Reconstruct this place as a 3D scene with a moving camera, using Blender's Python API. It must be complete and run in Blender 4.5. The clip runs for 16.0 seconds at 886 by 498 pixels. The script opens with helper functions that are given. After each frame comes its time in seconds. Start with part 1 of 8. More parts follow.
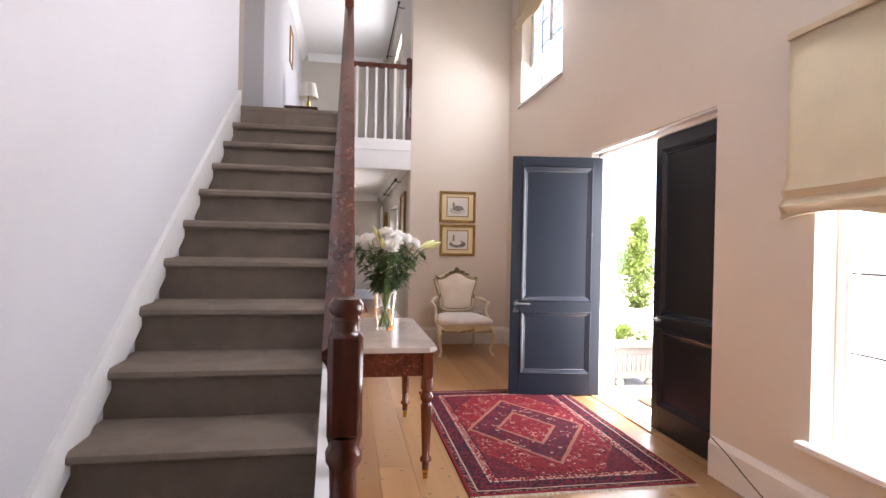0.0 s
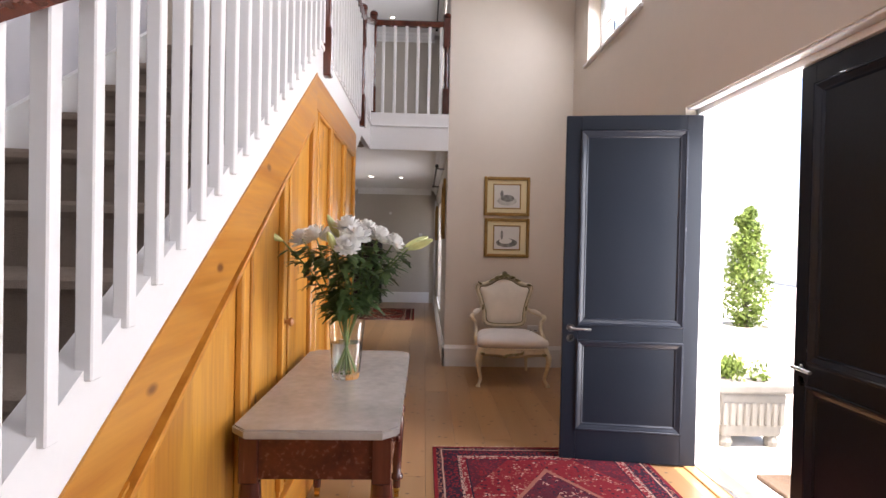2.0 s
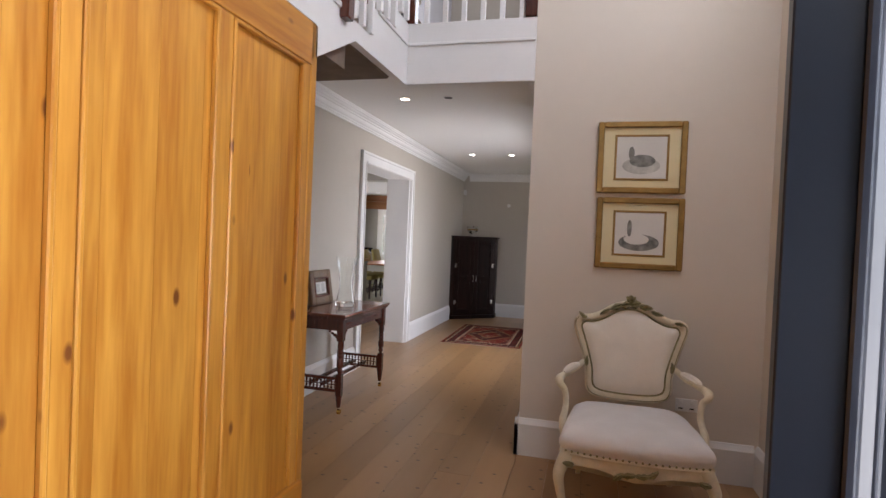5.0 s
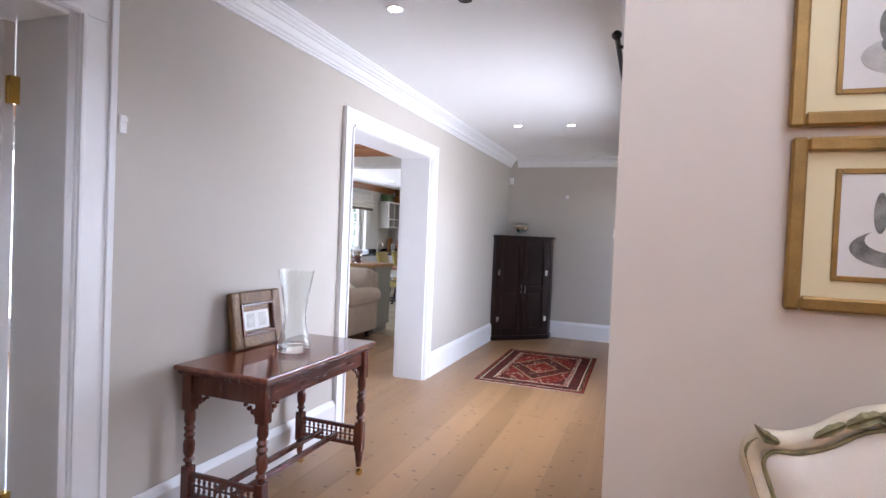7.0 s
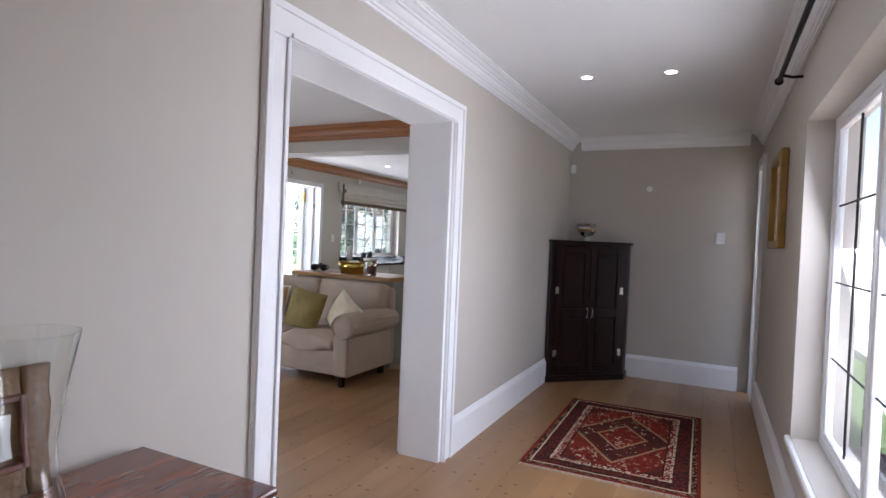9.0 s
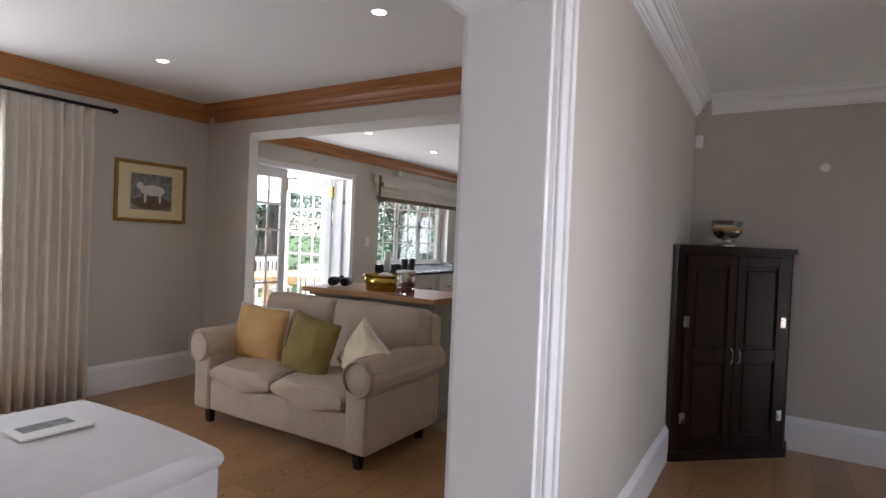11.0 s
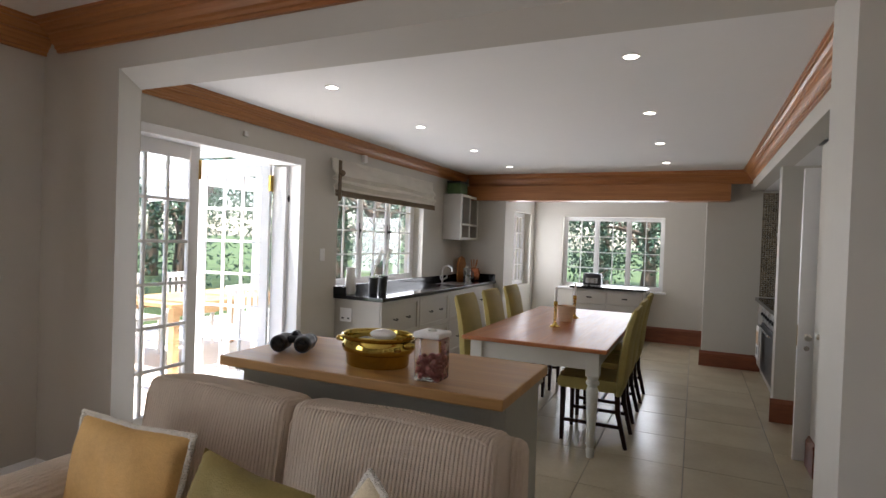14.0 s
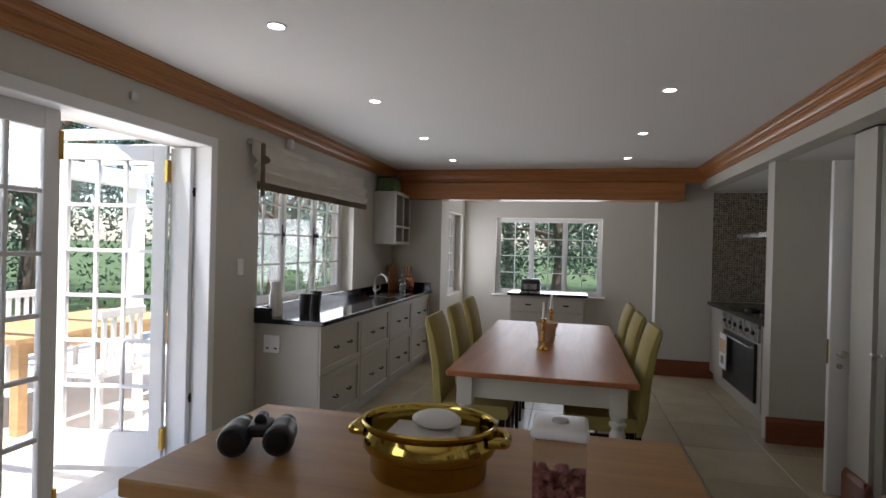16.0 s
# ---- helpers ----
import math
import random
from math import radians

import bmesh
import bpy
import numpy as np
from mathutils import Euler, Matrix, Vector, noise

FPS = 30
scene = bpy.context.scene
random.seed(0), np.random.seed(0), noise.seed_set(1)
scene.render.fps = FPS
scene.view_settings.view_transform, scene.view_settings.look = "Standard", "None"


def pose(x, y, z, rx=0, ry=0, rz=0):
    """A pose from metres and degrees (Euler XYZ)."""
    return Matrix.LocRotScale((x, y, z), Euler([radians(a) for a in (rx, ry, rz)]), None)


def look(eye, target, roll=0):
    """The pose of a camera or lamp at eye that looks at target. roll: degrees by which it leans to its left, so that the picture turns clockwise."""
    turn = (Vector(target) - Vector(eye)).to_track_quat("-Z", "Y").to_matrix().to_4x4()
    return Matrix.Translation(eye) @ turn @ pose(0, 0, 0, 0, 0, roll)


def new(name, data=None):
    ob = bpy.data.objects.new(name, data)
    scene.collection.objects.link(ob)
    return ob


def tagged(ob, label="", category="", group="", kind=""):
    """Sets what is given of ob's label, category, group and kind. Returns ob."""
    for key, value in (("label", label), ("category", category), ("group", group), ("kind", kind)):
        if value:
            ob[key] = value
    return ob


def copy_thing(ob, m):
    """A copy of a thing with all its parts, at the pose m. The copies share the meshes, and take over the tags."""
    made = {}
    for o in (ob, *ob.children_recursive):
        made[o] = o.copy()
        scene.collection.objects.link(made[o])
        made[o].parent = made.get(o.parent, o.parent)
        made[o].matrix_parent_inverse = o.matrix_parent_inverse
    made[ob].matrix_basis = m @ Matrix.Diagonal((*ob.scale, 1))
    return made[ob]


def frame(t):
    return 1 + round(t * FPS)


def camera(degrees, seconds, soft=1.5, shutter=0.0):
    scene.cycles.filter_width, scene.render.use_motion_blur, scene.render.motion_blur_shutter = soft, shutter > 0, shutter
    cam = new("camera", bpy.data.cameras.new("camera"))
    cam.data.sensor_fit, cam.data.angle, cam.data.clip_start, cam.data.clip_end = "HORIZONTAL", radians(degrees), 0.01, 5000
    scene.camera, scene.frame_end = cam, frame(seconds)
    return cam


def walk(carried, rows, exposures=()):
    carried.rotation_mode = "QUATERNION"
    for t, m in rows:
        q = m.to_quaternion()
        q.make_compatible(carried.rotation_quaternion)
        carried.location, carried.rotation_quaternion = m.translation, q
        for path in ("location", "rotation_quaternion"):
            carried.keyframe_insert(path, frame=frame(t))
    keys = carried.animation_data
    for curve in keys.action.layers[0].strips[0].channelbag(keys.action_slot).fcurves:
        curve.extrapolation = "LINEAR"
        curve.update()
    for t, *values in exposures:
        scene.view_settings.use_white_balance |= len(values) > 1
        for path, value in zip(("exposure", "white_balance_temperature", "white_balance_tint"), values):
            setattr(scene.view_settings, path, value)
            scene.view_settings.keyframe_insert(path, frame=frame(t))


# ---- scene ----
cam = camera(77.7, 16.0)
PATH = [
    (0, (0.734, -0.099, 1.342), (1.078, 1.871, 1.327), 1.1),
    (0.5, (0.89, 0.159, 1.347), (1.152, 2.142, 1.329), 1.0),
    (1, (1.044, 0.473, 1.341), (1.246, 2.463, 1.325), 1.1),
    (1.5, (1.174, 0.852, 1.351), (1.306, 2.848, 1.331), 1.2),
    (2, (1.319, 1.253, 1.351), (1.386, 3.252, 1.325), 1.2),
    (2.5, (1.503, 1.668, 1.337), (1.459, 3.667, 1.313), 1.5),
    (3, (1.648, 2.055, 1.346), (1.517, 4.051, 1.32), 1.5),
    (3.5, (1.804, 2.506, 1.35), (1.567, 4.492, 1.318), 1.6),
    (4, (1.904, 2.925, 1.329), (1.564, 4.896, 1.298), 1.6),
    (4.2, (1.933, 3.087, 1.324), (1.556, 5.051, 1.292), 1.9),
    (6.5, (1.765, 5.172, 1.344), (1.095, 7.055, 1.3), 2.2),
    (7, (1.647, 5.641, 1.342), (0.946, 7.513, 1.296), 2.4),
    (7.5, (1.517, 6.08, 1.328), (0.773, 7.936, 1.286), 2.4),
    (8, (1.42, 6.526, 1.32), (0.631, 8.364, 1.279), 2.3),
    (8.5, (1.286, 6.924, 1.351), (0.462, 8.745, 1.306), 2.5),
    (9, (1.151, 7.358, 1.35), (0.275, 9.156, 1.314), 2.4),
    (9.5, (0.979, 7.757, 1.361), (0.063, 9.535, 1.323), 2.5),
    (10, (0.775, 8.146, 1.334), (-0.195, 9.895, 1.304), 2.5),
    (12.5, (-0.478, 9.657, 1.41), (-1.535, 11.354, 1.368), 2.3),
    (13, (-0.725, 9.868, 1.416), (-1.738, 11.592, 1.377), 2.3),
    (13.5, (-0.979, 10.115, 1.426), (-1.907, 11.887, 1.395), 2.1),
    (14, (-1.187, 10.369, 1.459), (-2.02, 12.187, 1.429), 2.0),
    (14.5, (-1.355, 10.633, 1.472), (-2.09, 12.492, 1.449), 1.8),
    (15, (-1.572, 10.851, 1.484), (-2.221, 12.743, 1.464), 1.8),
    (15.5, (-1.828, 10.973, 1.464), (-2.386, 12.893, 1.453), 1.6),
    (16, (-2.068, 11.099, 1.468), (-2.521, 13.047, 1.459), 1.4),
]
walk(cam, [(t, look(eye, target, roll)) for t, eye, target, roll in PATH], [(0, 2.46, 6700, 18), (0.8, 2.4, 6700, 18), (1.5, 2.08, 6700, 18), (3.0, 1.62, 6700, 17), (4.2, 1.6, 6850, 15), (6.3, 2.74, 5750, 18), (7.5, 2.84, 5700, 17), (8.5, 2.28, 5850, 18), (9.5, 1.8, 6000, 17), (10.2, 1.55, 6100, 17), (12.3, 2.34, 6500, 16), (13.5, 2.02, 6500, 16), (14.5, 1.62, 6550, 15), (16.0, 1.15, 6400, 15)])

# ---- light ----
world = bpy.data.worlds.new("sky")
scene.world = world
world.use_nodes = True
_nt = world.node_tree
_sky = _nt.nodes.new("ShaderNodeTexSky")
_sky.sky_type, _sky.sun_disc = "NISHITA", False
_sky.sun_elevation, _sky.sun_rotation = radians(72), radians(155)
_bg = _nt.nodes["Background"]
_bg.inputs[1].default_value = 0.15
_nt.links.new(_sky.outputs[0], _bg.inputs[0])
sun = new("sun", bpy.data.lights.new("sun", "SUN"))
sun.data.energy, sun.data.angle, sun.data.color = 5.0, radians(0.5), (1.0, 0.95, 0.87)
sun.matrix_world = look((0, 0, 0), (-0.13, 0.28, -0.95))


def window_light(name, x, y, z, w, h, rz, power, rx=90, col=(0.89, 0.94, 1.0)):
    """A lamp in an opening for the sky's light; rz turns its beam (0: towards +y)."""
    lamp = new(name, bpy.data.lights.new(name, "AREA"))
    lamp.data.shape, lamp.data.size, lamp.data.size_y, lamp.data.energy, lamp.data.color = "RECTANGLE", w, h, power, col
    lamp.matrix_world = pose(x, y, z, rx, 0, rz)
    return lamp


# rz 90: towards -x, rz -90: towards +x, rz 180: towards -y
window_light("daylight_front_door", 3.25, 3.9, 1.1, 1.3, 2.0, 80, 27, rx=80)
window_light("daylight_hall_window", 2.96, 1.5, 1.1, 1.2, 1.2, 80, 7)
window_light("daylight_upper_window", 2.96, 6.05, 3.8, 1.2, 1.2, 100, 10, rx=34)
# Added high lamp that brightens the hall from an unseen upper opening.
window_light("added_daylight_hall_high", 2.9, 1.5, 3.9, 1.2, 1.2, 52, 15.5, rx=68)
window_light("daylight_corridor_window", 1.75, 9.8, 1.2, 1.5, 1.4, 90, 9, rx=74)
window_light("daylight_gallery_window", 1.6, 9.6, 4.1, 1.3, 1.4, 90, 9)
window_light("daylight_lounge_window", -4.42, 9.6, 1.25, 1.9, 1.8, -90, 12)
window_light("daylight_patio_doors", -4.37, 13.5, 1.1, 1.3, 1.9, -90, 4.0, rx=100)
window_light("daylight_kitchen_window", -4.41, 15.7, 1.4, 1.7, 0.85, -90, 6, rx=90)
window_light("daylight_bay_side", -3.72, 18.83, 1.38, 0.8, 1.0, -90, 5)
window_light("daylight_bay_window", -2.4, 19.55, 1.35, 1.5, 1.1, 180, 8, rx=96)


# ---- materials ----
def mat(name, color, rough=0.5, metal=0.0, var=0.06, scale=3.0, bump=0.0, bscale=60.0, spec=0.5, rand=0.0, coat=0.0):
    m = bpy.data.materials.new(name)
    m.use_nodes = True
    nt = m.node_tree
    b = nt.nodes["Principled BSDF"]
    b.inputs["Roughness"].default_value, b.inputs["Metallic"].default_value = rough, metal
    b.inputs["Specular IOR Level"].default_value = spec
    b.inputs["Coat Weight"].default_value = coat
    tc = nt.nodes.new("ShaderNodeTexCoord")
    n1, n2 = nt.nodes.new("ShaderNodeTexNoise"), nt.nodes.new("ShaderNodeTexNoise")
    n1.inputs["Scale"].default_value, n2.inputs["Scale"].default_value = scale, scale * 14
    n1.inputs["Detail"].default_value = 5
    nt.links.new(tc.outputs["Object"], n1.inputs["Vector"])
    nt.links.new(tc.outputs["Object"], n2.inputs["Vector"])
    add = nt.nodes.new("ShaderNodeMath")
    add.operation = "MULTIPLY_ADD"
    add.inputs[1].default_value = 0.35
    nt.links.new(n2.outputs[0], add.inputs[0])
    nt.links.new(n1.outputs[0], add.inputs[2])
    ramp = nt.nodes.new("ShaderNodeValToRGB")
    lo, hi = [c * (1 - var) for c in color], [min(1, c * (1 + var)) for c in color]
    ramp.color_ramp.elements[0].position, ramp.color_ramp.elements[1].position = 0.45, 0.95
    ramp.color_ramp.elements[0].color, ramp.color_ramp.elements[1].color = (*lo, 1), (*hi, 1)
    nt.links.new(add.outputs[0], ramp.inputs[0])
    out = ramp.outputs[0]
    if rand:
        out = _random_value(nt, out, rand)
    nt.links.new(out, b.inputs["Base Color"])
    rr = nt.nodes.new("ShaderNodeMapRange")
    rr.inputs["To Min"].default_value, rr.inputs["To Max"].default_value = max(0.02, rough - 0.08), min(1, rough + 0.08)
    nt.links.new(n1.outputs[0], rr.inputs[0])
    nt.links.new(rr.outputs[0], b.inputs["Roughness"])
    if bump:
        _bump(nt, b, bump, bscale, tc)
    return m


def _bump(nt, b, bump, bscale, tc):
    n3, bp = nt.nodes.new("ShaderNodeTexNoise"), nt.nodes.new("ShaderNodeBump")
    n3.inputs["Scale"].default_value, n3.inputs["Detail"].default_value = bscale, 4
    bp.inputs["Strength"].default_value, bp.inputs["Distance"].default_value = bump, 0.01
    nt.links.new(tc.outputs["Object"], n3.inputs["Vector"])
    nt.links.new(n3.outputs[0], bp.inputs["Height"])
    nt.links.new(bp.outputs[0], b.inputs["Normal"])


def _random_value(nt, socket, amount):
    oi, mr, hs = nt.nodes.new("ShaderNodeObjectInfo"), nt.nodes.new("ShaderNodeMapRange"), nt.nodes.new("ShaderNodeHueSaturation")
    mr.inputs["To Min"].default_value, mr.inputs["To Max"].default_value = 1 - amount, 1 + amount
    nt.links.new(oi.outputs["Random"], mr.inputs[0])
    nt.links.new(mr.outputs[0], hs.inputs["Value"])
    nt.links.new(socket, hs.inputs["Color"])
    return hs.outputs[0]


def wood(name, dark, light, grain=(14, 1.2, 14), rough=0.4, knots=0.0, rand=0.12, bump=0.12, knot_color=(0.08, 0.035, 0.015), knot_scale=(3.5, 1.2, 3.5), coat=0.0, fine=0.6, flat=False):
    """grain: stretch of the grain along x, y and z (small along the fibre)."""
    m = bpy.data.materials.new(name)
    m.use_nodes = True
    nt = m.node_tree
    b = nt.nodes["Principled BSDF"]
    b.inputs["Coat Weight"].default_value = coat
    tc, oi = nt.nodes.new("ShaderNodeTexCoord"), nt.nodes.new("ShaderNodeObjectInfo")
    off = nt.nodes.new("ShaderNodeVectorMath")
    off.operation = "MULTIPLY_ADD"
    off.inputs[1].default_value = (37.0, 53.0, 29.0)
    comb = nt.nodes.new("ShaderNodeCombineXYZ")
    for k in range(3):
        nt.links.new(oi.outputs["Random"], comb.inputs[k])
    nt.links.new(comb.outputs[0], off.inputs[0])
    nt.links.new(tc.outputs["Object"], off.inputs[2])
    mp = nt.nodes.new("ShaderNodeMapping")
    mp.inputs["Scale"].default_value = grain
    nt.links.new(off.outputs[0], mp.inputs["Vector"])
    n1, n2 = nt.nodes.new("ShaderNodeTexNoise"), nt.nodes.new("ShaderNodeTexNoise")
    n1.inputs["Scale"].default_value, n1.inputs["Detail"].default_value, n1.inputs["Distortion"].default_value = 1.0, 3, 0.8
    n2.inputs["Scale"].default_value, n2.inputs["Detail"].default_value = 7.0, 6
    nt.links.new(mp.outputs[0], n1.inputs["Vector"])
    nt.links.new(mp.outputs[0], n2.inputs["Vector"])
    mx = nt.nodes.new("ShaderNodeMath")
    mx.operation = "MULTIPLY_ADD"
    mx.inputs[1].default_value = fine
    nt.links.new(n2.outputs[0], mx.inputs[0])
    nt.links.new(n1.outputs[0], mx.inputs[2])
    ramp = nt.nodes.new("ShaderNodeValToRGB")
    ramp.color_ramp.elements[0].position, ramp.color_ramp.elements[1].position = 0.25 + fine / 2, 0.7 + fine / 2
    ramp.color_ramp.elements[0].color, ramp.color_ramp.elements[1].color = (*dark, 1), (*light, 1)
    nt.links.new(mx.outputs[0], ramp.inputs[0])
    col = ramp.outputs[0]
    if knots:
        mp2, vo, kr, mix = nt.nodes.new("ShaderNodeMapping"), nt.nodes.new("ShaderNodeTexVoronoi"), nt.nodes.new("ShaderNodeValToRGB"), nt.nodes.new("ShaderNodeMix")
        mp2.inputs["Scale"].default_value = knot_scale
        nt.links.new(off.outputs[0], mp2.inputs["Vector"])
        nt.links.new(mp2.outputs[0], vo.inputs["Vector"])
        vo.inputs["Scale"].default_value = 1.0
        if flat:
            vo.voronoi_dimensions = "2D"
        kr.color_ramp.elements[0].position, kr.color_ramp.elements[1].position = knots * 0.5, knots
        kr.color_ramp.elements[0].color, kr.color_ramp.elements[1].color = (1, 1, 1, 1), (0, 0, 0, 1)
        nt.links.new(vo.outputs["Distance"], kr.inputs[0])
        mix.data_type = "RGBA"
        mix.inputs[7].default_value = (*knot_color, 1)
        nt.links.new(kr.outputs[0], mix.inputs[0])
        nt.links.new(col, mix.inputs[6])
        col = mix.outputs[2]
    if rand:
        col = _random_value(nt, col, rand)
    nt.links.new(col, b.inputs["Base Color"])
    rr = nt.nodes.new("ShaderNodeMapRange")
    rr.inputs["To Min"].default_value, rr.inputs["To Max"].default_value = max(0.05, rough - 0.17 * fine), rough + 0.2 * fine
    nt.links.new(n2.outputs[0], rr.inputs[0])
    nt.links.new(rr.outputs[0], b.inputs["Roughness"])
    if bump:
        bp = nt.nodes.new("ShaderNodeBump")
        bp.inputs["Strength"].default_value, bp.inputs["Distance"].default_value = bump, 0.005
        nt.links.new(n2.outputs[0], bp.inputs["Height"])
        nt.links.new(bp.outputs[0], b.inputs["Normal"])
    return m


def glass(name, color=(1, 1, 1), rough=0.0, ior=1.45):
    m = bpy.data.materials.new(name)
    m.use_nodes = True
    b = m.node_tree.nodes["Principled BSDF"]
    b.inputs["Base Color"].default_value = (*color, 1)
    b.inputs["Transmission Weight"].default_value, b.inputs["Roughness"].default_value, b.inputs["IOR"].default_value = 1.0, rough, ior
    return m


def glow(name, color, strength):
    m = bpy.data.materials.new(name)
    m.use_nodes = True
    b = m.node_tree.nodes["Principled BSDF"]
    b.inputs["Base Color"].default_value = (*color, 1)
    b.inputs["Emission Color"].default_value, b.inputs["Emission Strength"].default_value = (*color, 1), strength
    return m


M_HALL = mat("cream_wall_paint", (0.71, 0.635, 0.55), 0.75, var=0.025, scale=0.8, bump=0.04, bscale=120)
M_STAIRWALL = mat("pale_wall_paint", (0.56, 0.545, 0.57), 0.75, var=0.025, scale=0.8, bump=0.04, bscale=120)
M_CORR = mat("greige_wall_paint", (0.51, 0.465, 0.405), 0.7, var=0.03, scale=0.8, bump=0.04, bscale=120)
M_KIT = mat("stone_wall_paint", (0.56, 0.53, 0.47), 0.7, var=0.03, scale=0.8, bump=0.04, bscale=120)
M_CEIL = mat("white_ceiling_paint", (0.80, 0.79, 0.77), 0.8, var=0.015, scale=1.0, bump=0.02, bscale=90)
M_WHITE = mat("white_gloss_paint", (0.80, 0.79, 0.78), 0.38, var=0.02, scale=5, bump=0.02, bscale=40)
M_CARPET = mat("taupe_stair_carpet", (0.275, 0.22, 0.18), 0.95, var=0.14, scale=9, bump=0.6, bscale=420, spec=0.1)
M_PINE = wood("honey_pine", (0.40, 0.14, 0.013), (0.66, 0.32, 0.052), grain=(7, 7, 0.55), rough=0.33, knots=0.11, rand=0.10, knot_scale=(6.5, 6.5, 3.2), knot_color=(0.17, 0.05, 0.010), bump=0.05)
M_PINE_Y = wood("honey_pine_rail", (0.38, 0.13, 0.013), (0.60, 0.27, 0.042), grain=(7, 0.55, 7), rough=0.33, knots=0.11, rand=0.05, knot_scale=(6, 3, 6), knot_color=(0.17, 0.05, 0.010), bump=0.05)
M_CROWN_Y = wood("oregon_pine_crown", (0.33, 0.125, 0.035), (0.50, 0.22, 0.07), grain=(12, 0.5, 12), rough=0.35, rand=0.03)
M_CROWN_X = wood("oregon_pine_beam", (0.30, 0.11, 0.032), (0.46, 0.19, 0.06), grain=(0.5, 12, 12), rough=0.38, rand=0.03, knots=0.04, knot_scale=(1.1, 3, 3))
M_PLANK = wood("worn_pine_floorboard", (0.295, 0.158, 0.066), (0.385, 0.218, 0.099), grain=(4, 0.14, 4), rough=0.30, knots=0.07, rand=0.12, knot_color=(0.13, 0.07, 0.035), knot_scale=(4.5, 6.0, 1.0), bump=0.0, fine=0.06, flat=True)
M_GAP = mat("dark_joint", (0.05, 0.035, 0.025), 0.9)
M_MAHOG = wood("dark_mahogany", (0.05, 0.012, 0.008), (0.125, 0.032, 0.018), grain=(10, 10, 1.0), rough=0.22, rand=0.05, bump=0.04, coat=0.3)
M_MAHOG_Y = wood("dark_mahogany_rail", (0.05, 0.012, 0.008), (0.125, 0.032, 0.018), grain=(10, 1.0, 10), rough=0.24, rand=0.05, bump=0.03, coat=0.08)
M_DARKWOOD = wood("near_black_oak", (0.010, 0.005, 0.004), (0.026, 0.011, 0.008), grain=(12, 12, 1.0), rough=0.35, rand=0.05, bump=0.08)
M_DOOR = mat("slate_blue_door_paint", (0.0095, 0.0125, 0.019), 0.34, var=0.06, scale=3, bump=0.05, bscale=70)
M_DOOR2 = mat("slate_door_edge_bead", (0.018, 0.021, 0.029), 0.24, var=0.06, scale=6)
for _m, _s in ((M_DARKWOOD, 0.15), (M_DOOR, 0.25), (M_DOOR2, 0.3)):
    _m.node_tree.nodes["Principled BSDF"].inputs["Specular IOR Level"].default_value = _s
M_STEEL = mat("brushed_steel", (0.55, 0.54, 0.52), 0.3, 1.0, var=0.05, scale=20)
M_BRASS = mat("aged_brass", (0.68, 0.45, 0.12), 0.12, 1.0, var=0.12, scale=12)
M_BLACKMETAL = mat("black_iron", (0.02, 0.018, 0.016), 0.45, 0.6, var=0.1, scale=10)
M_TILE = mat("cream_stone_tile", (0.46, 0.395, 0.275), 0.24, var=0.1, scale=2.5, rand=0.06, bump=0.03, bscale=25)
M_GROUT = mat("tile_grout", (0.24, 0.21, 0.17), 0.9)
M_GLASS = glass("window_glass")
M_LAMP = glow("lit_downlight", (1.0, 0.93, 0.8), 5.0)
# Grass green lowered so the lawn reads as shaded.
M_GRASS = mat("lawn", (0.055, 0.095, 0.03), 0.95, var=0.35, scale=1.2, bump=0.6, bscale=60)
M_PAVE = mat("pale_patio_paving", (0.70, 0.66, 0.60), 0.8, var=0.1, scale=1.5)


# ---- building helpers ----
def finish(name, bm, material, parent=None, label="", smooth=False):
    me = bpy.data.meshes.new(name)
    bm.normal_update()
    bm.to_mesh(me)
    bm.free()
    me.materials.append(material)
    if smooth:
        me.polygons.foreach_set("use_smooth", [True] * len(me.polygons))
        me.set_sharp_from_angle(angle=radians(40))
    ob = new(name, me)
    if parent:
        ob.parent = parent
    return tagged(ob, label)


def part(name, bm, material, parent, label="", smooth=False):
    return finish(name, bm, material, parent, label, smooth)


def thing(name, x, y, z, label, category, group="", rz=0.0, kind=""):
    ob = new(name)
    ob.empty_display_size = 0.1
    ob.matrix_basis = pose(x, y, z, 0, 0, rz)
    return tagged(ob, label, category, group, kind)


def box(x0, x1, y0, y1, z0, z1, bevel=0.0, seg=1, bm=None):
    own = bmesh.new()
    bmesh.ops.create_cube(own, size=1.0)
    bmesh.ops.scale(own, vec=(x1 - x0, y1 - y0, z1 - z0), verts=own.verts)
    bmesh.ops.translate(own, vec=((x0 + x1) / 2, (y0 + y1) / 2, (z0 + z1) / 2), verts=own.verts)
    if bevel:
        bmesh.ops.bevel(own, geom=own.edges[:], offset=bevel, segments=seg, profile=0.5, affect="EDGES")
    return join(bm, own) if bm is not None else own


def join(bm, other, m=None):
    if m is not None:
        bmesh.ops.transform(other, matrix=m, verts=other.verts)
    me = bpy.data.meshes.new("scrap")
    other.to_mesh(me)
    other.free()
    bm.from_mesh(me)
    bpy.data.meshes.remove(me)
    return bm


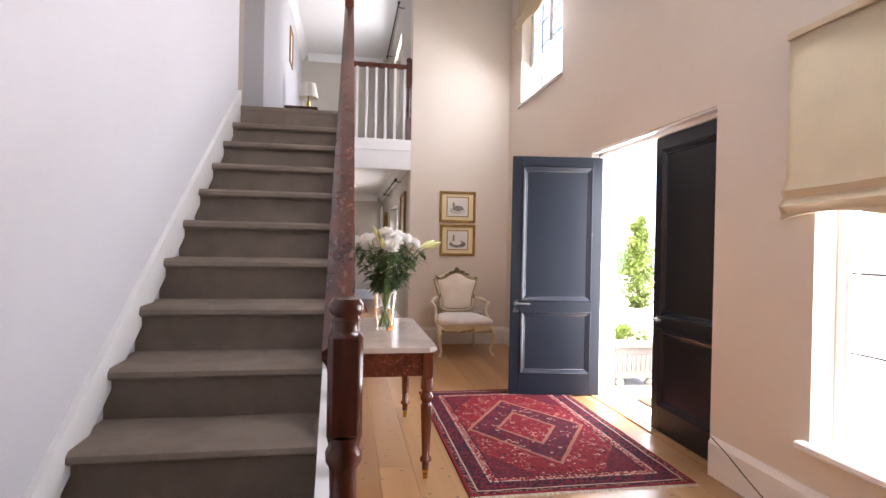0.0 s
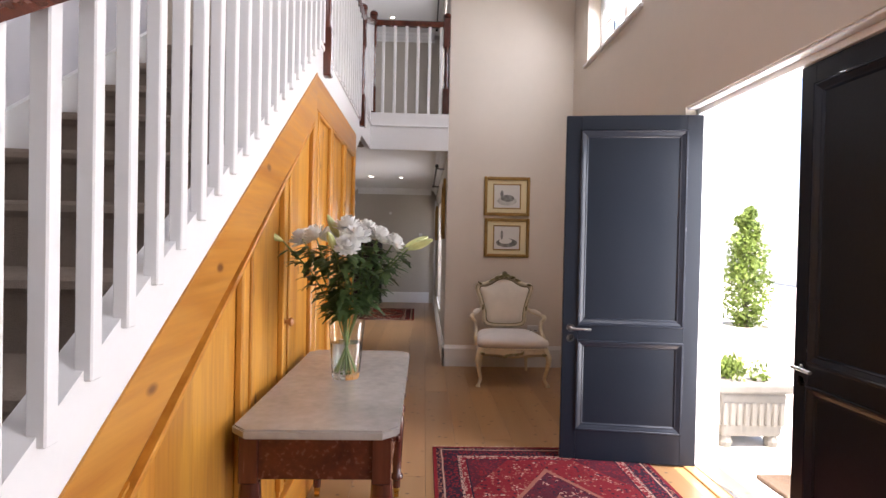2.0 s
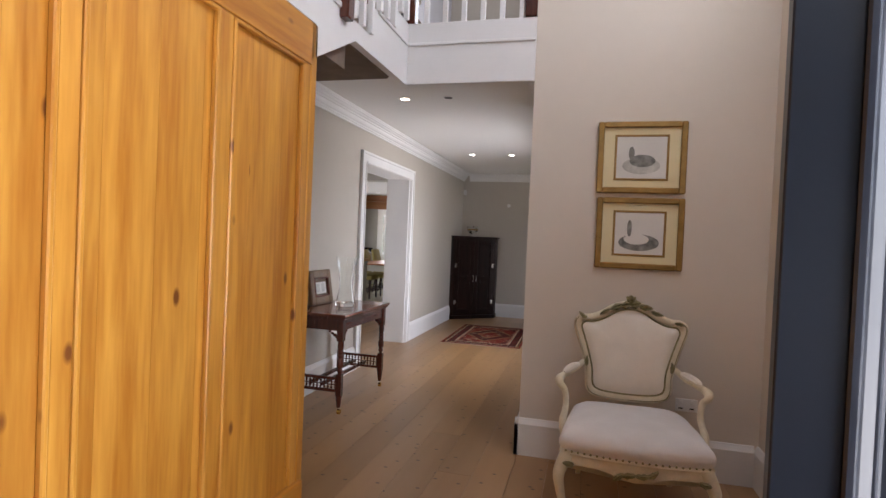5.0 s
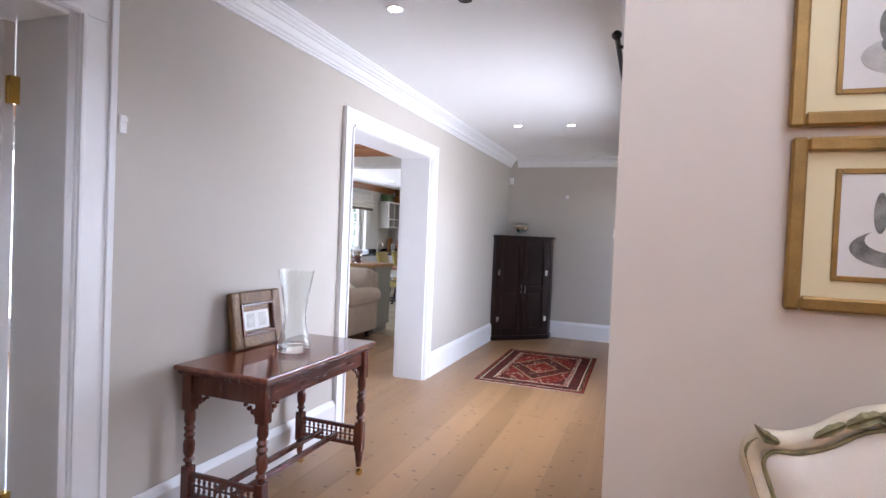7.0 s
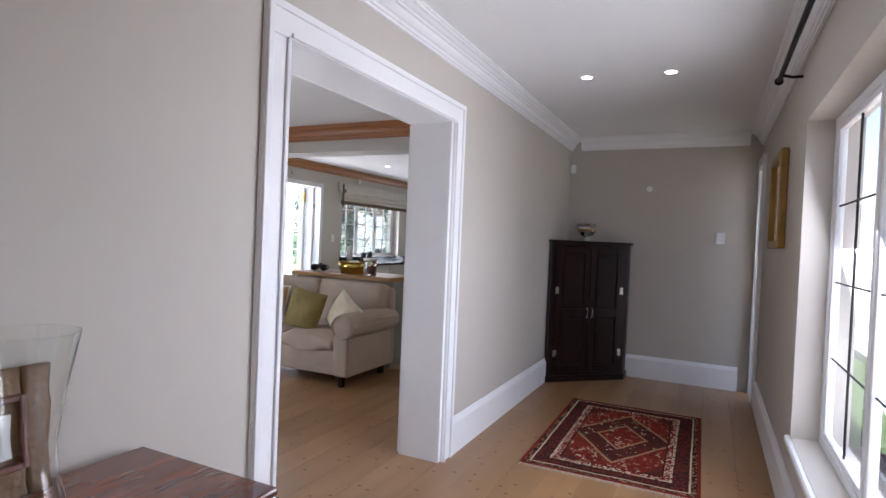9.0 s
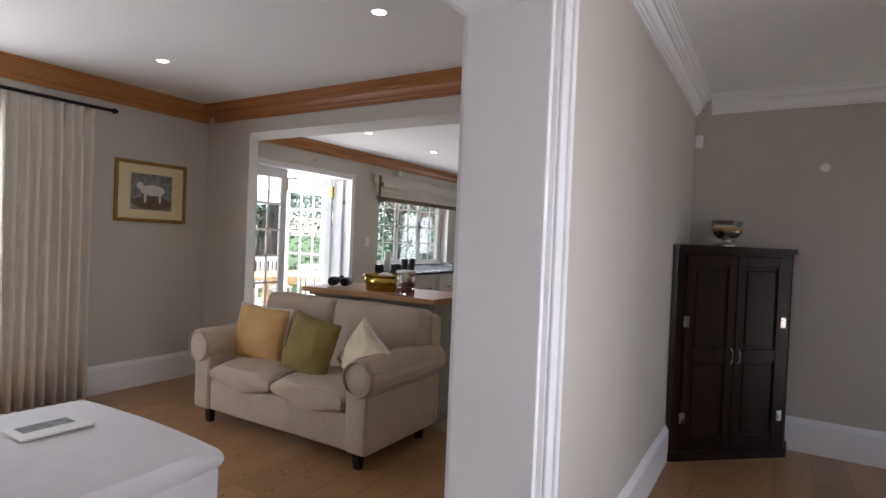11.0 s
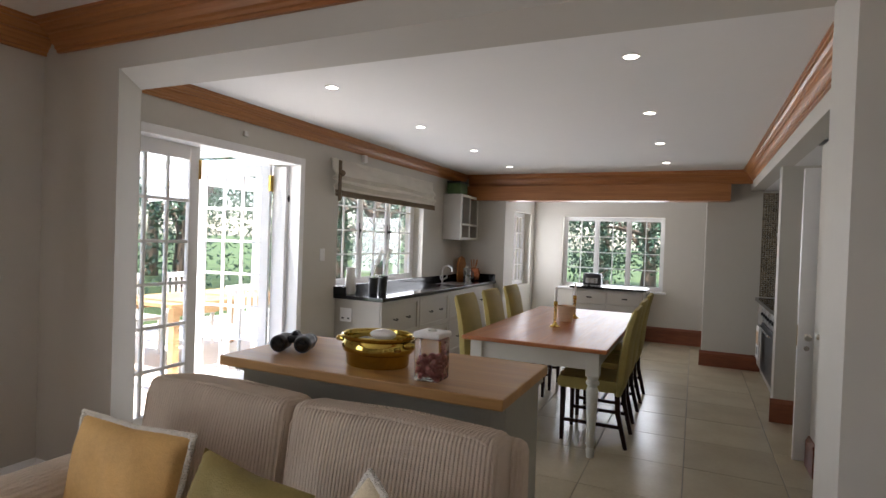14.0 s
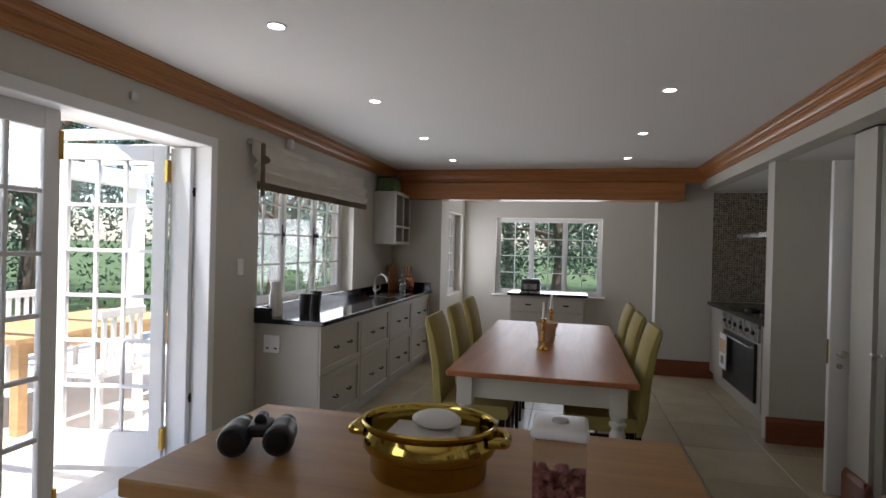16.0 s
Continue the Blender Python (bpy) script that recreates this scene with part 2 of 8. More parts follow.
def lathe(profile, seg=16, m=None, bm=None, caps=True):
    """profile: (radius, height) from the foot up."""
    own = bmesh.new()
    rings = []
    for r, z in profile:
        rings.append([own.verts.new((r * math.cos(2 * math.pi * k / seg), r * math.sin(2 * math.pi * k / seg), z)) for k in range(seg)])
    for a, b in zip(rings, rings[1:]):
        for k in range(seg):
            own.faces.new((a[k], a[(k + 1) % seg], b[(k + 1) % seg], b[k]))
    if caps:
        own.faces.new(rings[0][::-1])
        own.faces.new(rings[-1])
    bmesh.ops.recalc_face_normals(own, faces=own.faces[:])
    if m is not None:
        bmesh.ops.transform(own, matrix=m, verts=own.verts)
    return join(bm, own) if bm is not None else own


def prism(points, axis, a, b, bm=None):
    """A closed outline (u, v) drawn from a to b along the axis: x (u=y, v=z), y (u=x, v=z), z (u=x, v=y)."""
    own = bmesh.new()
    put = {"x": lambda u, v, w: (w, u, v), "y": lambda u, v, w: (u, w, v), "z": lambda u, v, w: (u, v, w)}[axis]
    lo = [own.verts.new(put(u, v, a)) for u, v in points]
    hi = [own.verts.new(put(u, v, b)) for u, v in points]
    own.faces.new(lo)
    own.faces.new(hi[::-1])
    n = len(points)
    for k in range(n):
        own.faces.new((lo[k], hi[k], hi[(k + 1) % n], lo[(k + 1) % n]))
    bmesh.ops.recalc_face_normals(own, faces=own.faces[:])
    return join(bm, own) if bm is not None else own


def tube(points, radius, seg=8, bm=None, radii=None):
    """A round bar through points."""
    own = bmesh.new()
    pts = [Vector(p) for p in points]
    rings = []
    for k, p in enumerate(pts):
        d = (pts[min(k + 1, len(pts) - 1)] - pts[max(k - 1, 0)]).normalized()
        side = d.orthogonal().normalized() if k == 0 else (side - d * side.dot(d)).normalized()
        up = d.cross(side)
        r = radii[k] if radii else radius
        rings.append([own.verts.new(p + r * (math.cos(2 * math.pi * j / seg) * side + math.sin(2 * math.pi * j / seg) * up)) for j in range(seg)])
    for a, b in zip(rings, rings[1:]):
        for j in range(seg):
            own.faces.new((a[j], a[(j + 1) % seg], b[(j + 1) % seg], b[j]))
    own.faces.new(rings[0][::-1])
    own.faces.new(rings[-1])
    bmesh.ops.recalc_face_normals(own, faces=own.faces[:])
    return join(bm, own) if bm is not None else own


def wall(name, axis, face, back, a0, a1, z0, z1, openings=(), material=None, label=""):
    """A wall across the axis x or y from face to back, along a0..a1, with openings (a0, a1, z0, z1) cut through."""
    bm = bmesh.new()
    us = sorted({a0, a1, *(v for o in openings for v in o[:2] if a0 < v < a1)})
    vs = sorted({z0, z1, *(v for o in openings for v in o[2:] if z0 < v < z1)})

    def solid(i, j):
        if not (0 <= i < len(us) - 1 and 0 <= j < len(vs) - 1):
            return False
        u, v = (us[i] + us[i + 1]) / 2, (vs[j] + vs[j + 1]) / 2
        return not any(o[0] < u < o[1] and o[2] < v < o[3] for o in openings)

    seen = {}

    def vert(w, u, v):
        key = (round(w, 5), round(u, 5), round(v, 5))
        if key not in seen:
            seen[key] = bm.verts.new((w, u, v) if axis == "x" else (u, w, v))
        return seen[key]

    for i in range(len(us) - 1):
        for j in range(len(vs) - 1):
            if not solid(i, j):
                continue
            u0, u1, v0, v1 = us[i], us[i + 1], vs[j], vs[j + 1]
            for w in (face, back):
                bm.faces.new([vert(w, u0, v0), vert(w, u1, v0), vert(w, u1, v1), vert(w, u0, v1)])
            for di, dj, (pa, pb) in ((-1, 0, ((u0, v0), (u0, v1))), (1, 0, ((u1, v0), (u1, v1))), (0, -1, ((u0, v0), (u1, v0))), (0, 1, ((u0, v1), (u1, v1)))):
                if not solid(i + di, j + dj):
                    bm.faces.new([vert(face, *pa), vert(face, *pb), vert(back, *pb), vert(back, *pa)])
    bmesh.ops.recalc_face_normals(bm, faces=bm.faces[:])
    ob = finish(name, bm, material or M_HALL)
    return tagged(ob, label or "plain painted plaster wall", "wall", kind="structure")


def structure(name, bm, material, label, category, smooth=False):
    return tagged(finish(name, bm, material, smooth=smooth), label, category, kind="structure")


# ---- the large structure ----
HZ = 5.35   # hall ceiling
RISE, RUN, TOP_Y = 0.18, 0.279, 4.155   # stairs: 13 risers to the half landing
XS = 0.70   # stair and panelling side

# The last opening, high at the front, is unseen and added for light.
wall("wall_front", "x", 2.91, 3.17, -3.2, 7.5, 0, HZ, [(2.88, 4.60, 0, 2.21), (0.9, 2.16, 0.44, 2.05), (5.37, 6.74, 3.17, 4.45), (0.9, 2.16, 3.17, 4.45)], M_HALL, "cream painted wall with a double front door")
wall("wall_pictures", "y", 7.235, 7.485, 1.555, 2.91, 0, HZ, (), M_HALL, "cream painted wall behind two framed prints")
wall("wall_stairs", "x", -0.08, -0.27, -3.2, 4.18, 0, HZ, (), M_STAIRWALL, "pale painted wall beside the carpeted stairs")
wall("wall_hall_back", "y", -3.2, -3.4, -0.3, 3.17, 0, HZ, (), M_HALL)
wall("wall_corridor_left", "x", -0.27, -0.54, 6.0, 13.6, 0, 2.52, [(6.08, 7.0, 0, 2.09), (8.875, 10.35, 0, 2.075)], M_CORR, "greige corridor wall with a wide cased opening")
wall("wall_corridor_right", "x", 1.555, 1.8, 7.485, 13.6, 0, HZ, [(8.98, 10.64, 0.42, 2.02), (12.98, 13.36, 0, 2.12), (8.9, 10.3, 3.4, 4.8)], M_CORR, "greige corridor wall with a window")
wall("wall_corridor_end", "y", 13.39, 13.6, -0.27, 1.555, 0, 2.52, (), M_CORR, "greige wall at the corridor's end")
wall("wall_cupboard_end", "y", 5.99, 5.9, -0.54, XS - 0.03, 0, 2.2, (), M_CORR)
wall("wall_gallery_left", "x", -0.27, -0.5, 6.68, 12.2, 2.52, HZ, (), M_STAIRWALL)
wall("wall_gallery_end", "y", 12.0, 12.2, -0.27, 1.555, 2.7, HZ, (), M_CORR)
wall("wall_landing_back", "y", 6.68, 6.88, -2.2, -0.5, 2.34, HZ, (), M_HALL)
wall("wall_landing_side", "x", -2.2, -2.4, 3.9, 6.9, 2.34, HZ, (), M_HALL)
wall("wall_landing_front", "y", 4.13, 3.95, -2.2, -0.27, 2.34, HZ, (), M_HALL)
wall("wall_lounge_window", "x", -4.34, -4.6, 5.4, 12.44, 0, 2.52, [(8.6, 10.6, 0.25, 2.1)], M_KIT, "stone-grey lounge wall")
wall("wall_lounge_back", "y", 5.6, 5.4, -4.6, -0.54, 0, 2.52, (), M_KIT)
wall("wall_kitchen_patio", "x", -4.34, -4.6, 12.44, 18.1, 0, 2.45, [(12.52, 14.23, 0, 2.1), (14.78, 16.62, 0.97, 2.1)], M_KIT, "stone-grey kitchen wall with patio doors and a window")
wall("wall_bulkhead", "y", 12.13, 12.44, -4.34, -0.54, 0, 2.52, [(-4.0, -0.82, 0, 2.235)], M_KIT, "plastered bulkhead and piers between lounge and kitchen")
wall("wall_lounge_corridor", "x", -0.54, -0.535, 5.4, 6.0, 0, 2.52, (), M_KIT)
wall("wall_bay_left", "x", -3.68, -3.95, 18.1, 19.75, 0, 2.45, [(18.35, 19.3, 0.8, 1.95)], M_KIT)
wall("wall_bay_end", "y", 19.5, 19.75, -3.68, 0.4, 0, 2.45, [(-3.19, -1.62, 0.78, 1.93)], M_KIT, "stone-grey bay wall with a window")
wall("wall_kitchen_left_return", "y", 17.92, 18.1, -4.34, -3.68, 0, 2.45, (), M_KIT)
wall("wall_kitchen_right_return", "y", 18.08, 18.3, -1.07, 0.4, 0, 2.45, (), M_KIT)
wall("wall_bay_right", "x", 0.2, 0.4, 18.3, 19.5, 0, 2.45, (), M_KIT)
wall("wall_hob_back", "x", 0.2, 0.4, 13.6, 18.3, 0, 2.45, (), M_KIT)
wall("wall_hob_pier", "y", 15.87, 16.02, -0.53, 0.2, 0, 2.2, (), M_KIT)
wall("wall_cupboard_header", "x", -0.59, -0.45, 12.44, 18.08, 2.2, 2.45, (), M_KIT)
wall("wall_cupboard_soffit", "x", -0.45, -0.29, 12.44, 14.6, 2.202, 2.43, (), M_KIT, "stone-grey soffit above the cupboards")
wall("wall_passage_side", "y", 14.88, 14.63, -0.42, 0.2, 0, 2.2, (), M_KIT)


structure("wall_pier_splay", prism([(-4.002, 12.127), (-3.74, 12.127), (-4.002, 12.438)], "z", 0, 2.237), M_KIT, "splayed stone-grey pier beside the patio doors", "wall")


def slab(name, x0, x1, y0, y1, z0, z1, material, label, category):
    return structure(name, box(x0, x1, y0, y1, z0, z1), material, label, category)


slab("ceiling_hall", -2.4, 3.17, -3.4, 12.2, HZ, HZ + 0.15, M_CEIL, "white painted hall ceiling", "ceiling")
slab("ceiling_corridor", -0.27, 1.555, 7.26, 13.39, 2.5, 2.58, M_CEIL, "white painted corridor ceiling with downlights", "ceiling")
slab("ceiling_passage", -0.27, XS - 0.02, 6.43, 7.26, 2.5, 2.58, M_CEIL, "white painted ceiling below the gallery", "ceiling")
slab("ceiling_lounge", -4.6, -0.5, 5.4, 12.13, 2.5, 2.6, M_CEIL, "white painted lounge ceiling", "ceiling")
slab("ceiling_kitchen", -4.6, -0.28, 12.44, 19.75, 2.43, 2.6, M_CEIL, "white painted kitchen ceiling with downlights", "ceiling")
slab("ceiling_bay", -0.28, 0.4, 18.3, 19.75, 2.43, 2.6, M_CEIL, "white painted bay ceiling", "ceiling")
slab("ceiling_cupboards", -0.28, 0.4, 13.6, 18.3, 2.43, 2.6, M_CEIL, "plain ceiling over the cupboards", "ceiling")
slab("ceiling_hob", -0.45, 0.2, 14.88, 18.08, 2.2, 2.24, M_CEIL, "plain ceiling over the hob niche", "ceiling")
slab("gallery_floor", -0.27, 1.555, 7.26, 12.0, 2.59, 2.70, M_CARPET, "taupe carpeted gallery floor", "floor")
slab("half_landing", -2.2, XS - 0.06, TOP_Y, 6.45, 2.2, 2.34, M_CARPET, "taupe carpeted half landing", "floor")
slab("floor_base", -4.6, 3.17, -3.4, 12.2, -0.14, -0.03, M_GAP, "dark subfloor below the boards", "floor")
slab("floor_corridor_base", -0.29, 1.8, 12.2, 13.6, -0.14, -0.03, M_GAP, "dark subfloor below the boards", "floor")
slab("floor_hob_base", -0.3, 0.4, 13.6, 19.75, -0.14, -0.008, M_GROUT, "grout bed below the kitchen tiles", "floor")
slab("floor_kitchen_base", -4.6, -0.3, 12.2, 19.75, -0.14, -0.008, M_GROUT, "grout bed below the kitchen tiles", "floor")

# ---- trim ----
def strip(name, points, axis, a, b, material, label, category="trim"):
    return structure(name, prism(points, axis, a, b), material, label, category)


def base_x(x, side, y0, y1, h=0.23, material=None, label="tall white skirting board"):
    """Skirting on a wall across x; side: +1 where the room lies towards +x."""
    s = side
    pts = [(x, 0.0), (x + s * 0.025, 0.0), (x + s * 0.025, h - 0.035), (x + s * 0.012, h - 0.01), (x + s * 0.008, h), (x, h)]
    return strip("baseboard", pts, "y", y0, y1, material or M_WHITE, label, "skirting")


def base_y(y, side, x0, x1, h=0.23, material=None, label="tall white skirting board"):
    s = side
    pts = [(y, 0.0), (y + s * 0.025, 0.0), (y + s * 0.025, h - 0.035), (y + s * 0.012, h - 0.01), (y + s * 0.008, h), (y, h)]
    return strip("baseboard", pts, "x", x0, x1, material or M_WHITE, label, "skirting")


def crown(u, side, top, size, drop):
    """Outline of a moulding in the corner of a wall at u and a ceiling at top."""
    steps = ((0.0, 1.0), (0.14, 1.0), (0.14, 0.90), (0.22, 0.88), (0.24, 0.78), (0.34, 0.72), (0.42, 0.60), (0.46, 0.46), (0.56, 0.44), (0.57, 0.36), (0.70, 0.30), (0.80, 0.20), (0.90, 0.19), (0.91, 0.10), (1.0, 0.09), (1.0, 0.0))
    return [(u, top)] + [(u + side * size * a, top - drop * b) for a, b in steps]


base_x(2.91, -1, -3.2, 2.86)
base_x(2.91, -1, 4.62, 7.235)
base_y(7.235, -1, 1.53, 2.885)
base_x(1.555, -1, 7.21, 12.88)
base_x(-0.27, 1, 7.16, 8.786)
base_x(-0.27, 1, 10.466, 13.39)
base_y(13.39, -1, -0.245, 1.43)
base_x(-4.34, 1, 5.6, 12.13)
base_y(12.127, -1, -4.315, -3.74)
for nm, pts, ax, a, b in (("cornice", crown(-0.27, 1, 2.5, 0.11, 0.13), "y", 6.43, 13.39), ("cornice", crown(1.555, -1, 2.5, 0.11, 0.13), "y", 7.3, 13.39), ("cornice", crown(13.39, -1, 2.5, 0.11, 0.13), "x", -0.16, 1.445),
                          ("cornice", crown(12.0, -1, HZ, 0.12, 0.14), "x", -0.15, 1.43), ("cornice", crown(-0.27, 1, HZ, 0.12, 0.14), "y", 6.9, 12.0)):
    strip(nm, pts, ax, a, b, M_WHITE, "white plaster cornice", "cornice")
for nm, pts, ax, a, b, m in (("wood_crown", crown(-4.34, 1, 2.5, 0.13, 0.145), "y", 5.6, 12.13, M_CROWN_Y), ("wood_crown", crown(12.13, -1, 2.5, 0.13, 0.145), "x", -4.21, -0.54, M_CROWN_X),
                             ("wood_crown", crown(-4.34, 1, 2.43, 0.10, 0.12), "y", 12.44, 17.92, M_CROWN_Y), ("wood_crown", crown(-0.59, -1, 2.43, 0.11, 0.125), "y", 12.44, 17.84, M_CROWN_Y),
                             ("wood_crown", crown(17.9, -1, 2.43, 0.10, 0.16), "x", -4.24, -0.59, M_CROWN_X), ("wood_crown", crown(-0.54, -1, 2.5, 0.13, 0.145), "y", 5.6, 12.0, M_CROWN_Y)):
    strip(nm, pts, ax, a, b, m, "varnished wooden crown moulding", "crown moulding")
strip("ceiling_beam", [(17.82, 2.06), (18.1, 2.06), (18.1, 2.262), (17.82, 2.262)], "x", -4.34, -0.82, M_CROWN_X, "varnished wooden beam over the bay", "beam")


def casing(name, face, side, y0, y1, top, w, thick=0.02, label="white moulded door casing"):
    """Casing round an opening in a wall across x, lying on its face."""
    ob = thing(name, 0, 0, 0, label, "door casing", kind="structure")
    x0, x1 = face, face + side * thick
    for nm, a, b, z0, z1 in (("jamb_casing", y0 - w, y0, 0, top), ("jamb_casing", y1, y1 + w, 0, top), ("head_casing", y0 - w, y1 + w, top, top + w)):
        bm = box(min(x0, x1), max(x0, x1), a, b, z0, z1, 0.003)
        if nm == "jamb_casing":
            inner = (b - 0.022, b - 0.004) if b == y0 else (a + 0.004, a + 0.022)
            outer = (a + 0.002, a + 0.03) if b == y0 else (b - 0.03, b - 0.002)
            for p, q in (inner, outer):
                box(min(x1, x1 + side * 0.012), max(x1, x1 + side * 0.012), p, q, z0, z1 + (w if (p, q) == outer else 0), 0.004, 2, bm=bm)
        else:
            for p, q, e in ((z0 + 0.004, z0 + 0.022, 0.0), (z1 - 0.03, z1 - 0.002, w - 0.002)):
                box(min(x1, x1 + side * 0.013), max(x1, x1 + side * 0.013), y0 - e, y1 + e, p, q, 0.004, 2, bm=bm)
        part(nm, bm, M_WHITE, ob)
    return ob


def lining(name, x0, x1, y0, y1, top, t=0.025):
    ob = thing(name, 0, 0, 0, "white painted door lining", "door lining", kind="structure")
    part("jamb", box(x0, x1, y0 - 0.002, y0 + t, 0, top, 0.002), M_WHITE, ob)
    part("jamb", box(x0, x1, y1 - t, y1 + 0.002, 0, top, 0.002), M_WHITE, ob)
    part("head", box(x0, x1, y0 + t, y1 - t, top - t, top + 0.002, 0.002), M_WHITE, ob)
    return ob


casing("door_casing", -0.27, 1, 8.905, 10.345, 2.05, 0.12)
casing("door_casing", -0.54, -1, 8.905, 10.345, 2.05, 0.12)
lining("door_lining", -0.542, -0.268, 8.877, 10.348, 2.075)
casing("door_casing", -0.27, 1, 6.14, 7.0, 2.07, 0.145)
lining("door_lining", -0.542, -0.268, 6.08, 7.0, 2.08)
casing("door_casing", 1.555, -1, 12.99, 13.3, 2.12, 0.1)

# ---- stairs ----
stairs = thing("staircase", 0, 0, 0, "straight staircase with taupe fitted carpet and white strings", "staircase")
X_IN = XS - 0.035
for n in range(1, 14):
    y0, z0, z1 = TOP_Y - (13 - n) * RUN, (n - 1) * RISE, n * RISE
    back = y0 + RUN + 0.03 if n < 13 else y0 + 0.12
    pts = [(y0 + 0.03, z0), (y0 + 0.03, z1 - 0.045), (y0 + 0.008, z1 - 0.04), (y0 - 0.004, z1 - 0.03), (y0 - 0.002, z1 - 0.012), (y0 + 0.014, z1), (back, z1 + 0.001), (back, z0)]
    part("tread", prism(pts, "x", -0.08, X_IN), M_CARPET, stairs, smooth=True)
for n in range(2):
    y0 = 6.45 + 0.27 * n
    part("upper_tread", box(-0.27, X_IN, y0, y0 + 0.6, 2.34 + n * RISE - 0.02, 2.34 + (n + 1) * RISE, 0.015, 2), M_CARPET, stairs)


def slope(y, y0, z0):
    return z0 - 0.645 * (y0 - y)


def top_line(y):
    return slope(y, 4.335, 2.44)


def low_line(y):
    return slope(y, 4.285, 2.257)


part("outer_string", prism([(0.92, 0.0), (1.0, 0.0), (1.0, low_line(1.0)), (4.285, 2.258), (6.0, 2.258), (6.0, 2.11), (6.417, 2.332), (7.28, 2.335), (7.28, 2.735), (6.98, 2.735), (6.98, 2.6), (6.6, 2.6), (6.6, 2.43), (4.335, 2.44), (0.92, top_line(0.92))], "x", X_IN, XS + 0.012), M_WHITE, stairs, "white painted string and landing fascia")
part("string_bead", prism([(0.95, top_line(0.95) - 0.005), (4.335, 2.435), (6.26, 2.425), (6.26, 2.45), (4.327, 2.46), (0.95, top_line(0.95) + 0.018)], "x", X_IN - 0.01, XS + 0.022), M_WHITE, stairs)
part("wall_string", prism([(0.66, 0.0), (4.18, 2.24), (4.18, 2.457), (0.5, 0.032), (0.5, 0.0)], "x", -0.079, -0.055), M_WHITE, stairs, "white painted wall string")
part("gallery_fascia", box(XS + 0.012, 1.555, 7.235, 7.28, 2.335, 2.735, 0.004), M_WHITE, stairs, "white panelled fascia below the gallery rail")
part("fascia_bead", box(XS + 0.012, 1.555, 7.222, 7.236, 2.585, 2.605, 0.005, 2), M_WHITE, stairs)
part("fascia_bead", box(XS + 0.011, XS + 0.024, 6.7, 7.222, 2.585, 2.605, 0.005, 2), M_WHITE, stairs)
part("passage_soffit", prism([(5.99, 2.10), (6.43, 2.335), (6.43, 2.51), (6.40, 2.51), (6.40, 2.35), (5.99, 2.13)], "x", -0.27, X_IN), M_WHITE, stairs)

railing = thing("stair_balustrade", 0, 0, 0, "mahogany handrail on square white balusters", "balustrade")
XB = XS + 0.02
bal = {}


def baluster(y, z0, z1, x=XB):
    h = round(z1 - z0, 3)
    if h not in bal:
        bm = box(-0.016, 0.016, -0.016, 0.016, 0, h, 0.003)
        me = bpy.data.meshes.new("baluster")
        bm.to_mesh(me)
        bm.free()
        me.materials.append(M_WHITE)
        bal[h] = me
    ob = new("baluster", bal[h])
    ob.parent = railing
    ob.location = (x, y, z0)


def rail_top(y):
    return 1.105 + 0.647 * (y - 1.1)


for k in range(28):
    y = 1.2 + 0.1175 * k
    baluster(y, top_line(y) - 0.01, rail_top(y) - 0.05)
for k in range(14):
    baluster(4.6 + 0.118 * k, 2.435, 3.30)
for k in range(8):
    y = 6.36 + 0.115 * k
    baluster(y, 2.43 if y < 6.6 else (2.6 if y < 6.98 else 2.735), 3.36 + 0.36 * (y - 6.3))
for k in range(6):
    baluster(7.26, 2.735, 3.68, XS + 0.13 + 0.125 * k)


def rail_profile(c, t):
    """Handrail outline about its middle c, with its top at t."""
    return [(c - 0.022, t - 0.065), (c + 0.022, t - 0.065), (c + 0.026, t - 0.045), (c + 0.036, t - 0.032), (c + 0.036, t - 0.014), (c + 0.02, t - 0.002), (c, t), (c - 0.02, t - 0.002), (c - 0.036, t - 0.014), (c - 0.036, t - 0.032), (c - 0.026, t - 0.045)]


bm = prism(rail_profile(0, 0), "y", 0, 1)
for v in bm.verts:
    y = 1.12 + v.co.y * (4.47 - 1.12)
    v.co = Vector((XB + v.co.x, y, rail_top(y) + v.co.z))
part("handrail", bm, M_MAHOG_Y, railing, "polished mahogany handrail", smooth=True)
part("handrail", prism(rail_profile(XB, 3.36), "y", 4.5, 6.26), M_MAHOG_Y, railing, smooth=True)
bm = prism(rail_profile(0, 0), "y", 0, 1)
for v in bm.verts:
    v.co = Vector((XB + v.co.x, 6.26 + v.co.y * 1.0, 3.38 + 0.36 * v.co.y + v.co.z))
part("handrail", bm, M_MAHOG_Y, railing, smooth=True)
part("handrail", prism(rail_profile(7.26, 3.74), "x", XB, 1.5), M_MAHOG, railing, smooth=True)
NEWEL_X, NEWEL_Y = 0.735, 1.1
bm = lathe([(0.04, 0.18), (0.034, 0.24), (0.031, 0.5), (0.034, 0.7), (0.042, 0.72), (0.042, 0.74), (0.036, 0.755), (0.033, 0.8), (0.035, 0.86), (0.044, 0.875), (0.045, 0.895), (0.038, 0.91), (0.044, 0.93)], 24, pose(NEWEL_X, NEWEL_Y, 0))
box(NEWEL_X - 0.044, NEWEL_X + 0.044, NEWEL_Y - 0.044, NEWEL_Y + 0.044, 0.0, 0.2, 0.006, bm=bm)
box(NEWEL_X - 0.042, NEWEL_X + 0.042, NEWEL_Y - 0.042, NEWEL_Y + 0.042, 0.925, 1.155, 0.013, bm=bm)
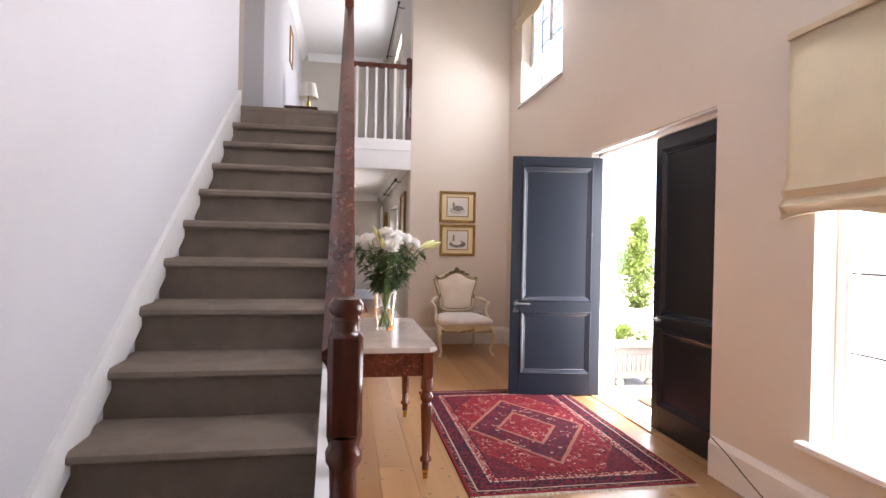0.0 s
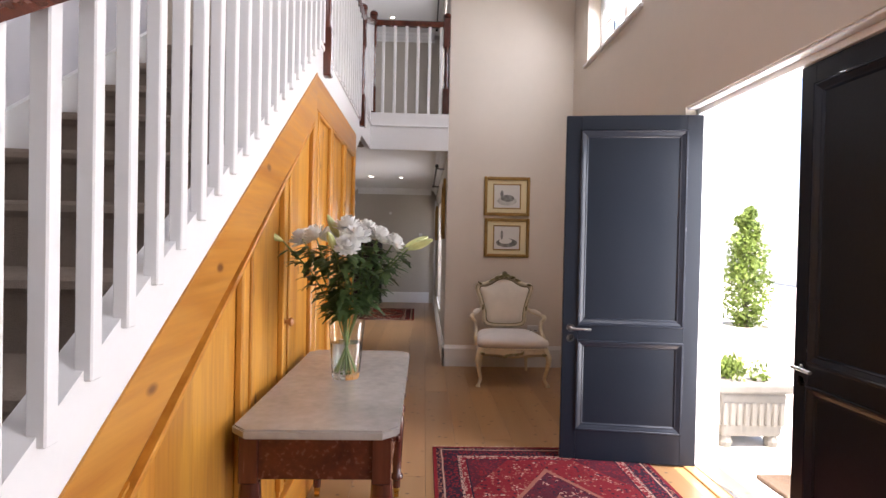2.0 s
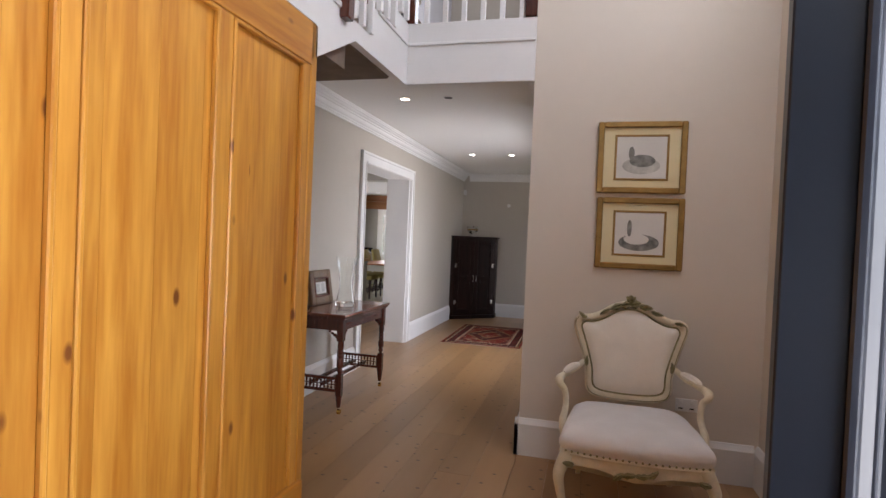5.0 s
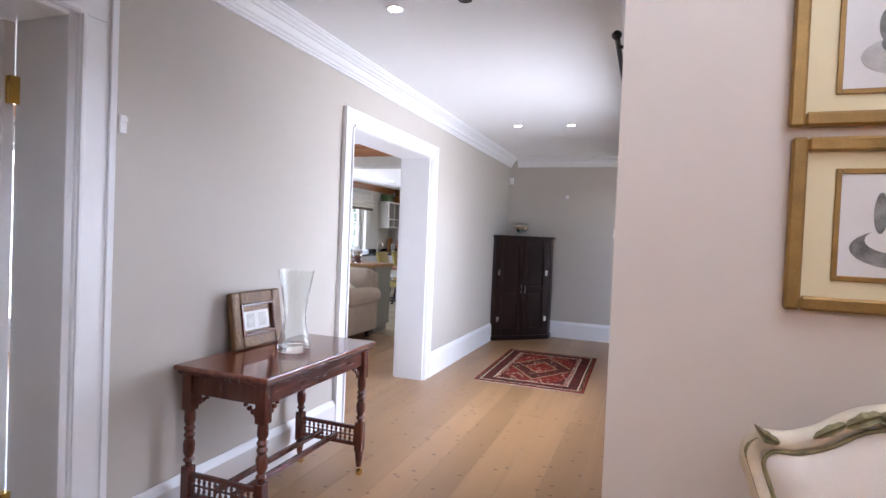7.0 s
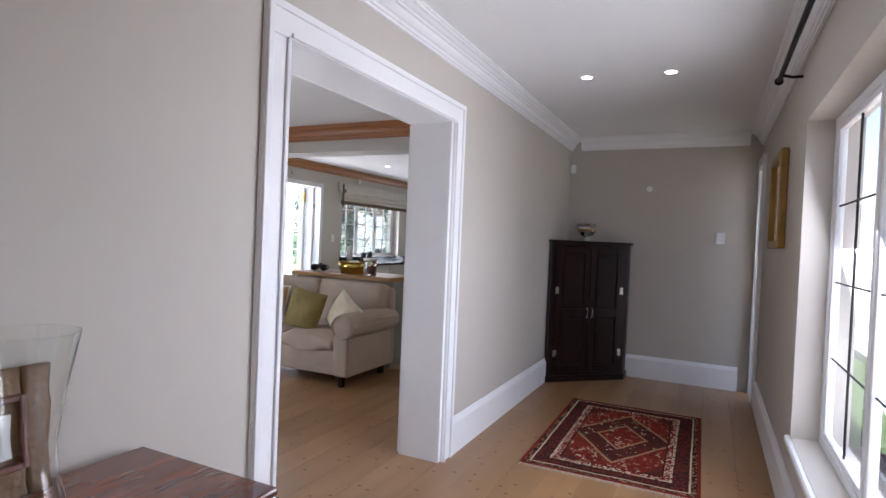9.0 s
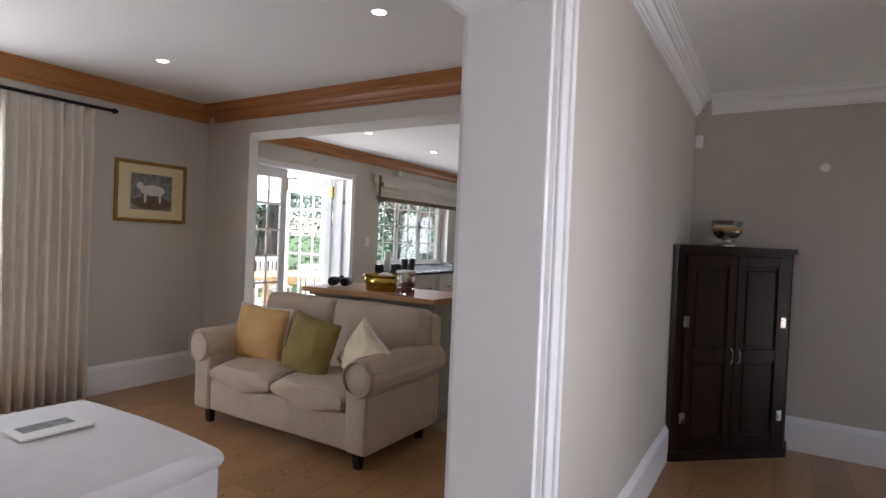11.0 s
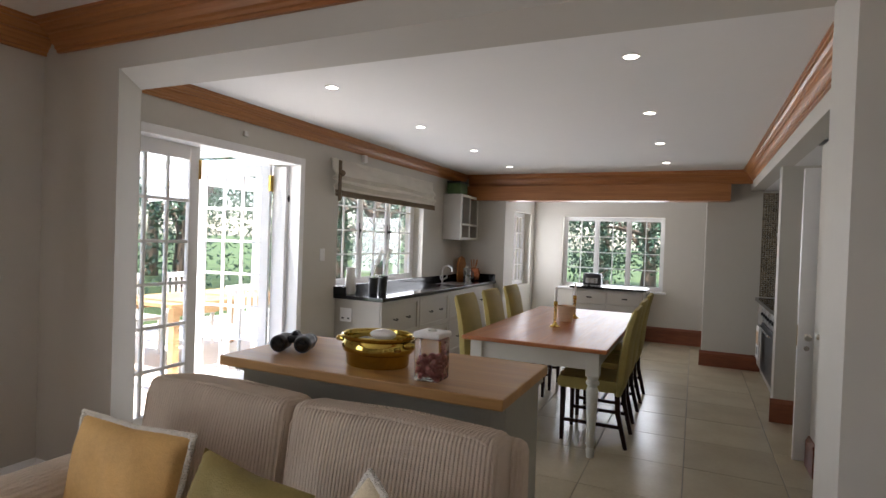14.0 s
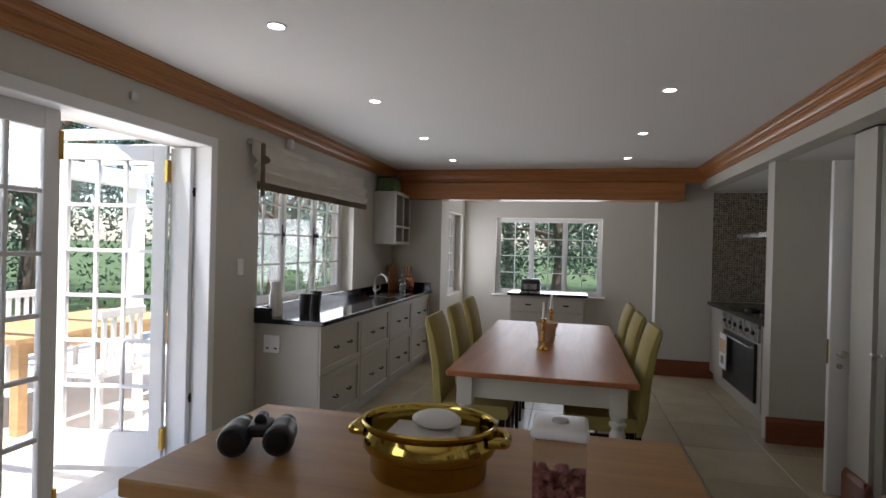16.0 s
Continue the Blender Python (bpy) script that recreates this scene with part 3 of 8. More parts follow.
lathe([(0.034, 1.15), (0.031, 1.165), (0.036, 1.178), (0.032, 1.185), (0.041, 1.195), (0.042, 1.212), (0.034, 1.223), (0.012, 1.227), (0.002, 1.227)], 24, pose(NEWEL_X, NEWEL_Y, 0), bm=bm)
for v in bm.verts:
    v.co.x, v.co.y = NEWEL_X + (v.co.x - NEWEL_X) * 0.88, NEWEL_Y + (v.co.y - NEWEL_Y) * 0.88
part("newel_post", bm, M_MAHOG, railing, "turned mahogany newel post", smooth=True)
for x, y, z, h in ((XB, 4.5, 2.3, 1.16), (XB, 6.26, 2.38, 1.1), (XB, 7.26, 2.735, 1.1), (1.515, 7.26, 2.735, 1.1)):
    bm = box(x - 0.037, x + 0.037, y - 0.037, y + 0.037, z, z + 0.28, 0.006)
    lathe([(0.035, 0), (0.024, 0.03), (0.032, 0.12), (0.024, 0.22), (0.026, 0.4), (0.034, 0.44)], 12, pose(x, y, z + 0.28), bm=bm)
    box(x - 0.037, x + 0.037, y - 0.037, y + 0.037, z + 0.72, z + h - 0.06, 0.006, bm=bm)
    lathe([(0.03, 0), (0.045, 0.012), (0.042, 0.04), (0.02, 0.06), (0.01, 0.064)], 12, pose(x, y, z + h - 0.06), bm=bm)
    part("newel_post", bm, M_MAHOG, railing, "mahogany newel post", smooth=True)

# pine panelling below the stairs
panelling = thing("stair_panelling", 0, 0, 0, "honey-coloured knotty pine panelling under the stairs", "panelling", kind="structure")


def pine_top(y):
    return min(low_line(y), 2.257)


edges = [1.02]
while edges[-1] < 5.9:
    edges.append(edges[-1] + random.choice((0.19, 0.23, 0.26, 0.21)))
edges[-1] = 5.99
for a, b in zip(edges, edges[1:]):
    knee = [(4.285, 2.257)] if a < 4.285 < b else []
    bm = prism([(a, 0.0), (b - 0.001, 0.0), (b - 0.001, pine_top(b)), *knee, (a, pine_top(a))], "x", XS - 0.033, XS - 0.008)
    part("board", bm, M_PINE, panelling)


def upright(y0, y1, z0, cut=0.0, x1=XS + 0.006, label=""):
    return part("stile", prism([(y0, z0), (y1, z0), (y1, pine_top(y1) - cut), (y0, pine_top(y0) - cut)], "x", XS - 0.008, x1), M_PINE, panelling, label)


RAILW = 0.19
part("sloping_rail", prism([(1.02, max(0, low_line(1.02) - RAILW - 0.06)), (1.02, low_line(1.02)), (4.285, 2.257), (4.285, 2.257 - RAILW - 0.03), (4.205, low_line(4.205) - RAILW - 0.05)], "x", XS - 0.008, XS + 0.018), M_PINE_Y, panelling)
part("top_rail", box(XS - 0.008, XS + 0.012, 4.285, 5.99, 2.07, 2.257, 0.003), M_PINE_Y, panelling)
for y0, y1 in ((2.35, 2.43), (3.13, 3.21), (3.66, 3.74), (4.24, 4.285)):
    upright(y0, y1, 0.0, RAILW + 0.04)
for y0, y1 in ((4.285, 4.37), (4.79, 4.85), (5.36, 5.43), (5.92, 5.99)):
    part("stile", box(XS - 0.008, XS + 0.008, y0, y1, 0.2, 2.07, 0.003), M_PINE, panelling)
for y in (2.45, 3.12, 3.22, 3.65, 3.75, 4.23):
    bm = prism([(y - 0.009, 0.25), (y + 0.009, 0.25), (y + 0.009, pine_top(y) - RAILW - 0.05), (y - 0.009, pine_top(y) - RAILW - 0.06)], "x", XS - 0.008, XS + 0.016)
    bmesh.ops.bevel(bm, geom=bm.edges[:], offset=0.004, segments=1, affect="EDGES")
    part("bead", bm, M_PINE, panelling)
for a, b in ((4.37, 4.79), (4.85, 5.36), (5.43, 5.92)):
    for y in (a + 0.01, b - 0.01):
        part("bead", box(XS - 0.008, XS + 0.014, y - 0.008, y + 0.008, 0.3, 2.06, 0.004), M_PINE, panelling)
    part("bead", box(XS - 0.008, XS + 0.014, a, b, 2.05, 2.066, 0.004), M_PINE_Y, panelling)
bm = prism([(1.3, low_line(1.3) - RAILW - 0.075), (1.3, low_line(1.3) - RAILW - 0.055), (4.205, low_line(4.205) - RAILW - 0.045), (4.205, low_line(4.205) - RAILW - 0.065)], "x", XS - 0.008, XS + 0.022)
bmesh.ops.bevel(bm, geom=bm.edges[:], offset=0.004, segments=1, affect="EDGES")
part("sloping_bead", bm, M_PINE_Y, panelling)
part("plinth", box(XS - 0.006, XS + 0.03, 1.0, 6.0, 0, 0.22, 0.006, 2), M_PINE_Y, panelling)
bm = lathe([(0.02, 0), (0.009, 0.006), (0.009, 0.018), (0.019, 0.026), (0.021, 0.036), (0.012, 0.045), (0.003, 0.047)], 14, pose(XS + 0.006, 3.69, 0.985, 0, 90, 0))
part("knob", bm, M_CROWN_Y, panelling, "turned wooden knob", smooth=True)
part("corner_post", box(XS - 0.05, XS + 0.012, 5.97, 6.02, 0, 2.257, 0.004), M_PINE, panelling)


# ---- front door ----
def panelled_leaf(name, w, h, label, m, handle=True):
    """A two-panel leaf: hinge edge at its origin, width along local x, seen from local -y and +y."""
    ob = thing(name, 0, 0, 0, label, "door", kind="structure")
    ob.matrix_basis = m
    t = 0.022
    st, zs = 0.095, ((0.19, 0.742), (0.845, h - 0.095))
    bm = box(0, st, -t, t, 0, h, 0.003)
    box(w - st, w, -t, t, 0, h, 0.003, bm=bm)
    for z0, z1 in ((0, 0.19), (0.742, 0.845), (h - 0.095, h)):
        box(st, w - st, -t, t, z0, z1, bm=bm)
    part("frame", bm, M_DOOR, ob)
    for z0, z1 in zs:
        part("panel", box(st - 0.002, w - st + 0.002, -0.009, 0.009, z0 - 0.002, z1 + 0.002), M_DOOR, ob)
        for s in (-1, 1):
            bm, rings = bmesh.new(), []
            for inset, depth in ((0.0, 0.02), (0.0, 0.028), (0.004, 0.032), (0.012, 0.032), (0.016, 0.027), (0.02, 0.026), (0.036, 0.018), (0.04, 0.018), (0.044, 0.013), (0.05, 0.008)):
                a, b, c, d = st - 0.008 + inset, w - st + 0.008 - inset, z0 - 0.008 + inset, z1 + 0.008 - inset
                rings.append([bm.verts.new((u, depth * s, v)) for u, v in ((a, c), (b, c), (b, d), (a, d))])
            for p, q in zip(rings, rings[1:]):
                for k in range(4):
                    bm.faces.new((p[k], p[(k + 1) % 4], q[(k + 1) % 4], q[k]))
            bmesh.ops.recalc_face_normals(bm, faces=bm.faces[:])
            if sum(f.normal.y * s for f in bm.faces) < 0:
                bmesh.ops.reverse_faces(bm, faces=bm.faces[:])
            part("moulding", bm, M_DOOR2, ob, "paler worn panel moulding")
    if handle:
        for s in (-1, 1):
            plate = part("handle", lathe([(0.026, 0), (0.026, 0.006), (0.012, 0.009), (0.011, 0.045), (0.006, 0.05)], 18, pose(w - 0.05, s * t, 0.82, 90 * s, 0, 0)), M_STEEL, ob, "brushed steel lever handle", smooth=True)
            part("lever", tube([(w - 0.05, s * (t + 0.043), 0.82), (w - 0.09, s * (t + 0.046), 0.82), (w - 0.17, s * (t + 0.046), 0.818)], 0.008, 10), M_STEEL, plate, smooth=True)
            part("keyhole_plate", lathe([(0.024, 0), (0.024, 0.005), (0.018, 0.007)], 18, pose(w - 0.05, s * t, 0.755, 90 * s, 0, 0)), M_STEEL, ob, "round steel keyhole plate", smooth=True)
            part("keyhole", box(w - 0.054, w - 0.046, s * (t + 0.0065) - 0.001, s * (t + 0.0065) + 0.001, 0.74, 0.77, 0.0), M_BLACKMETAL, ob)
    for z in (0.25, 1.1, h - 0.25):
        part("hinge", tube([(-0.004, -t - 0.004, z - 0.05), (-0.004, -t - 0.004, z + 0.05)], 0.006, 8), M_STEEL, ob)
    return ob


panelled_leaf("door_1", 0.813, 2.14, "slate-blue panelled front door leaf standing open", pose(2.997, 4.557, 0.012, 0, 0, 171))
panelled_leaf("door_2", 0.80, 2.15, "slate-blue panelled front door leaf standing closed", pose(3.02, 2.88, 0.012, 0, 0, 90), handle=True)
frame_door = thing("front_door_frame", 0, 0, 0, "white painted frame of the front door", "door frame", kind="structure")
part("jamb", box(2.98, 3.10, 4.575, 4.60, 0, 2.2, 0.003), M_WHITE, frame_door)
part("jamb", box(3.045, 3.10, 2.88, 2.92, 0, 2.2, 0.003), M_WHITE, frame_door)
part("head", box(2.98, 3.10, 2.88, 4.6, 2.165, 2.21, 0.003), M_WHITE, frame_door)
part("head_bead", box(2.92, 2.98, 2.88, 4.6, 2.195, 2.21, 0.004), M_WHITE, frame_door)
part("threshold", box(2.93, 3.15, 2.9, 4.58, -0.02, 0.012, 0.004), M_PLANK, frame_door, "worn timber threshold")
part("door_track", box(3.0, 3.03, 2.92, 4.57, 0.012, 0.018, 0.001), M_STEEL, frame_door)


# ---- windows ----
def bar_box(axis, w0, w1, u0, u1, z0, z1, bevel=0.002):
    return box(w0, w1, u0, u1, z0, z1, bevel) if axis == "x" else box(u0, u1, w0, w1, z0, z1, bevel)


def window(name, axis, plane, u0, u1, z0, z1, lights, cols, rows, material=None, bar=0.008, thick=0.05, label="white painted casement window with small panes", sill=0.0, side=-1, latch=None):
    """A glazed window in an opening u0..u1, z0..z1, its frame centred on the plane."""
    material = material or M_WHITE
    ob = thing(name, 0, 0, 0, label, "window", kind="structure")
    h = thick / 2
    fr = part("window_frame", bar_box(axis, plane - h, plane + h, u0, u0 + 0.04, z0, z1), material, ob)
    for q in ((u1 - 0.04, u1, z0, z1), (u0 + 0.04, u1 - 0.04, z0, z0 + 0.04), (u0 + 0.04, u1 - 0.04, z1 - 0.04, z1)):
        part("window_frame", bar_box(axis, plane - h, plane + h, *q), material, ob)
    step = (u1 - u0 - 0.08) / lights
    for i in range(lights):
        a, b = u0 + 0.04 + i * step, u0 + 0.04 + (i + 1) * step
        if i:
            part("mullion", bar_box(axis, plane - h, plane + h, a - 0.015, a + 0.015, z0 + 0.04, z1 - 0.04), material, ob)
        a, b = a + (0.015 if i else 0), b - (0.015 if i < lights - 1 else 0)
        s = 0.024
        bm = bmesh.new()
        for q in ((a, a + s, z0 + 0.04, z1 - 0.04), (b - s, b, z0 + 0.04, z1 - 0.04), (a + s, b - s, z0 + 0.04, z0 + 0.04 + s), (a + s, b - s, z1 - 0.04 - s, z1 - 0.04)):
            join(bm, bar_box(axis, plane - h * 0.7, plane + h * 0.7, *q))
        part("sash", bm, material, ob)
        a, b, c, d = a + s, b - s, z0 + 0.04 + s, z1 - 0.04 - s
        for k in range(1, cols):
            u = a + (b - a) * k / cols
            part("glazing_bar", bar_box(axis, plane - 1.5 * bar, plane + 1.5 * bar, u - bar, u + bar, c, d, 0.003), material if bar > 0.0065 else M_BLACKMETAL, ob)
        for k in range(1, rows):
            v = c + (d - c) * k / rows
            part("glazing_bar", bar_box(axis, plane - 1.4 * bar, plane + 1.4 * bar, a, b, v - bar, v + bar, 0.003), material if bar > 0.0065 else M_BLACKMETAL, ob)
        pane = part("pane", bar_box(axis, plane - 0.002, plane + 0.002, a - 0.004, b + 0.004, c - 0.004, d + 0.004, 0), M_GLASS, ob)
        pane.visible_shadow = False
        if latch and i < lights:
            u = (b + s / 2) if i < lights - 1 else (a - s / 2)
            w = plane + side * (h * 0.7 + 0.008)
            zc = (z0 + z1) / 2
            bm = bar_box(axis, min(w, w - side * 0.016), max(w, w - side * 0.016), u - 0.004, u + 0.004, zc - 0.085, zc + 0.085, 0.002)
            join(bm, bar_box(axis, min(w, w + side * 0.03), max(w, w + side * 0.02), u - 0.006, u + 0.006, zc - 0.015, zc + 0.02, 0.003))
            part("latch", bm, latch, ob, "dark metal espagnolette latch")
    if sill:
        lo, hi = sorted((plane, plane + side * sill))
        part("window_sill", bar_box(axis, lo, hi, u0 - 0.05, u1 + 0.05, z0 - 0.04, z0 - 0.002, 0.008), material, ob)
    return ob


window("window_hall", "x", 3.06, 0.9, 2.16, 0.44, 2.05, 2, 2, 4, bar=0.0045, sill=0.2, label="white steel-barred window with a deep sill")
window("window_hall_upper", "x", 3.06, 5.37, 6.74, 3.17, 4.45, 2, 2, 4, bar=0.0045, sill=0.18, label="white window with slim dark glazing bars")
# Unseen window, added to go with the high hall lamp.
window("unseen_window_hall_upper_front", "x", 3.06, 0.9, 2.16, 3.17, 4.45, 2, 2, 4, bar=0.0045, sill=0.18, label="white window with slim dark glazing bars")
window("window_corridor", "x", 1.7, 8.98, 10.64, 0.42, 2.02, 2, 2, 4, bar=0.0045, sill=0.17, label="white window with slim dark glazing bars")
window("window_gallery", "x", 1.7, 8.9, 10.3, 3.4, 4.8, 2, 2, 4, bar=0.0045, label="white gallery window with slim bars")
window("window_lounge", "x", -4.5, 8.6, 10.6, 0.25, 2.1, 2, 2, 4, side=1, label="white lounge window behind a curtain")
window("window_kitchen", "x", -4.5, 14.78, 16.62, 0.97, 2.1, 3, 2, 4, side=1, sill=0.14, latch=M_BLACKMETAL, label="white kitchen casement window with dark latches")
window("window_bay", "y", 19.62, -3.19, -1.62, 0.78, 1.93, 3, 2, 4, sill=0.15, label="white bay window with small square panes")
window("window_bay_side", "x", -3.82, 18.35, 19.3, 0.8, 1.95, 2, 2, 4, side=1, sill=0.13)

lounge_door = thing("door_7", -0.545, 6.955, 0.005, "white painted door folded back into the lounge", "door", kind="structure")
part("leaf", box(-0.8, 0, -0.02, 0.02, 0, 2.05, 0.003), M_WHITE, lounge_door)
for zz in (0.28, 1.80):
    part("hinge", box(-0.012, 0.03, -0.012, 0.021, zz - 0.05, zz + 0.05, 0.002), M_BRASS, lounge_door, "brass butt hinge")

# ---- more materials ----
M_MARBLE = mat("grey_veined_marble", (0.36, 0.33, 0.31), 0.16, var=0.26, scale=2.2)
M_GOLD = mat("gilt_wood", (0.34, 0.20, 0.055), 0.4, 0.45, var=0.25, scale=14, bump=0.2, bscale=80)
M_MOUNT = mat("cream_picture_mount", (0.78, 0.68, 0.42), 0.8, var=0.03, scale=6)
M_PAPER = mat("print_paper", (0.74, 0.72, 0.68), 0.8, var=0.04, scale=8)
M_INK = mat("grey_print_ink", (0.24, 0.24, 0.22), 0.8, var=0.5, scale=25)
M_INKL = mat("pale_print_ink", (0.55, 0.54, 0.50), 0.8, var=0.25, scale=25)
M_CREAMWOOD = mat("worn_cream_paint", (0.72, 0.64, 0.48), 0.42, var=0.14, scale=16, bump=0.1, bscale=60)
M_GREENGILT = mat("olive_gilt_carving", (0.26, 0.23, 0.11), 0.5, 0.2, var=0.35, scale=40, bump=0.4, bscale=120)
M_CREAMCLOTH = mat("cream_upholstery", (0.88, 0.83, 0.74), 0.9, var=0.04, scale=10, bump=0.25, bscale=350, spec=0.2)
M_WHITECLOTH = mat("white_seat_cloth", (0.78, 0.75, 0.74), 0.88, var=0.04, scale=10, bump=0.25, bscale=350, spec=0.2)
M_LINEN = mat("oatmeal_cord_upholstery", (0.56, 0.455, 0.355), 0.92, var=0.07, scale=8, bump=0.35, bscale=260, spec=0.15)
M_OTTO = mat("off_white_linen", (0.72, 0.69, 0.68), 0.9, var=0.04, scale=8, bump=0.3, bscale=260, spec=0.15)
M_BLIND = mat("cream_blind_cloth", (0.66, 0.55, 0.38), 0.85, var=0.05, scale=6, bump=0.2, bscale=200)
M_CURTAIN = mat("cream_curtain_cloth", (0.68, 0.62, 0.53), 0.88, var=0.05, scale=6, bump=0.2, bscale=200)
M_LEAF = mat("flower_foliage", (0.055, 0.10, 0.028), 0.5, var=0.4, scale=12)
M_STEM = mat("green_stems", (0.13, 0.19, 0.05), 0.5, var=0.25, scale=12)
M_PETAL = mat("white_petals", (0.88, 0.87, 0.84), 0.6, var=0.05, scale=20)
M_BUD = mat("pale_lily_buds", (0.55, 0.58, 0.25), 0.5, var=0.2, scale=12)
M_CLEAR = glass("clear_glass", (0.96, 0.98, 0.97))
M_WATER = glass("vase_water", (0.93, 0.96, 0.93), ior=1.33)
M_SOCKET = mat("white_plastic", (0.78, 0.77, 0.75), 0.35, var=0.01, scale=5)
M_SILVER = mat("tarnished_silver", (0.55, 0.53, 0.48), 0.28, 1.0, var=0.2, scale=14)
M_REDWOOD = wood("polished_red_mahogany", (0.10, 0.022, 0.011), (0.22, 0.065, 0.03), grain=(10, 1.2, 10), rough=0.16, rand=0.03, bump=0.03, coat=0.5)


def rug_material(name, half_x, half_y, field, band, ground, dark, cream):
    """An oriental rug: nested borders, a stepped diamond and scattered small motifs, in the rug's own metres."""
    m = bpy.data.materials.new(name)
    m.use_nodes = True
    nt = m.node_tree
    N, L = nt.nodes.new, nt.links.new
    b = nt.nodes["Principled BSDF"]
    b.inputs["Roughness"].default_value, b.inputs["Specular IOR Level"].default_value = 0.95, 0.1

    def math_node(op, a, c=None, d=None):
        n = N("ShaderNodeMath")
        n.operation = op
        for k, v in enumerate((a, c, d)):
            if v is None:
                continue
            if isinstance(v, (int, float)):
                n.inputs[k].default_value = v
            else:
                L(v, n.inputs[k])
        return n.outputs[0]

    def mix(f, a, c):
        n = N("ShaderNodeMix")
        n.data_type = "RGBA"
        L(f, n.inputs[0])
        for k, v in ((6, a), (7, c)):
            if isinstance(v, tuple):
                n.inputs[k].default_value = (*v, 1)
            else:
                L(v, n.inputs[k])
        return n.outputs[2]

    tc, sep = N("ShaderNodeTexCoord"), N("ShaderNodeSeparateXYZ")
    wob = N("ShaderNodeTexNoise")
    wob.inputs["Scale"].default_value = 6
    L(tc.outputs["Object"], wob.inputs["Vector"])
    L(tc.outputs["Object"], sep.inputs[0])
    wv = math_node("MULTIPLY", math_node("SUBTRACT", wob.outputs[0], 0.5), 0.012)
    ax, ay = math_node("ADD", math_node("ABSOLUTE", sep.outputs[0]), wv), math_node("ADD", math_node("ABSOLUTE", sep.outputs[1]), wv)
    edge = math_node("MINIMUM", math_node("SUBTRACT", half_x, ax), math_node("SUBTRACT", half_y, ay))
    vo = N("ShaderNodeTexVoronoi")
    vo.distance, vo.inputs["Scale"].default_value = "MANHATTAN", 30.0
    L(tc.outputs["Object"], vo.inputs["Vector"])
    vo2 = N("ShaderNodeTexVoronoi")
    vo2.distance, vo2.inputs["Scale"].default_value = "CHEBYCHEV", 52.0
    L(tc.outputs["Object"], vo2.inputs["Vector"])
    spot = math_node("LESS_THAN", vo.outputs["Distance"], 0.42)
    sep2 = N("ShaderNodeSeparateColor")
    L(vo.outputs["Color"], sep2.inputs[0])
    spot2 = math_node("LESS_THAN", vo2.outputs["Distance"], 0.33)
    base = mix(math_node("MULTIPLY", spot, math_node("GREATER_THAN", sep2.outputs[0], 0.3)), field, dark)
    base = mix(math_node("MULTIPLY", spot2, math_node("GREATER_THAN", sep2.outputs[1], 0.82)), base, cream)
    base = mix(math_node("MULTIPLY", spot2, math_node("GREATER_THAN", sep2.outputs[2], 0.75)), base, band)
    dia = math_node("ADD", math_node("DIVIDE", ax, half_x * 0.62), math_node("DIVIDE", ay, half_y * 0.62))
    dia = math_node("SNAP", dia, 0.035)
    inside = math_node("LESS_THAN", dia, 1.0)
    motif = mix(math_node("MULTIPLY", spot2, math_node("GREATER_THAN", sep2.outputs[0], 0.4)), ground, field)
    base = mix(math_node("LESS_THAN", math_node("ABSOLUTE", math_node("SUBTRACT", dia, 1.02)), 0.03), base, band)
    deep = mix(math_node("MULTIPLY", spot, math_node("GREATER_THAN", sep2.outputs[1], 0.35)), ground, field)
    deep = mix(math_node("MULTIPLY", spot2, math_node("GREATER_THAN", sep2.outputs[2], 0.55)), deep, dark)
    deep = mix(math_node("MULTIPLY", spot2, math_node("GREATER_THAN", sep2.outputs[0], 0.86)), deep, cream)
    base = mix(math_node("MULTIPLY", inside, math_node("GREATER_THAN", dia, 0.5)), base, deep)
    base = mix(math_node("LESS_THAN", math_node("ABSOLUTE", math_node("SUBTRACT", dia, 0.5)), 0.03), base, band)
    corner = math_node("GREATER_THAN", dia, 1.75)
    base = mix(corner, base, motif)
    for lo, hi, c1, c2 in ((0.0, 0.02, field, field), (0.02, 0.05, dark, band), (0.05, 0.06, cream, cream), (0.06, 0.15, dark, field), (0.15, 0.165, cream, dark), (0.165, 0.2, field, cream), (0.2, 0.21, dark, dark)):
        sel = math_node("MULTIPLY", math_node("GREATER_THAN", edge, lo), math_node("LESS_THAN", edge, hi))
        base = mix(sel, base, mix(math_node("MAXIMUM", spot2, math_node("MULTIPLY", spot, math_node("GREATER_THAN", sep2.outputs[2], 0.4))), c1, c2))
    fade = N("ShaderNodeTexNoise")
    fade.inputs["Scale"].default_value = 3.0
    L(tc.outputs["Object"], fade.inputs["Vector"])
    hs = N("ShaderNodeHueSaturation")
    L(math_node("MULTIPLY_ADD", fade.outputs[0], 0.7, 0.65), hs.inputs["Value"])
    L(base, hs.inputs["Color"])
    L(hs.outputs[0], b.inputs["Base Color"])
    _bump(nt, b, 0.5, 320, tc)
    return m


M_RUG = rug_material("red_hall_rug", 0.665, 1.05, (0.165, 0.013, 0.018), (0.24, 0.10, 0.07), (0.075, 0.012, 0.02), (0.028, 0.012, 0.022), (0.36, 0.23, 0.18))
M_RUNNER = rug_material("red_corridor_rug", 0.505, 0.795, (0.20, 0.022, 0.014), (0.36, 0.20, 0.10), (0.085, 0.02, 0.014), (0.04, 0.016, 0.014), (0.60, 0.48, 0.34))
M_FRINGE = mat("cream_rug_fringe", (0.62, 0.54, 0.44), 0.95, var=0.1, scale=30)


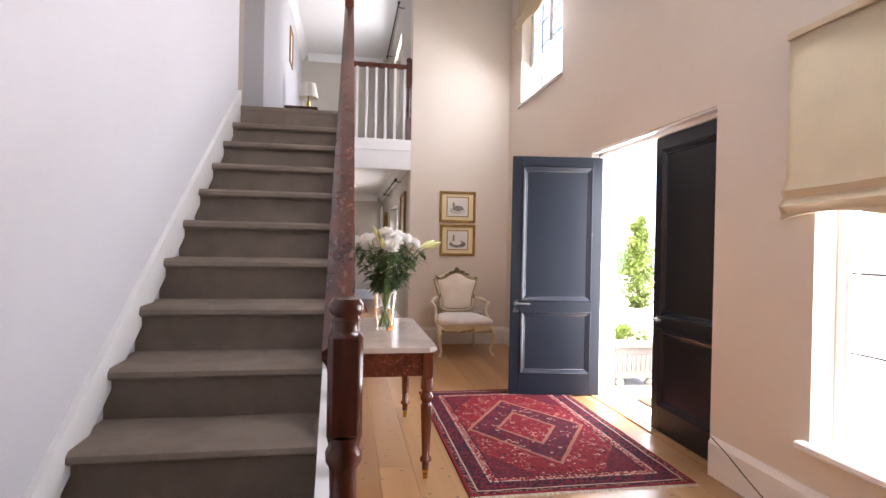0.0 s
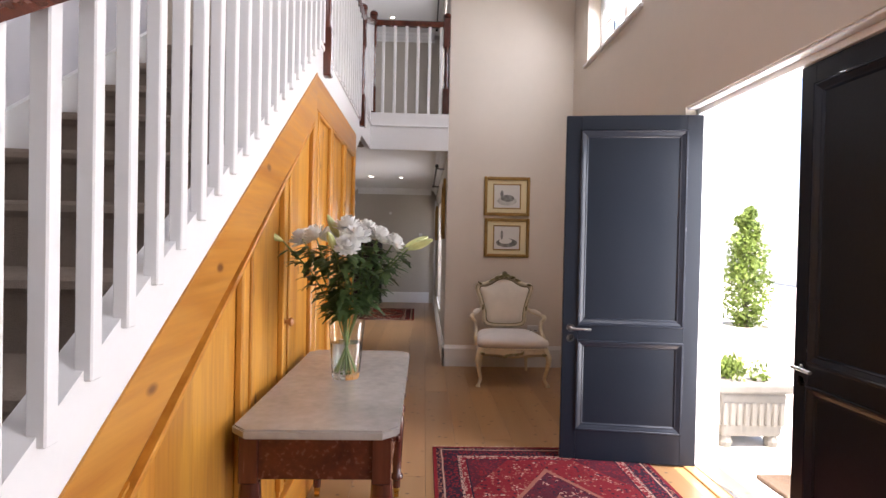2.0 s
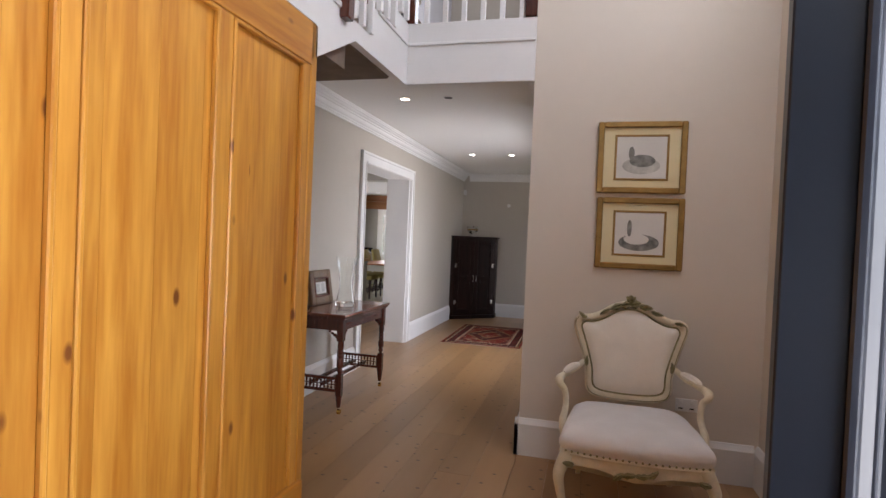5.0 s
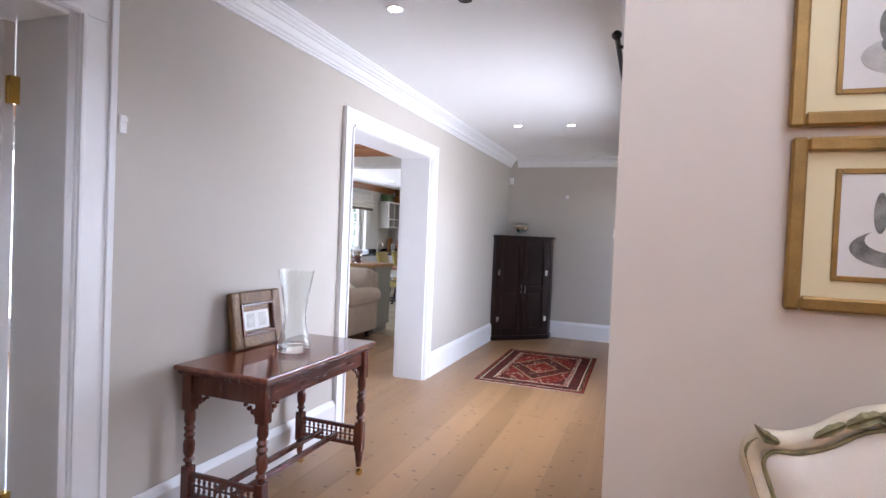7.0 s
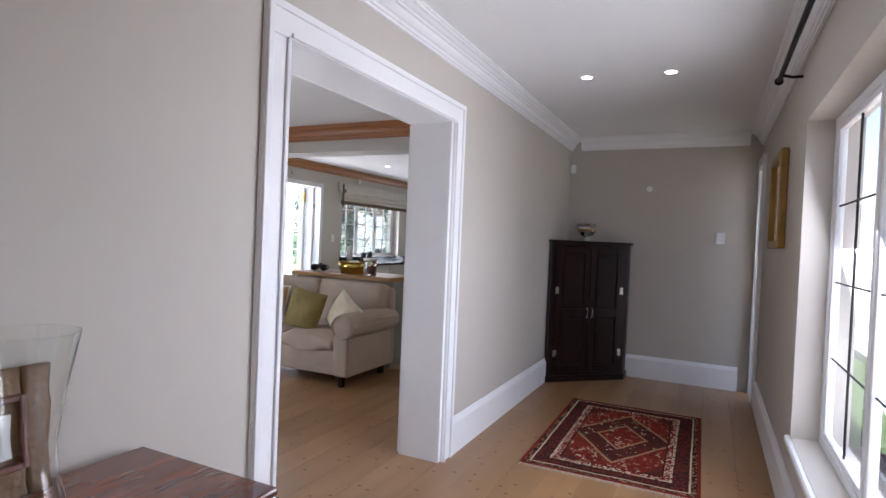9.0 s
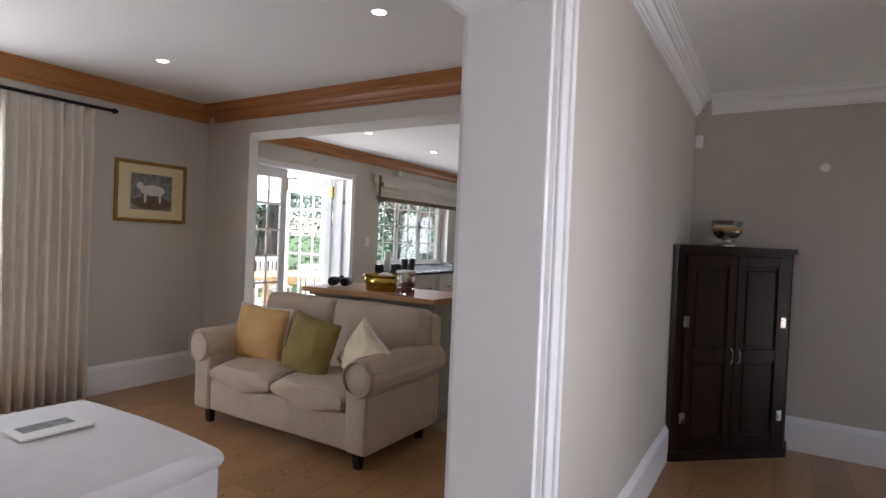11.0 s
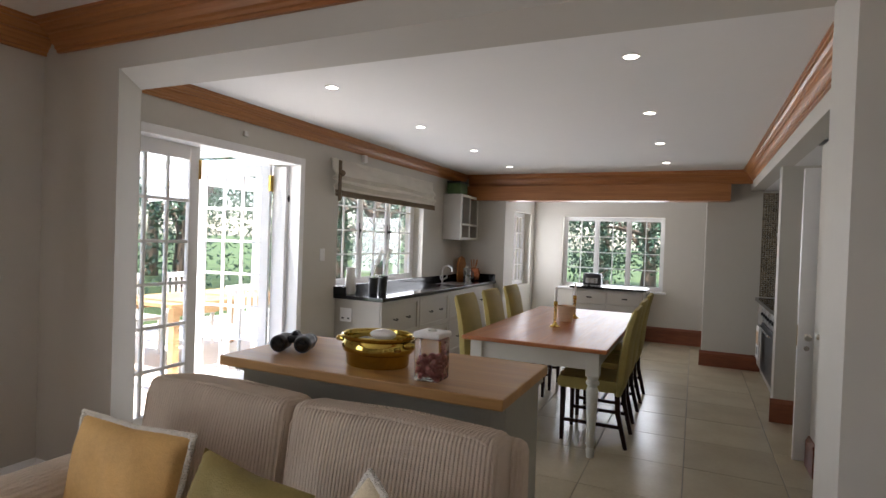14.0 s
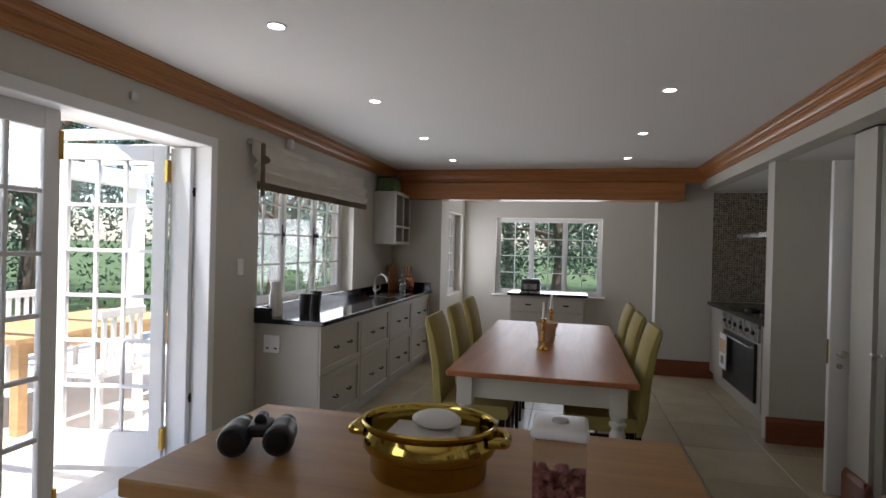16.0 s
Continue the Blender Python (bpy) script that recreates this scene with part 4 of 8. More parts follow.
def rug(name, x, y, hx, hy, material, label, rz=0.0):
    ob = thing(name, x, y, 0.0, label, "rug", rz=rz)
    bm = bmesh.new()
    nx, ny = 24, 36
    grid = [[bm.verts.new((hx * (2 * i / nx - 1), hy * (2 * j / ny - 1), 0.009 + 0.0025 * noise.noise((i * 0.4, j * 0.4, hx)))) for j in range(ny + 1)] for i in range(nx + 1)]
    for i in range(nx):
        for j in range(ny):
            bm.faces.new((grid[i][j], grid[i + 1][j], grid[i + 1][j + 1], grid[i][j + 1]))
    ret = bmesh.ops.extrude_edge_only(bm, edges=[e for e in bm.edges if e.is_boundary])
    for v in ret["geom"]:
        if isinstance(v, bmesh.types.BMVert):
            v.co.z = 0.0005
            v.co.x *= 1.004
            v.co.y *= 1.003
    part("rug_pile", bm, material, ob, smooth=True)
    for s in (-1, 1):
        bm = bmesh.new()
        n = int(hx * 2 / 0.012)
        for k in range(n):
            u = -hx + (k + 0.5) * 2 * hx / n
            tip = random.uniform(0.02, 0.04)
            a, c = random.uniform(-0.006, 0.006), 0.004
            q = [(u - c, s * hy, 0.006), (u + c, s * hy, 0.006), (u + a + c * 0.4, s * (hy + tip), 0.002), (u + a - c * 0.4, s * (hy + tip), 0.002)]
            bm.faces.new([bm.verts.new(p) for p in (q if s < 0 else q[::-1])])
        tagged(part("fringe", bm, M_FRINGE, ob, "frayed cream fringe"), kind="stuff")
    return ob


rug("hall_rug", 2.065, 3.79, 0.665, 1.05, M_RUG, "large red oriental rug with a diamond medallion")
rug("corridor_rug", 0.645, 11.405, 0.505, 0.795, M_RUNNER, "small red oriental rug with cream corner motifs", rz=0.8)


# ---- hall things ----
def turned_leg(h, r, material, parent, x, y, castor=False, seg=14):
    z0 = 0.06 if castor else 0.0
    p = [(r * 0.55, z0), (r * 0.6, z0 + 0.04), (r * 0.95, z0 + 0.05), (r * 0.95, z0 + 0.065), (r * 0.62, z0 + 0.08), (r * 0.78, h * 0.45), (r * 0.98, h * 0.72), (r * 0.75, h * 0.76), (r * 1.08, h * 0.79), (r * 1.1, h * 0.83), (r * 0.72, h * 0.86), (r * 1.05, h * 0.9), (r * 1.0, h * 0.93), (r * 0.95, h)]
    leg = part("leg", lathe(p, seg, pose(x, y, 0)), material, parent, smooth=True)
    if castor:
        part("castor", tube([(x - 0.012, y + 0.012, 0.022), (x + 0.012, y + 0.012, 0.022)], 0.021, 14), M_BRASS, leg, "small brass castor")
        part("castor_fork", box(x - 0.016, x + 0.016, y - 0.008, y + 0.016, 0.035, 0.065, 0.004), M_BRASS, leg)
    return leg


def marble_table():
    ob = thing("hall_table", 0.99, 3.565, 0, "mahogany side table with a grey marble top and castors", "table")
    hx, hy, z = 0.262, 0.625, 0.765
    c = 0.05
    pts = [(-hx, -hy + c), (-hx + c, -hy), (hx - c, -hy), (hx, -hy + c), (hx, hy - c), (hx - c, hy), (-hx + c, hy), (-hx, hy - c)]
    bm = prism(pts, "z", z - 0.03, z)
    bmesh.ops.bevel(bm, geom=[e for e in bm.edges if abs(e.verts[0].co.z - e.verts[1].co.z) < 1e-4], offset=0.006, segments=2, affect="EDGES")
    part("marble_top", bm, M_MARBLE, ob, "grey veined marble top", smooth=True)
    for s in (-1, 1):
        part("apron", box(-hx + 0.06, hx - 0.06, s * (hy - 0.055) - 0.011, s * (hy - 0.055) + 0.011, z - 0.17, z - 0.03, 0.002), M_MAHOG_Y, ob)
    part("apron", box(-hx + 0.03, -hx + 0.052, -hy + 0.06, hy - 0.06, z - 0.17, z - 0.03, 0.002), M_MAHOG_Y, ob)
    part("apron", box(hx - 0.055, hx - 0.035, -hy + 0.06, hy - 0.06, z - 0.17, z - 0.03, 0.002), M_MAHOG_Y, ob)
    for s in (-1, 1):
        d = part("drawer", box(hx - 0.035, hx - 0.026, min(s * 0.03, s * 0.51), max(s * 0.03, s * 0.51), z - 0.155, z - 0.045, 0.004), M_MAHOG_Y, ob)
        for k in (0.13, 0.41):
            part("knob", lathe([(0.012, 0), (0.006, 0.008), (0.013, 0.018), (0.008, 0.024)], 10, pose(hx - 0.028, s * k, z - 0.1, 0, 90, 0)), M_MAHOG, d, smooth=True)
    for sx in (-1, 1):
        for sy in (-1, 1):
            x, y = sx * (hx - 0.055), sy * (hy - 0.06)
            part("leg_block", box(x - 0.03, x + 0.03, y - 0.03, y + 0.03, z - 0.18, z - 0.03, 0.003), M_MAHOG, ob)
            turned_leg(z - 0.18, 0.035, M_MAHOG, ob, x, y, castor=True)
    return ob


marble_table()


def petal_head(r, layers, bm=None):
    """A round double flower of narrow petals, facing up."""
    bm = bm if bm is not None else bmesh.new()
    for ly in range(layers):
        tilt, n = radians(8 + 72 * ly / max(1, layers - 1)), 17 - 2 * ly
        rr = r * (1 - 0.5 * ly / layers)
        for k in range(n):
            a = 2 * math.pi * (k + 0.5 * ly + random.uniform(-0.2, 0.2)) / n
            d = Vector((math.cos(a), math.sin(a), 0))
            sd = Vector((-math.sin(a), math.cos(a), 0)) * rr * 0.13
            up = Vector((0, 0, 1))
            mid = d * rr * 0.6 * math.cos(tilt) + up * rr * (0.6 * math.sin(tilt) + 0.08)
            tip = d * rr * math.cos(tilt * 0.85) * random.uniform(0.9, 1.05) + up * rr * (math.sin(tilt) * 0.85)
            vs = [bm.verts.new(p) for p in (Vector((0, 0, 0.0)), mid - sd, tip, mid + sd)]
            bm.faces.new(vs)
    return bm


def leaf_into(bm, at, d, length, width, lobes=3):
    """A drooping, lobed leaf from a point, out along d."""
    side = d.cross(Vector((0, 0, 1))).normalized()
    cur, prev = Vector(at), None
    for k in range(lobes + 2):
        f = k / (lobes + 1)
        w = width * (math.sin(math.pi * min(0.98, f * 0.8 + 0.12))) * (1.25 if k % 2 else 0.6)
        p = Vector(at) + d * length * f + Vector((0, 0, -0.35 * length * f * f))
        row = [bm.verts.new(p - side * w), bm.verts.new(p + Vector((0, 0, 0.15 * w))), bm.verts.new(p + side * w)]
        if prev:
            bm.faces.new((prev[0], prev[1], row[1], row[0]))
            bm.faces.new((prev[1], prev[2], row[2], row[1]))
        prev = row


def flower_head(r, rnd):
    """A full double flower: rings of cupped petals round a domed heart, facing up."""
    bm = bmesh.new()
    for ly in range(7):
        f = ly / 6
        tilt, n, rr = radians(-14 + 92 * f), 15 - ly, r * (1 - 0.52 * f)
        for k in range(n):
            a = 2 * math.pi * (k + 0.5 * (ly % 2) + rnd.uniform(-0.18, 0.18)) / n
            d, sd, up = Vector((math.cos(a), math.sin(a), 0)), Vector((-math.sin(a), math.cos(a), 0)), Vector((0, 0, 1))
            t = tilt + rnd.uniform(-0.12, 0.12)
            root = up * r * (0.02 + 0.16 * f)
            mid = root + rr * 0.55 * (d * math.cos(t) + up * math.sin(t))
            tip = root + rr * rnd.uniform(0.9, 1.05) * (d * math.cos(t + 0.25) + up * math.sin(t + 0.25))
            wd = rr * 0.20
            v = [bm.verts.new(p) for p in (root, mid - sd * wd, tip - sd * wd * 0.45, tip + sd * wd * 0.45, mid + sd * wd, mid - up * wd * 0.35)]
            for q in ((0, 1, 5), (0, 5, 4), (1, 2, 5), (5, 2, 3), (5, 3, 4)):
                bm.faces.new([v[c] for c in q])
    return bm


def bouquet(x, y, z):
    ob = thing("flower_vase", x, y, z, "tapered glass vase of white chrysanthemums and lily buds", "vase of flowers")
    h, r0, r1 = 0.24, 0.056, 0.077
    prof = [(r0, 0.0), (r0 + 0.002, 0.008), (r1, h), (r1 - 0.0035, h), (r0 - 0.002, 0.024), (0.001, 0.022)]
    v = part("vase", lathe(prof, 28), M_CLEAR, ob, "clear tapered glass vase", smooth=True)
    v.visible_shadow = False
    rnd = random.Random(5)
    stems, leaves = bmesh.new(), bmesh.new()
    # heads: out along x, out along y, height, size, lean
    heads = [(-0.20, 0.03, 0.585, 0.062, 0.9), (-0.13, -0.05, 0.60, 0.064, 0.6), (-0.09, 0.10, 0.60, 0.058, 0.5), (0.0, -0.02, 0.64, 0.068, 0.15), (0.05, -0.10, 0.60, 0.066, 0.5),
             (-0.02, 0.12, 0.62, 0.06, 0.4), (0.07, 0.03, 0.625, 0.068, 0.3), (0.13, -0.03, 0.605, 0.062, 0.6), (0.12, 0.11, 0.60, 0.06, 0.6), (0.19, 0.02, 0.575, 0.058, 0.95), (0.02, -0.17, 0.56, 0.058, 0.9), (-0.03, 0.20, 0.57, 0.056, 0.9)]
    buds = [(-0.27, -0.02, 0.575, 1.3), (0.255, -0.06, 0.55, 1.45), (0.24, 0.07, 0.56, 1.3), (-0.04, 0.0, 0.59, 0.3), (-0.03, -0.14, 0.54, 0.7)]
    for k, (hx, hy, hz, *rest) in enumerate(heads + buds):
        a = math.atan2(hy, hx)
        foot = Vector((-0.034 * math.cos(a), -0.034 * math.sin(a), 0.028))
        neck = Vector((0.04 * math.cos(a), 0.04 * math.sin(a), h + 0.02))
        tip = Vector((hx, hy, hz))
        bend = neck.lerp(tip, 0.5) + Vector((0, 0, 0.035))
        tube([foot, (foot + neck) / 2, neck, bend, tip], 0.0033, 5, bm=stems)
        for j in range(34):
            f = rnd.uniform(0.02, 0.88)
            at = neck.lerp(bend, f * 2) if f < 0.5 else bend.lerp(tip, f * 2 - 1)
            aa = a + rnd.uniform(-2.0, 2.0)
            d = Vector((math.cos(aa), math.sin(aa), rnd.uniform(-0.35, 0.5))).normalized()
            leaf_into(leaves, at, d, rnd.uniform(0.045, 0.10), rnd.uniform(0.010, 0.020), 4)
    for k in range(26):
        a, f = k * 2.4, rnd.uniform(0.2, 0.8)
        at = Vector((0.03 * math.cos(a), 0.03 * math.sin(a), h + 0.02 + 0.14 * f))
        leaf_into(leaves, at, Vector((math.cos(a), math.sin(a), 0.35)).normalized(), rnd.uniform(0.09, 0.15), rnd.uniform(0.013, 0.02), 5)
    tagged(part("greenery", stems, M_STEM, ob), kind="stuff")
    tagged(part("foliage", leaves, M_LEAF, ob, "dark green toothed leaves"), kind="stuff")
    for hx, hy, hz, r, lean in heads:
        out = Vector((hx, hy, 0)).normalized() * lean + Vector((0, 0, 1))
        m = Matrix.Translation((hx, hy, hz)) @ out.to_track_quat("Z", "Y").to_matrix().to_4x4()
        bm = flower_head(r, rnd)
        bmesh.ops.transform(bm, matrix=m, verts=bm.verts)
        part("flower", bm, M_PETAL, ob, "white chrysanthemum head")
    for hx, hy, hz, lean in buds:
        out = Vector((hx, hy, 0)).normalized() * lean + Vector((0, 0, 0.6))
        m = Matrix.Translation((hx, hy, hz)) @ out.to_track_quat("Z", "Y").to_matrix().to_4x4()
        part("lily_bud", lathe([(0.004, 0), (0.012, 0.02), (0.017, 0.05), (0.014, 0.085), (0.004, 0.112)], 8, m), M_BUD, ob, "pale green lily bud", smooth=True)
    w = part("water", lathe([(r0 - 0.003, 0.025), (0.0655, 0.15), (0.065, 0.151), (0.001, 0.151)], 24), M_WATER, ob, "clear water", smooth=True)
    w.visible_shadow = False


bouquet(0.995, 3.6, 0.766)


def spline(points, n=6, closed=False):
    """Points along a smooth curve through the given ones."""
    pts, out = [Vector(p) for p in points], []
    last = len(pts) if closed else len(pts) - 1
    for k in range(last):
        if closed:
            p0, p1, p2, p3 = (pts[(k + o) % len(pts)] for o in (-1, 0, 1, 2))
        else:
            p0, p1, p2, p3 = pts[max(0, k - 1)], pts[k], pts[k + 1], pts[min(len(pts) - 1, k + 2)]
        for q in range(n):
            t = q / n
            out.append(0.5 * (2 * p1 + (p2 - p0) * t + (2 * p0 - 5 * p1 + 4 * p2 - p3) * t * t + (3 * p1 - p0 - 3 * p2 + p3) * t ** 3))
    return out if closed else out + [pts[-1]]


def acanthus(length, width, curl):
    """A carved leaf lying along local x, bellied towards -y and curling at its tip."""
    bm, rows = bmesh.new(), []
    for k in range(7):
        f = k / 6
        w = width * math.sin(math.pi * (0.12 + 0.84 * f)) * (1.0 if k % 2 else 0.8)
        c = Vector((length * f, -0.006 - 0.014 * math.sin(math.pi * f), curl * f * f))
        rows.append([bm.verts.new(c + Vector((0, dy, dz * w))) for dy, dz in ((0.008, -1), (-0.006, -0.5), (0.001, 0), (-0.006, 0.5), (0.008, 1), (0.016, 0))])
    for a, b in zip(rows, rows[1:]):
        for k in range(6):
            bm.faces.new((a[k], a[(k + 1) % 6], b[(k + 1) % 6], b[k]))
    bm.faces.new(rows[0][::-1])
    bm.faces.new(rows[-1])
    bmesh.ops.recalc_face_normals(bm, faces=bm.faces[:])
    return bm


def armchair():
    ob = thing("armchair", 2.175, 6.775, 0, "cream carved French armchair with pale upholstery", "armchair")
    # local: front is -y
    sh = 0.365
    outline = spline([(-0.325, -0.37, 0), (-0.2, -0.405, 0), (0, -0.42, 0), (0.2, -0.405, 0), (0.325, -0.37, 0), (0.335, -0.3, 0), (0.31, 0.0, 0), (0.25, 0.22, 0), (0, 0.24, 0), (-0.25, 0.22, 0), (-0.31, 0.0, 0), (-0.335, -0.3, 0)], 4, True)
    bm, rings = bmesh.new(), []
    for k, z in ((0.97, sh), (1.0, sh - 0.008), (0.985, sh - 0.02), (1.0, sh - 0.04)):
        rings.append([bm.verts.new((p.x * k, (p.y + 0.09) * k - 0.09, z)) for p in outline])
    low = []
    for p in outline:
        drop = 0.022 * math.cos(p.x * 16) + 0.012 if p.y < -0.3 else 0.0
        low.append(bm.verts.new((p.x, p.y, sh - 0.055 - max(0.0, drop))))
    rings.append(low)
    for a, b in zip(rings, rings[1:]):
        for k in range(len(a)):
            bm.faces.new((a[k], a[(k + 1) % len(a)], b[(k + 1) % len(a)], b[k]))
    bm.faces.new(rings[0])
    bm.faces.new(rings[-1][::-1])
    bmesh.ops.recalc_face_normals(bm, faces=bm.faces[:])
    part("seat_rail", bm, M_CREAMWOOD, ob, "cream shaped seat rail", smooth=True)
    bm, rings = bmesh.new(), []
    for k, z in ((0.965, 0.0), (1.0, 0.02), (1.005, 0.045), (0.97, 0.07), (0.88, 0.088), (0.7, 0.104), (0.45, 0.114), (0.2, 0.118)):
        rings.append([bm.verts.new((p.x * k, (p.y + 0.09) * k - 0.09, sh + z)) for p in outline])
    for a, b in zip(rings, rings[1:]):
        for k in range(len(a)):
            bm.faces.new((a[k], a[(k + 1) % len(a)], b[(k + 1) % len(a)], b[k]))
    bm.faces.new(rings[0][::-1])
    bm.faces.new(rings[-1])
    bmesh.ops.recalc_face_normals(bm, faces=bm.faces[:])
    part("seat", bm, M_WHITECLOTH, ob, "white upholstered seat", smooth=True)
    for k in range(-11, 12):
        yy = -0.428 + 0.36 * (k * 0.028) ** 2
        part("nail", lathe([(0.006, 0), (0.004, 0.004), (0.001, 0.005)], 6, pose(k * 0.028, yy, sh + 0.008, 90, 0, 0)), M_GREENGILT, ob)
    for x, rz, ln in ((0.0, 0, 0.07), (0.0, 180, 0.07), (0.05, 25, 0.055), (-0.05, 155, 0.055), (0.27, -20, 0.05), (-0.27, 200, 0.05)):
        bm = acanthus(ln, 0.016, 0.01)
        bmesh.ops.transform(bm, matrix=pose(x, -0.418 + 0.3 * x * x, sh - 0.055, 0, -rz if rz < 90 else rz, 0), verts=bm.verts)
        part("rail_carving", bm, M_GREENGILT, ob, "olive-gilt carved apron", smooth=True)
    for sx in (-1, 1):
        part("leg", tube(spline([(sx * 0.30, -0.36, sh - 0.02), (sx * 0.335, -0.39, sh - 0.1), (sx * 0.325, -0.375, 0.17), (sx * 0.305, -0.36, 0.07), (sx * 0.325, -0.395, 0.022), (sx * 0.33, -0.405, 0.0)], 4), 0.02, 10, radii=[0.036 - 0.022 * math.sin(math.pi * min(1, k / 20 * 1.25) * 0.5) + (0.008 if k > 16 else 0) for k in range(21)]), M_CREAMWOOD, ob, smooth=True)
        part("leg", tube([(sx * 0.235, 0.22, sh), (sx * 0.235, 0.235, sh * 0.5), (sx * 0.25, 0.29, 0.0)], 0.018, 8, radii=[0.024, 0.018, 0.014]), M_CREAMWOOD, ob, smooth=True)
        arm = part("arm", tube(spline([(sx * 0.245, 0.27, 0.66), (sx * 0.29, 0.19, 0.63), (sx * 0.345, 0.08, 0.615), (sx * 0.365, 0.0, 0.61), (sx * 0.36, -0.035, 0.592), (sx * 0.335, -0.03, 0.56), (sx * 0.325, -0.06, 0.49), (sx * 0.335, -0.13, 0.42), (sx * 0.32, -0.15, sh - 0.02)], 4), 0.018, 10, radii=[0.016 + 0.007 * math.exp(-((k - 13) / 4) ** 2) + 0.004 * (k > 26) for k in range(33)]), M_CREAMWOOD, ob, smooth=True)
        part("arm_pad", tube(spline([(sx * 0.27, 0.21, 0.652), (sx * 0.31, 0.14, 0.645), (sx * 0.345, 0.06, 0.633)], 4), 0.02, 8, radii=[0.008, 0.016, 0.02, 0.022, 0.022, 0.021, 0.019, 0.014, 0.006]), M_CREAMCLOTH, arm, "cream arm pad", smooth=True)

    def back(u, zz, lift=0.0):
        return Vector((u, 0.245 + 0.13 * (zz - 0.45) - lift, zz))

    half = [(0.0, 0.482), (0.1, 0.485), (0.175, 0.497), (0.208, 0.53), (0.215, 0.62), (0.243, 0.73), (0.272, 0.82), (0.288, 0.875), (0.268, 0.905), (0.215, 0.91), (0.15, 0.935), (0.08, 0.98), (0.0, 0.998)]
    loop = half + [(-u, v) for u, v in half[-2:0:-1]]
    line = [(p.x, p.z) for p in spline([(u, 0, v) for u, v in loop], 4, True)]
    ring = line + line[:1]
    part("back_frame", tube([back(u, v) for u, v in ring], 0.024, 10), M_CREAMWOOD, ob, "cream carved back frame", smooth=True)
    part("gilt_line", tube([back(u * 1.035, 0.72 + (v - 0.72) * 1.03, 0.016) for u, v in ring], 0.006, 6), M_GREENGILT, ob, "rubbed olive-gilt line", smooth=True)
    part("gilt_line", tube([back(u * 0.915, 0.72 + (v - 0.72) * 0.91, 0.018) for u, v in ring], 0.005, 6), M_GREENGILT, ob, "rubbed olive-gilt line", smooth=True)
    bm = bmesh.new()
    for side in (-1, 1):
        rims = []
        for k, lift in ((0.93, 0.008), (0.88, 0.02), (0.7, 0.032), (0.4, 0.04)):
            rims.append([bm.verts.new(back(u * k, 0.72 + (v - 0.72) * k, -side * lift)) for u, v in line])
        for a, b in zip(rims, rims[1:]):
            for k in range(len(a)):
                bm.faces.new((a[k], a[(k + 1) % len(a)], b[(k + 1) % len(a)], b[k]))
        bm.faces.new(rims[-1])
    bmesh.ops.recalc_face_normals(bm, faces=bm.faces[:])
    part("backrest", bm, M_CREAMCLOTH, ob, "cream upholstered backrest", smooth=True)
    for x, z, ang, ln, wd, cl in ((0.0, 1.0, 0, 0.055, 0.026, 0.012), (0.0, 1.0, 180, 0.055, 0.026, 0.012), (0.0, 1.005, 90, 0.05, 0.024, 0.0), (-0.012, 1.01, 55, 0.05, 0.02, -0.01), (0.012, 1.01, 125, 0.05, 0.02, 0.01),
                                  (0.045, 0.998, -18, 0.075, 0.02, 0.012), (-0.045, 0.998, 198, 0.075, 0.02, 0.012), (0.11, 0.97, -24, 0.07, 0.014, 0.01), (-0.11, 0.97, 204, 0.07, 0.014, 0.01),
                                  (0.235, 0.912, 12, 0.055, 0.014, -0.02), (-0.235, 0.912, 168, 0.055, 0.014, -0.02), (0.226, 0.64, 80, 0.06, 0.014, 0.01), (-0.226, 0.64, 100, 0.06, 0.014, -0.01)):
        bm = acanthus(ln, wd, cl)
        bmesh.ops.transform(bm, matrix=Matrix.Translation(back(x, z, 0.02)) @ pose(0, 0, 0, 0, -ang, 0), verts=bm.verts)
        part("crest_leaf", bm, M_GREENGILT, ob, "olive-gilt carved leaf", smooth=True)
    return ob


armchair()


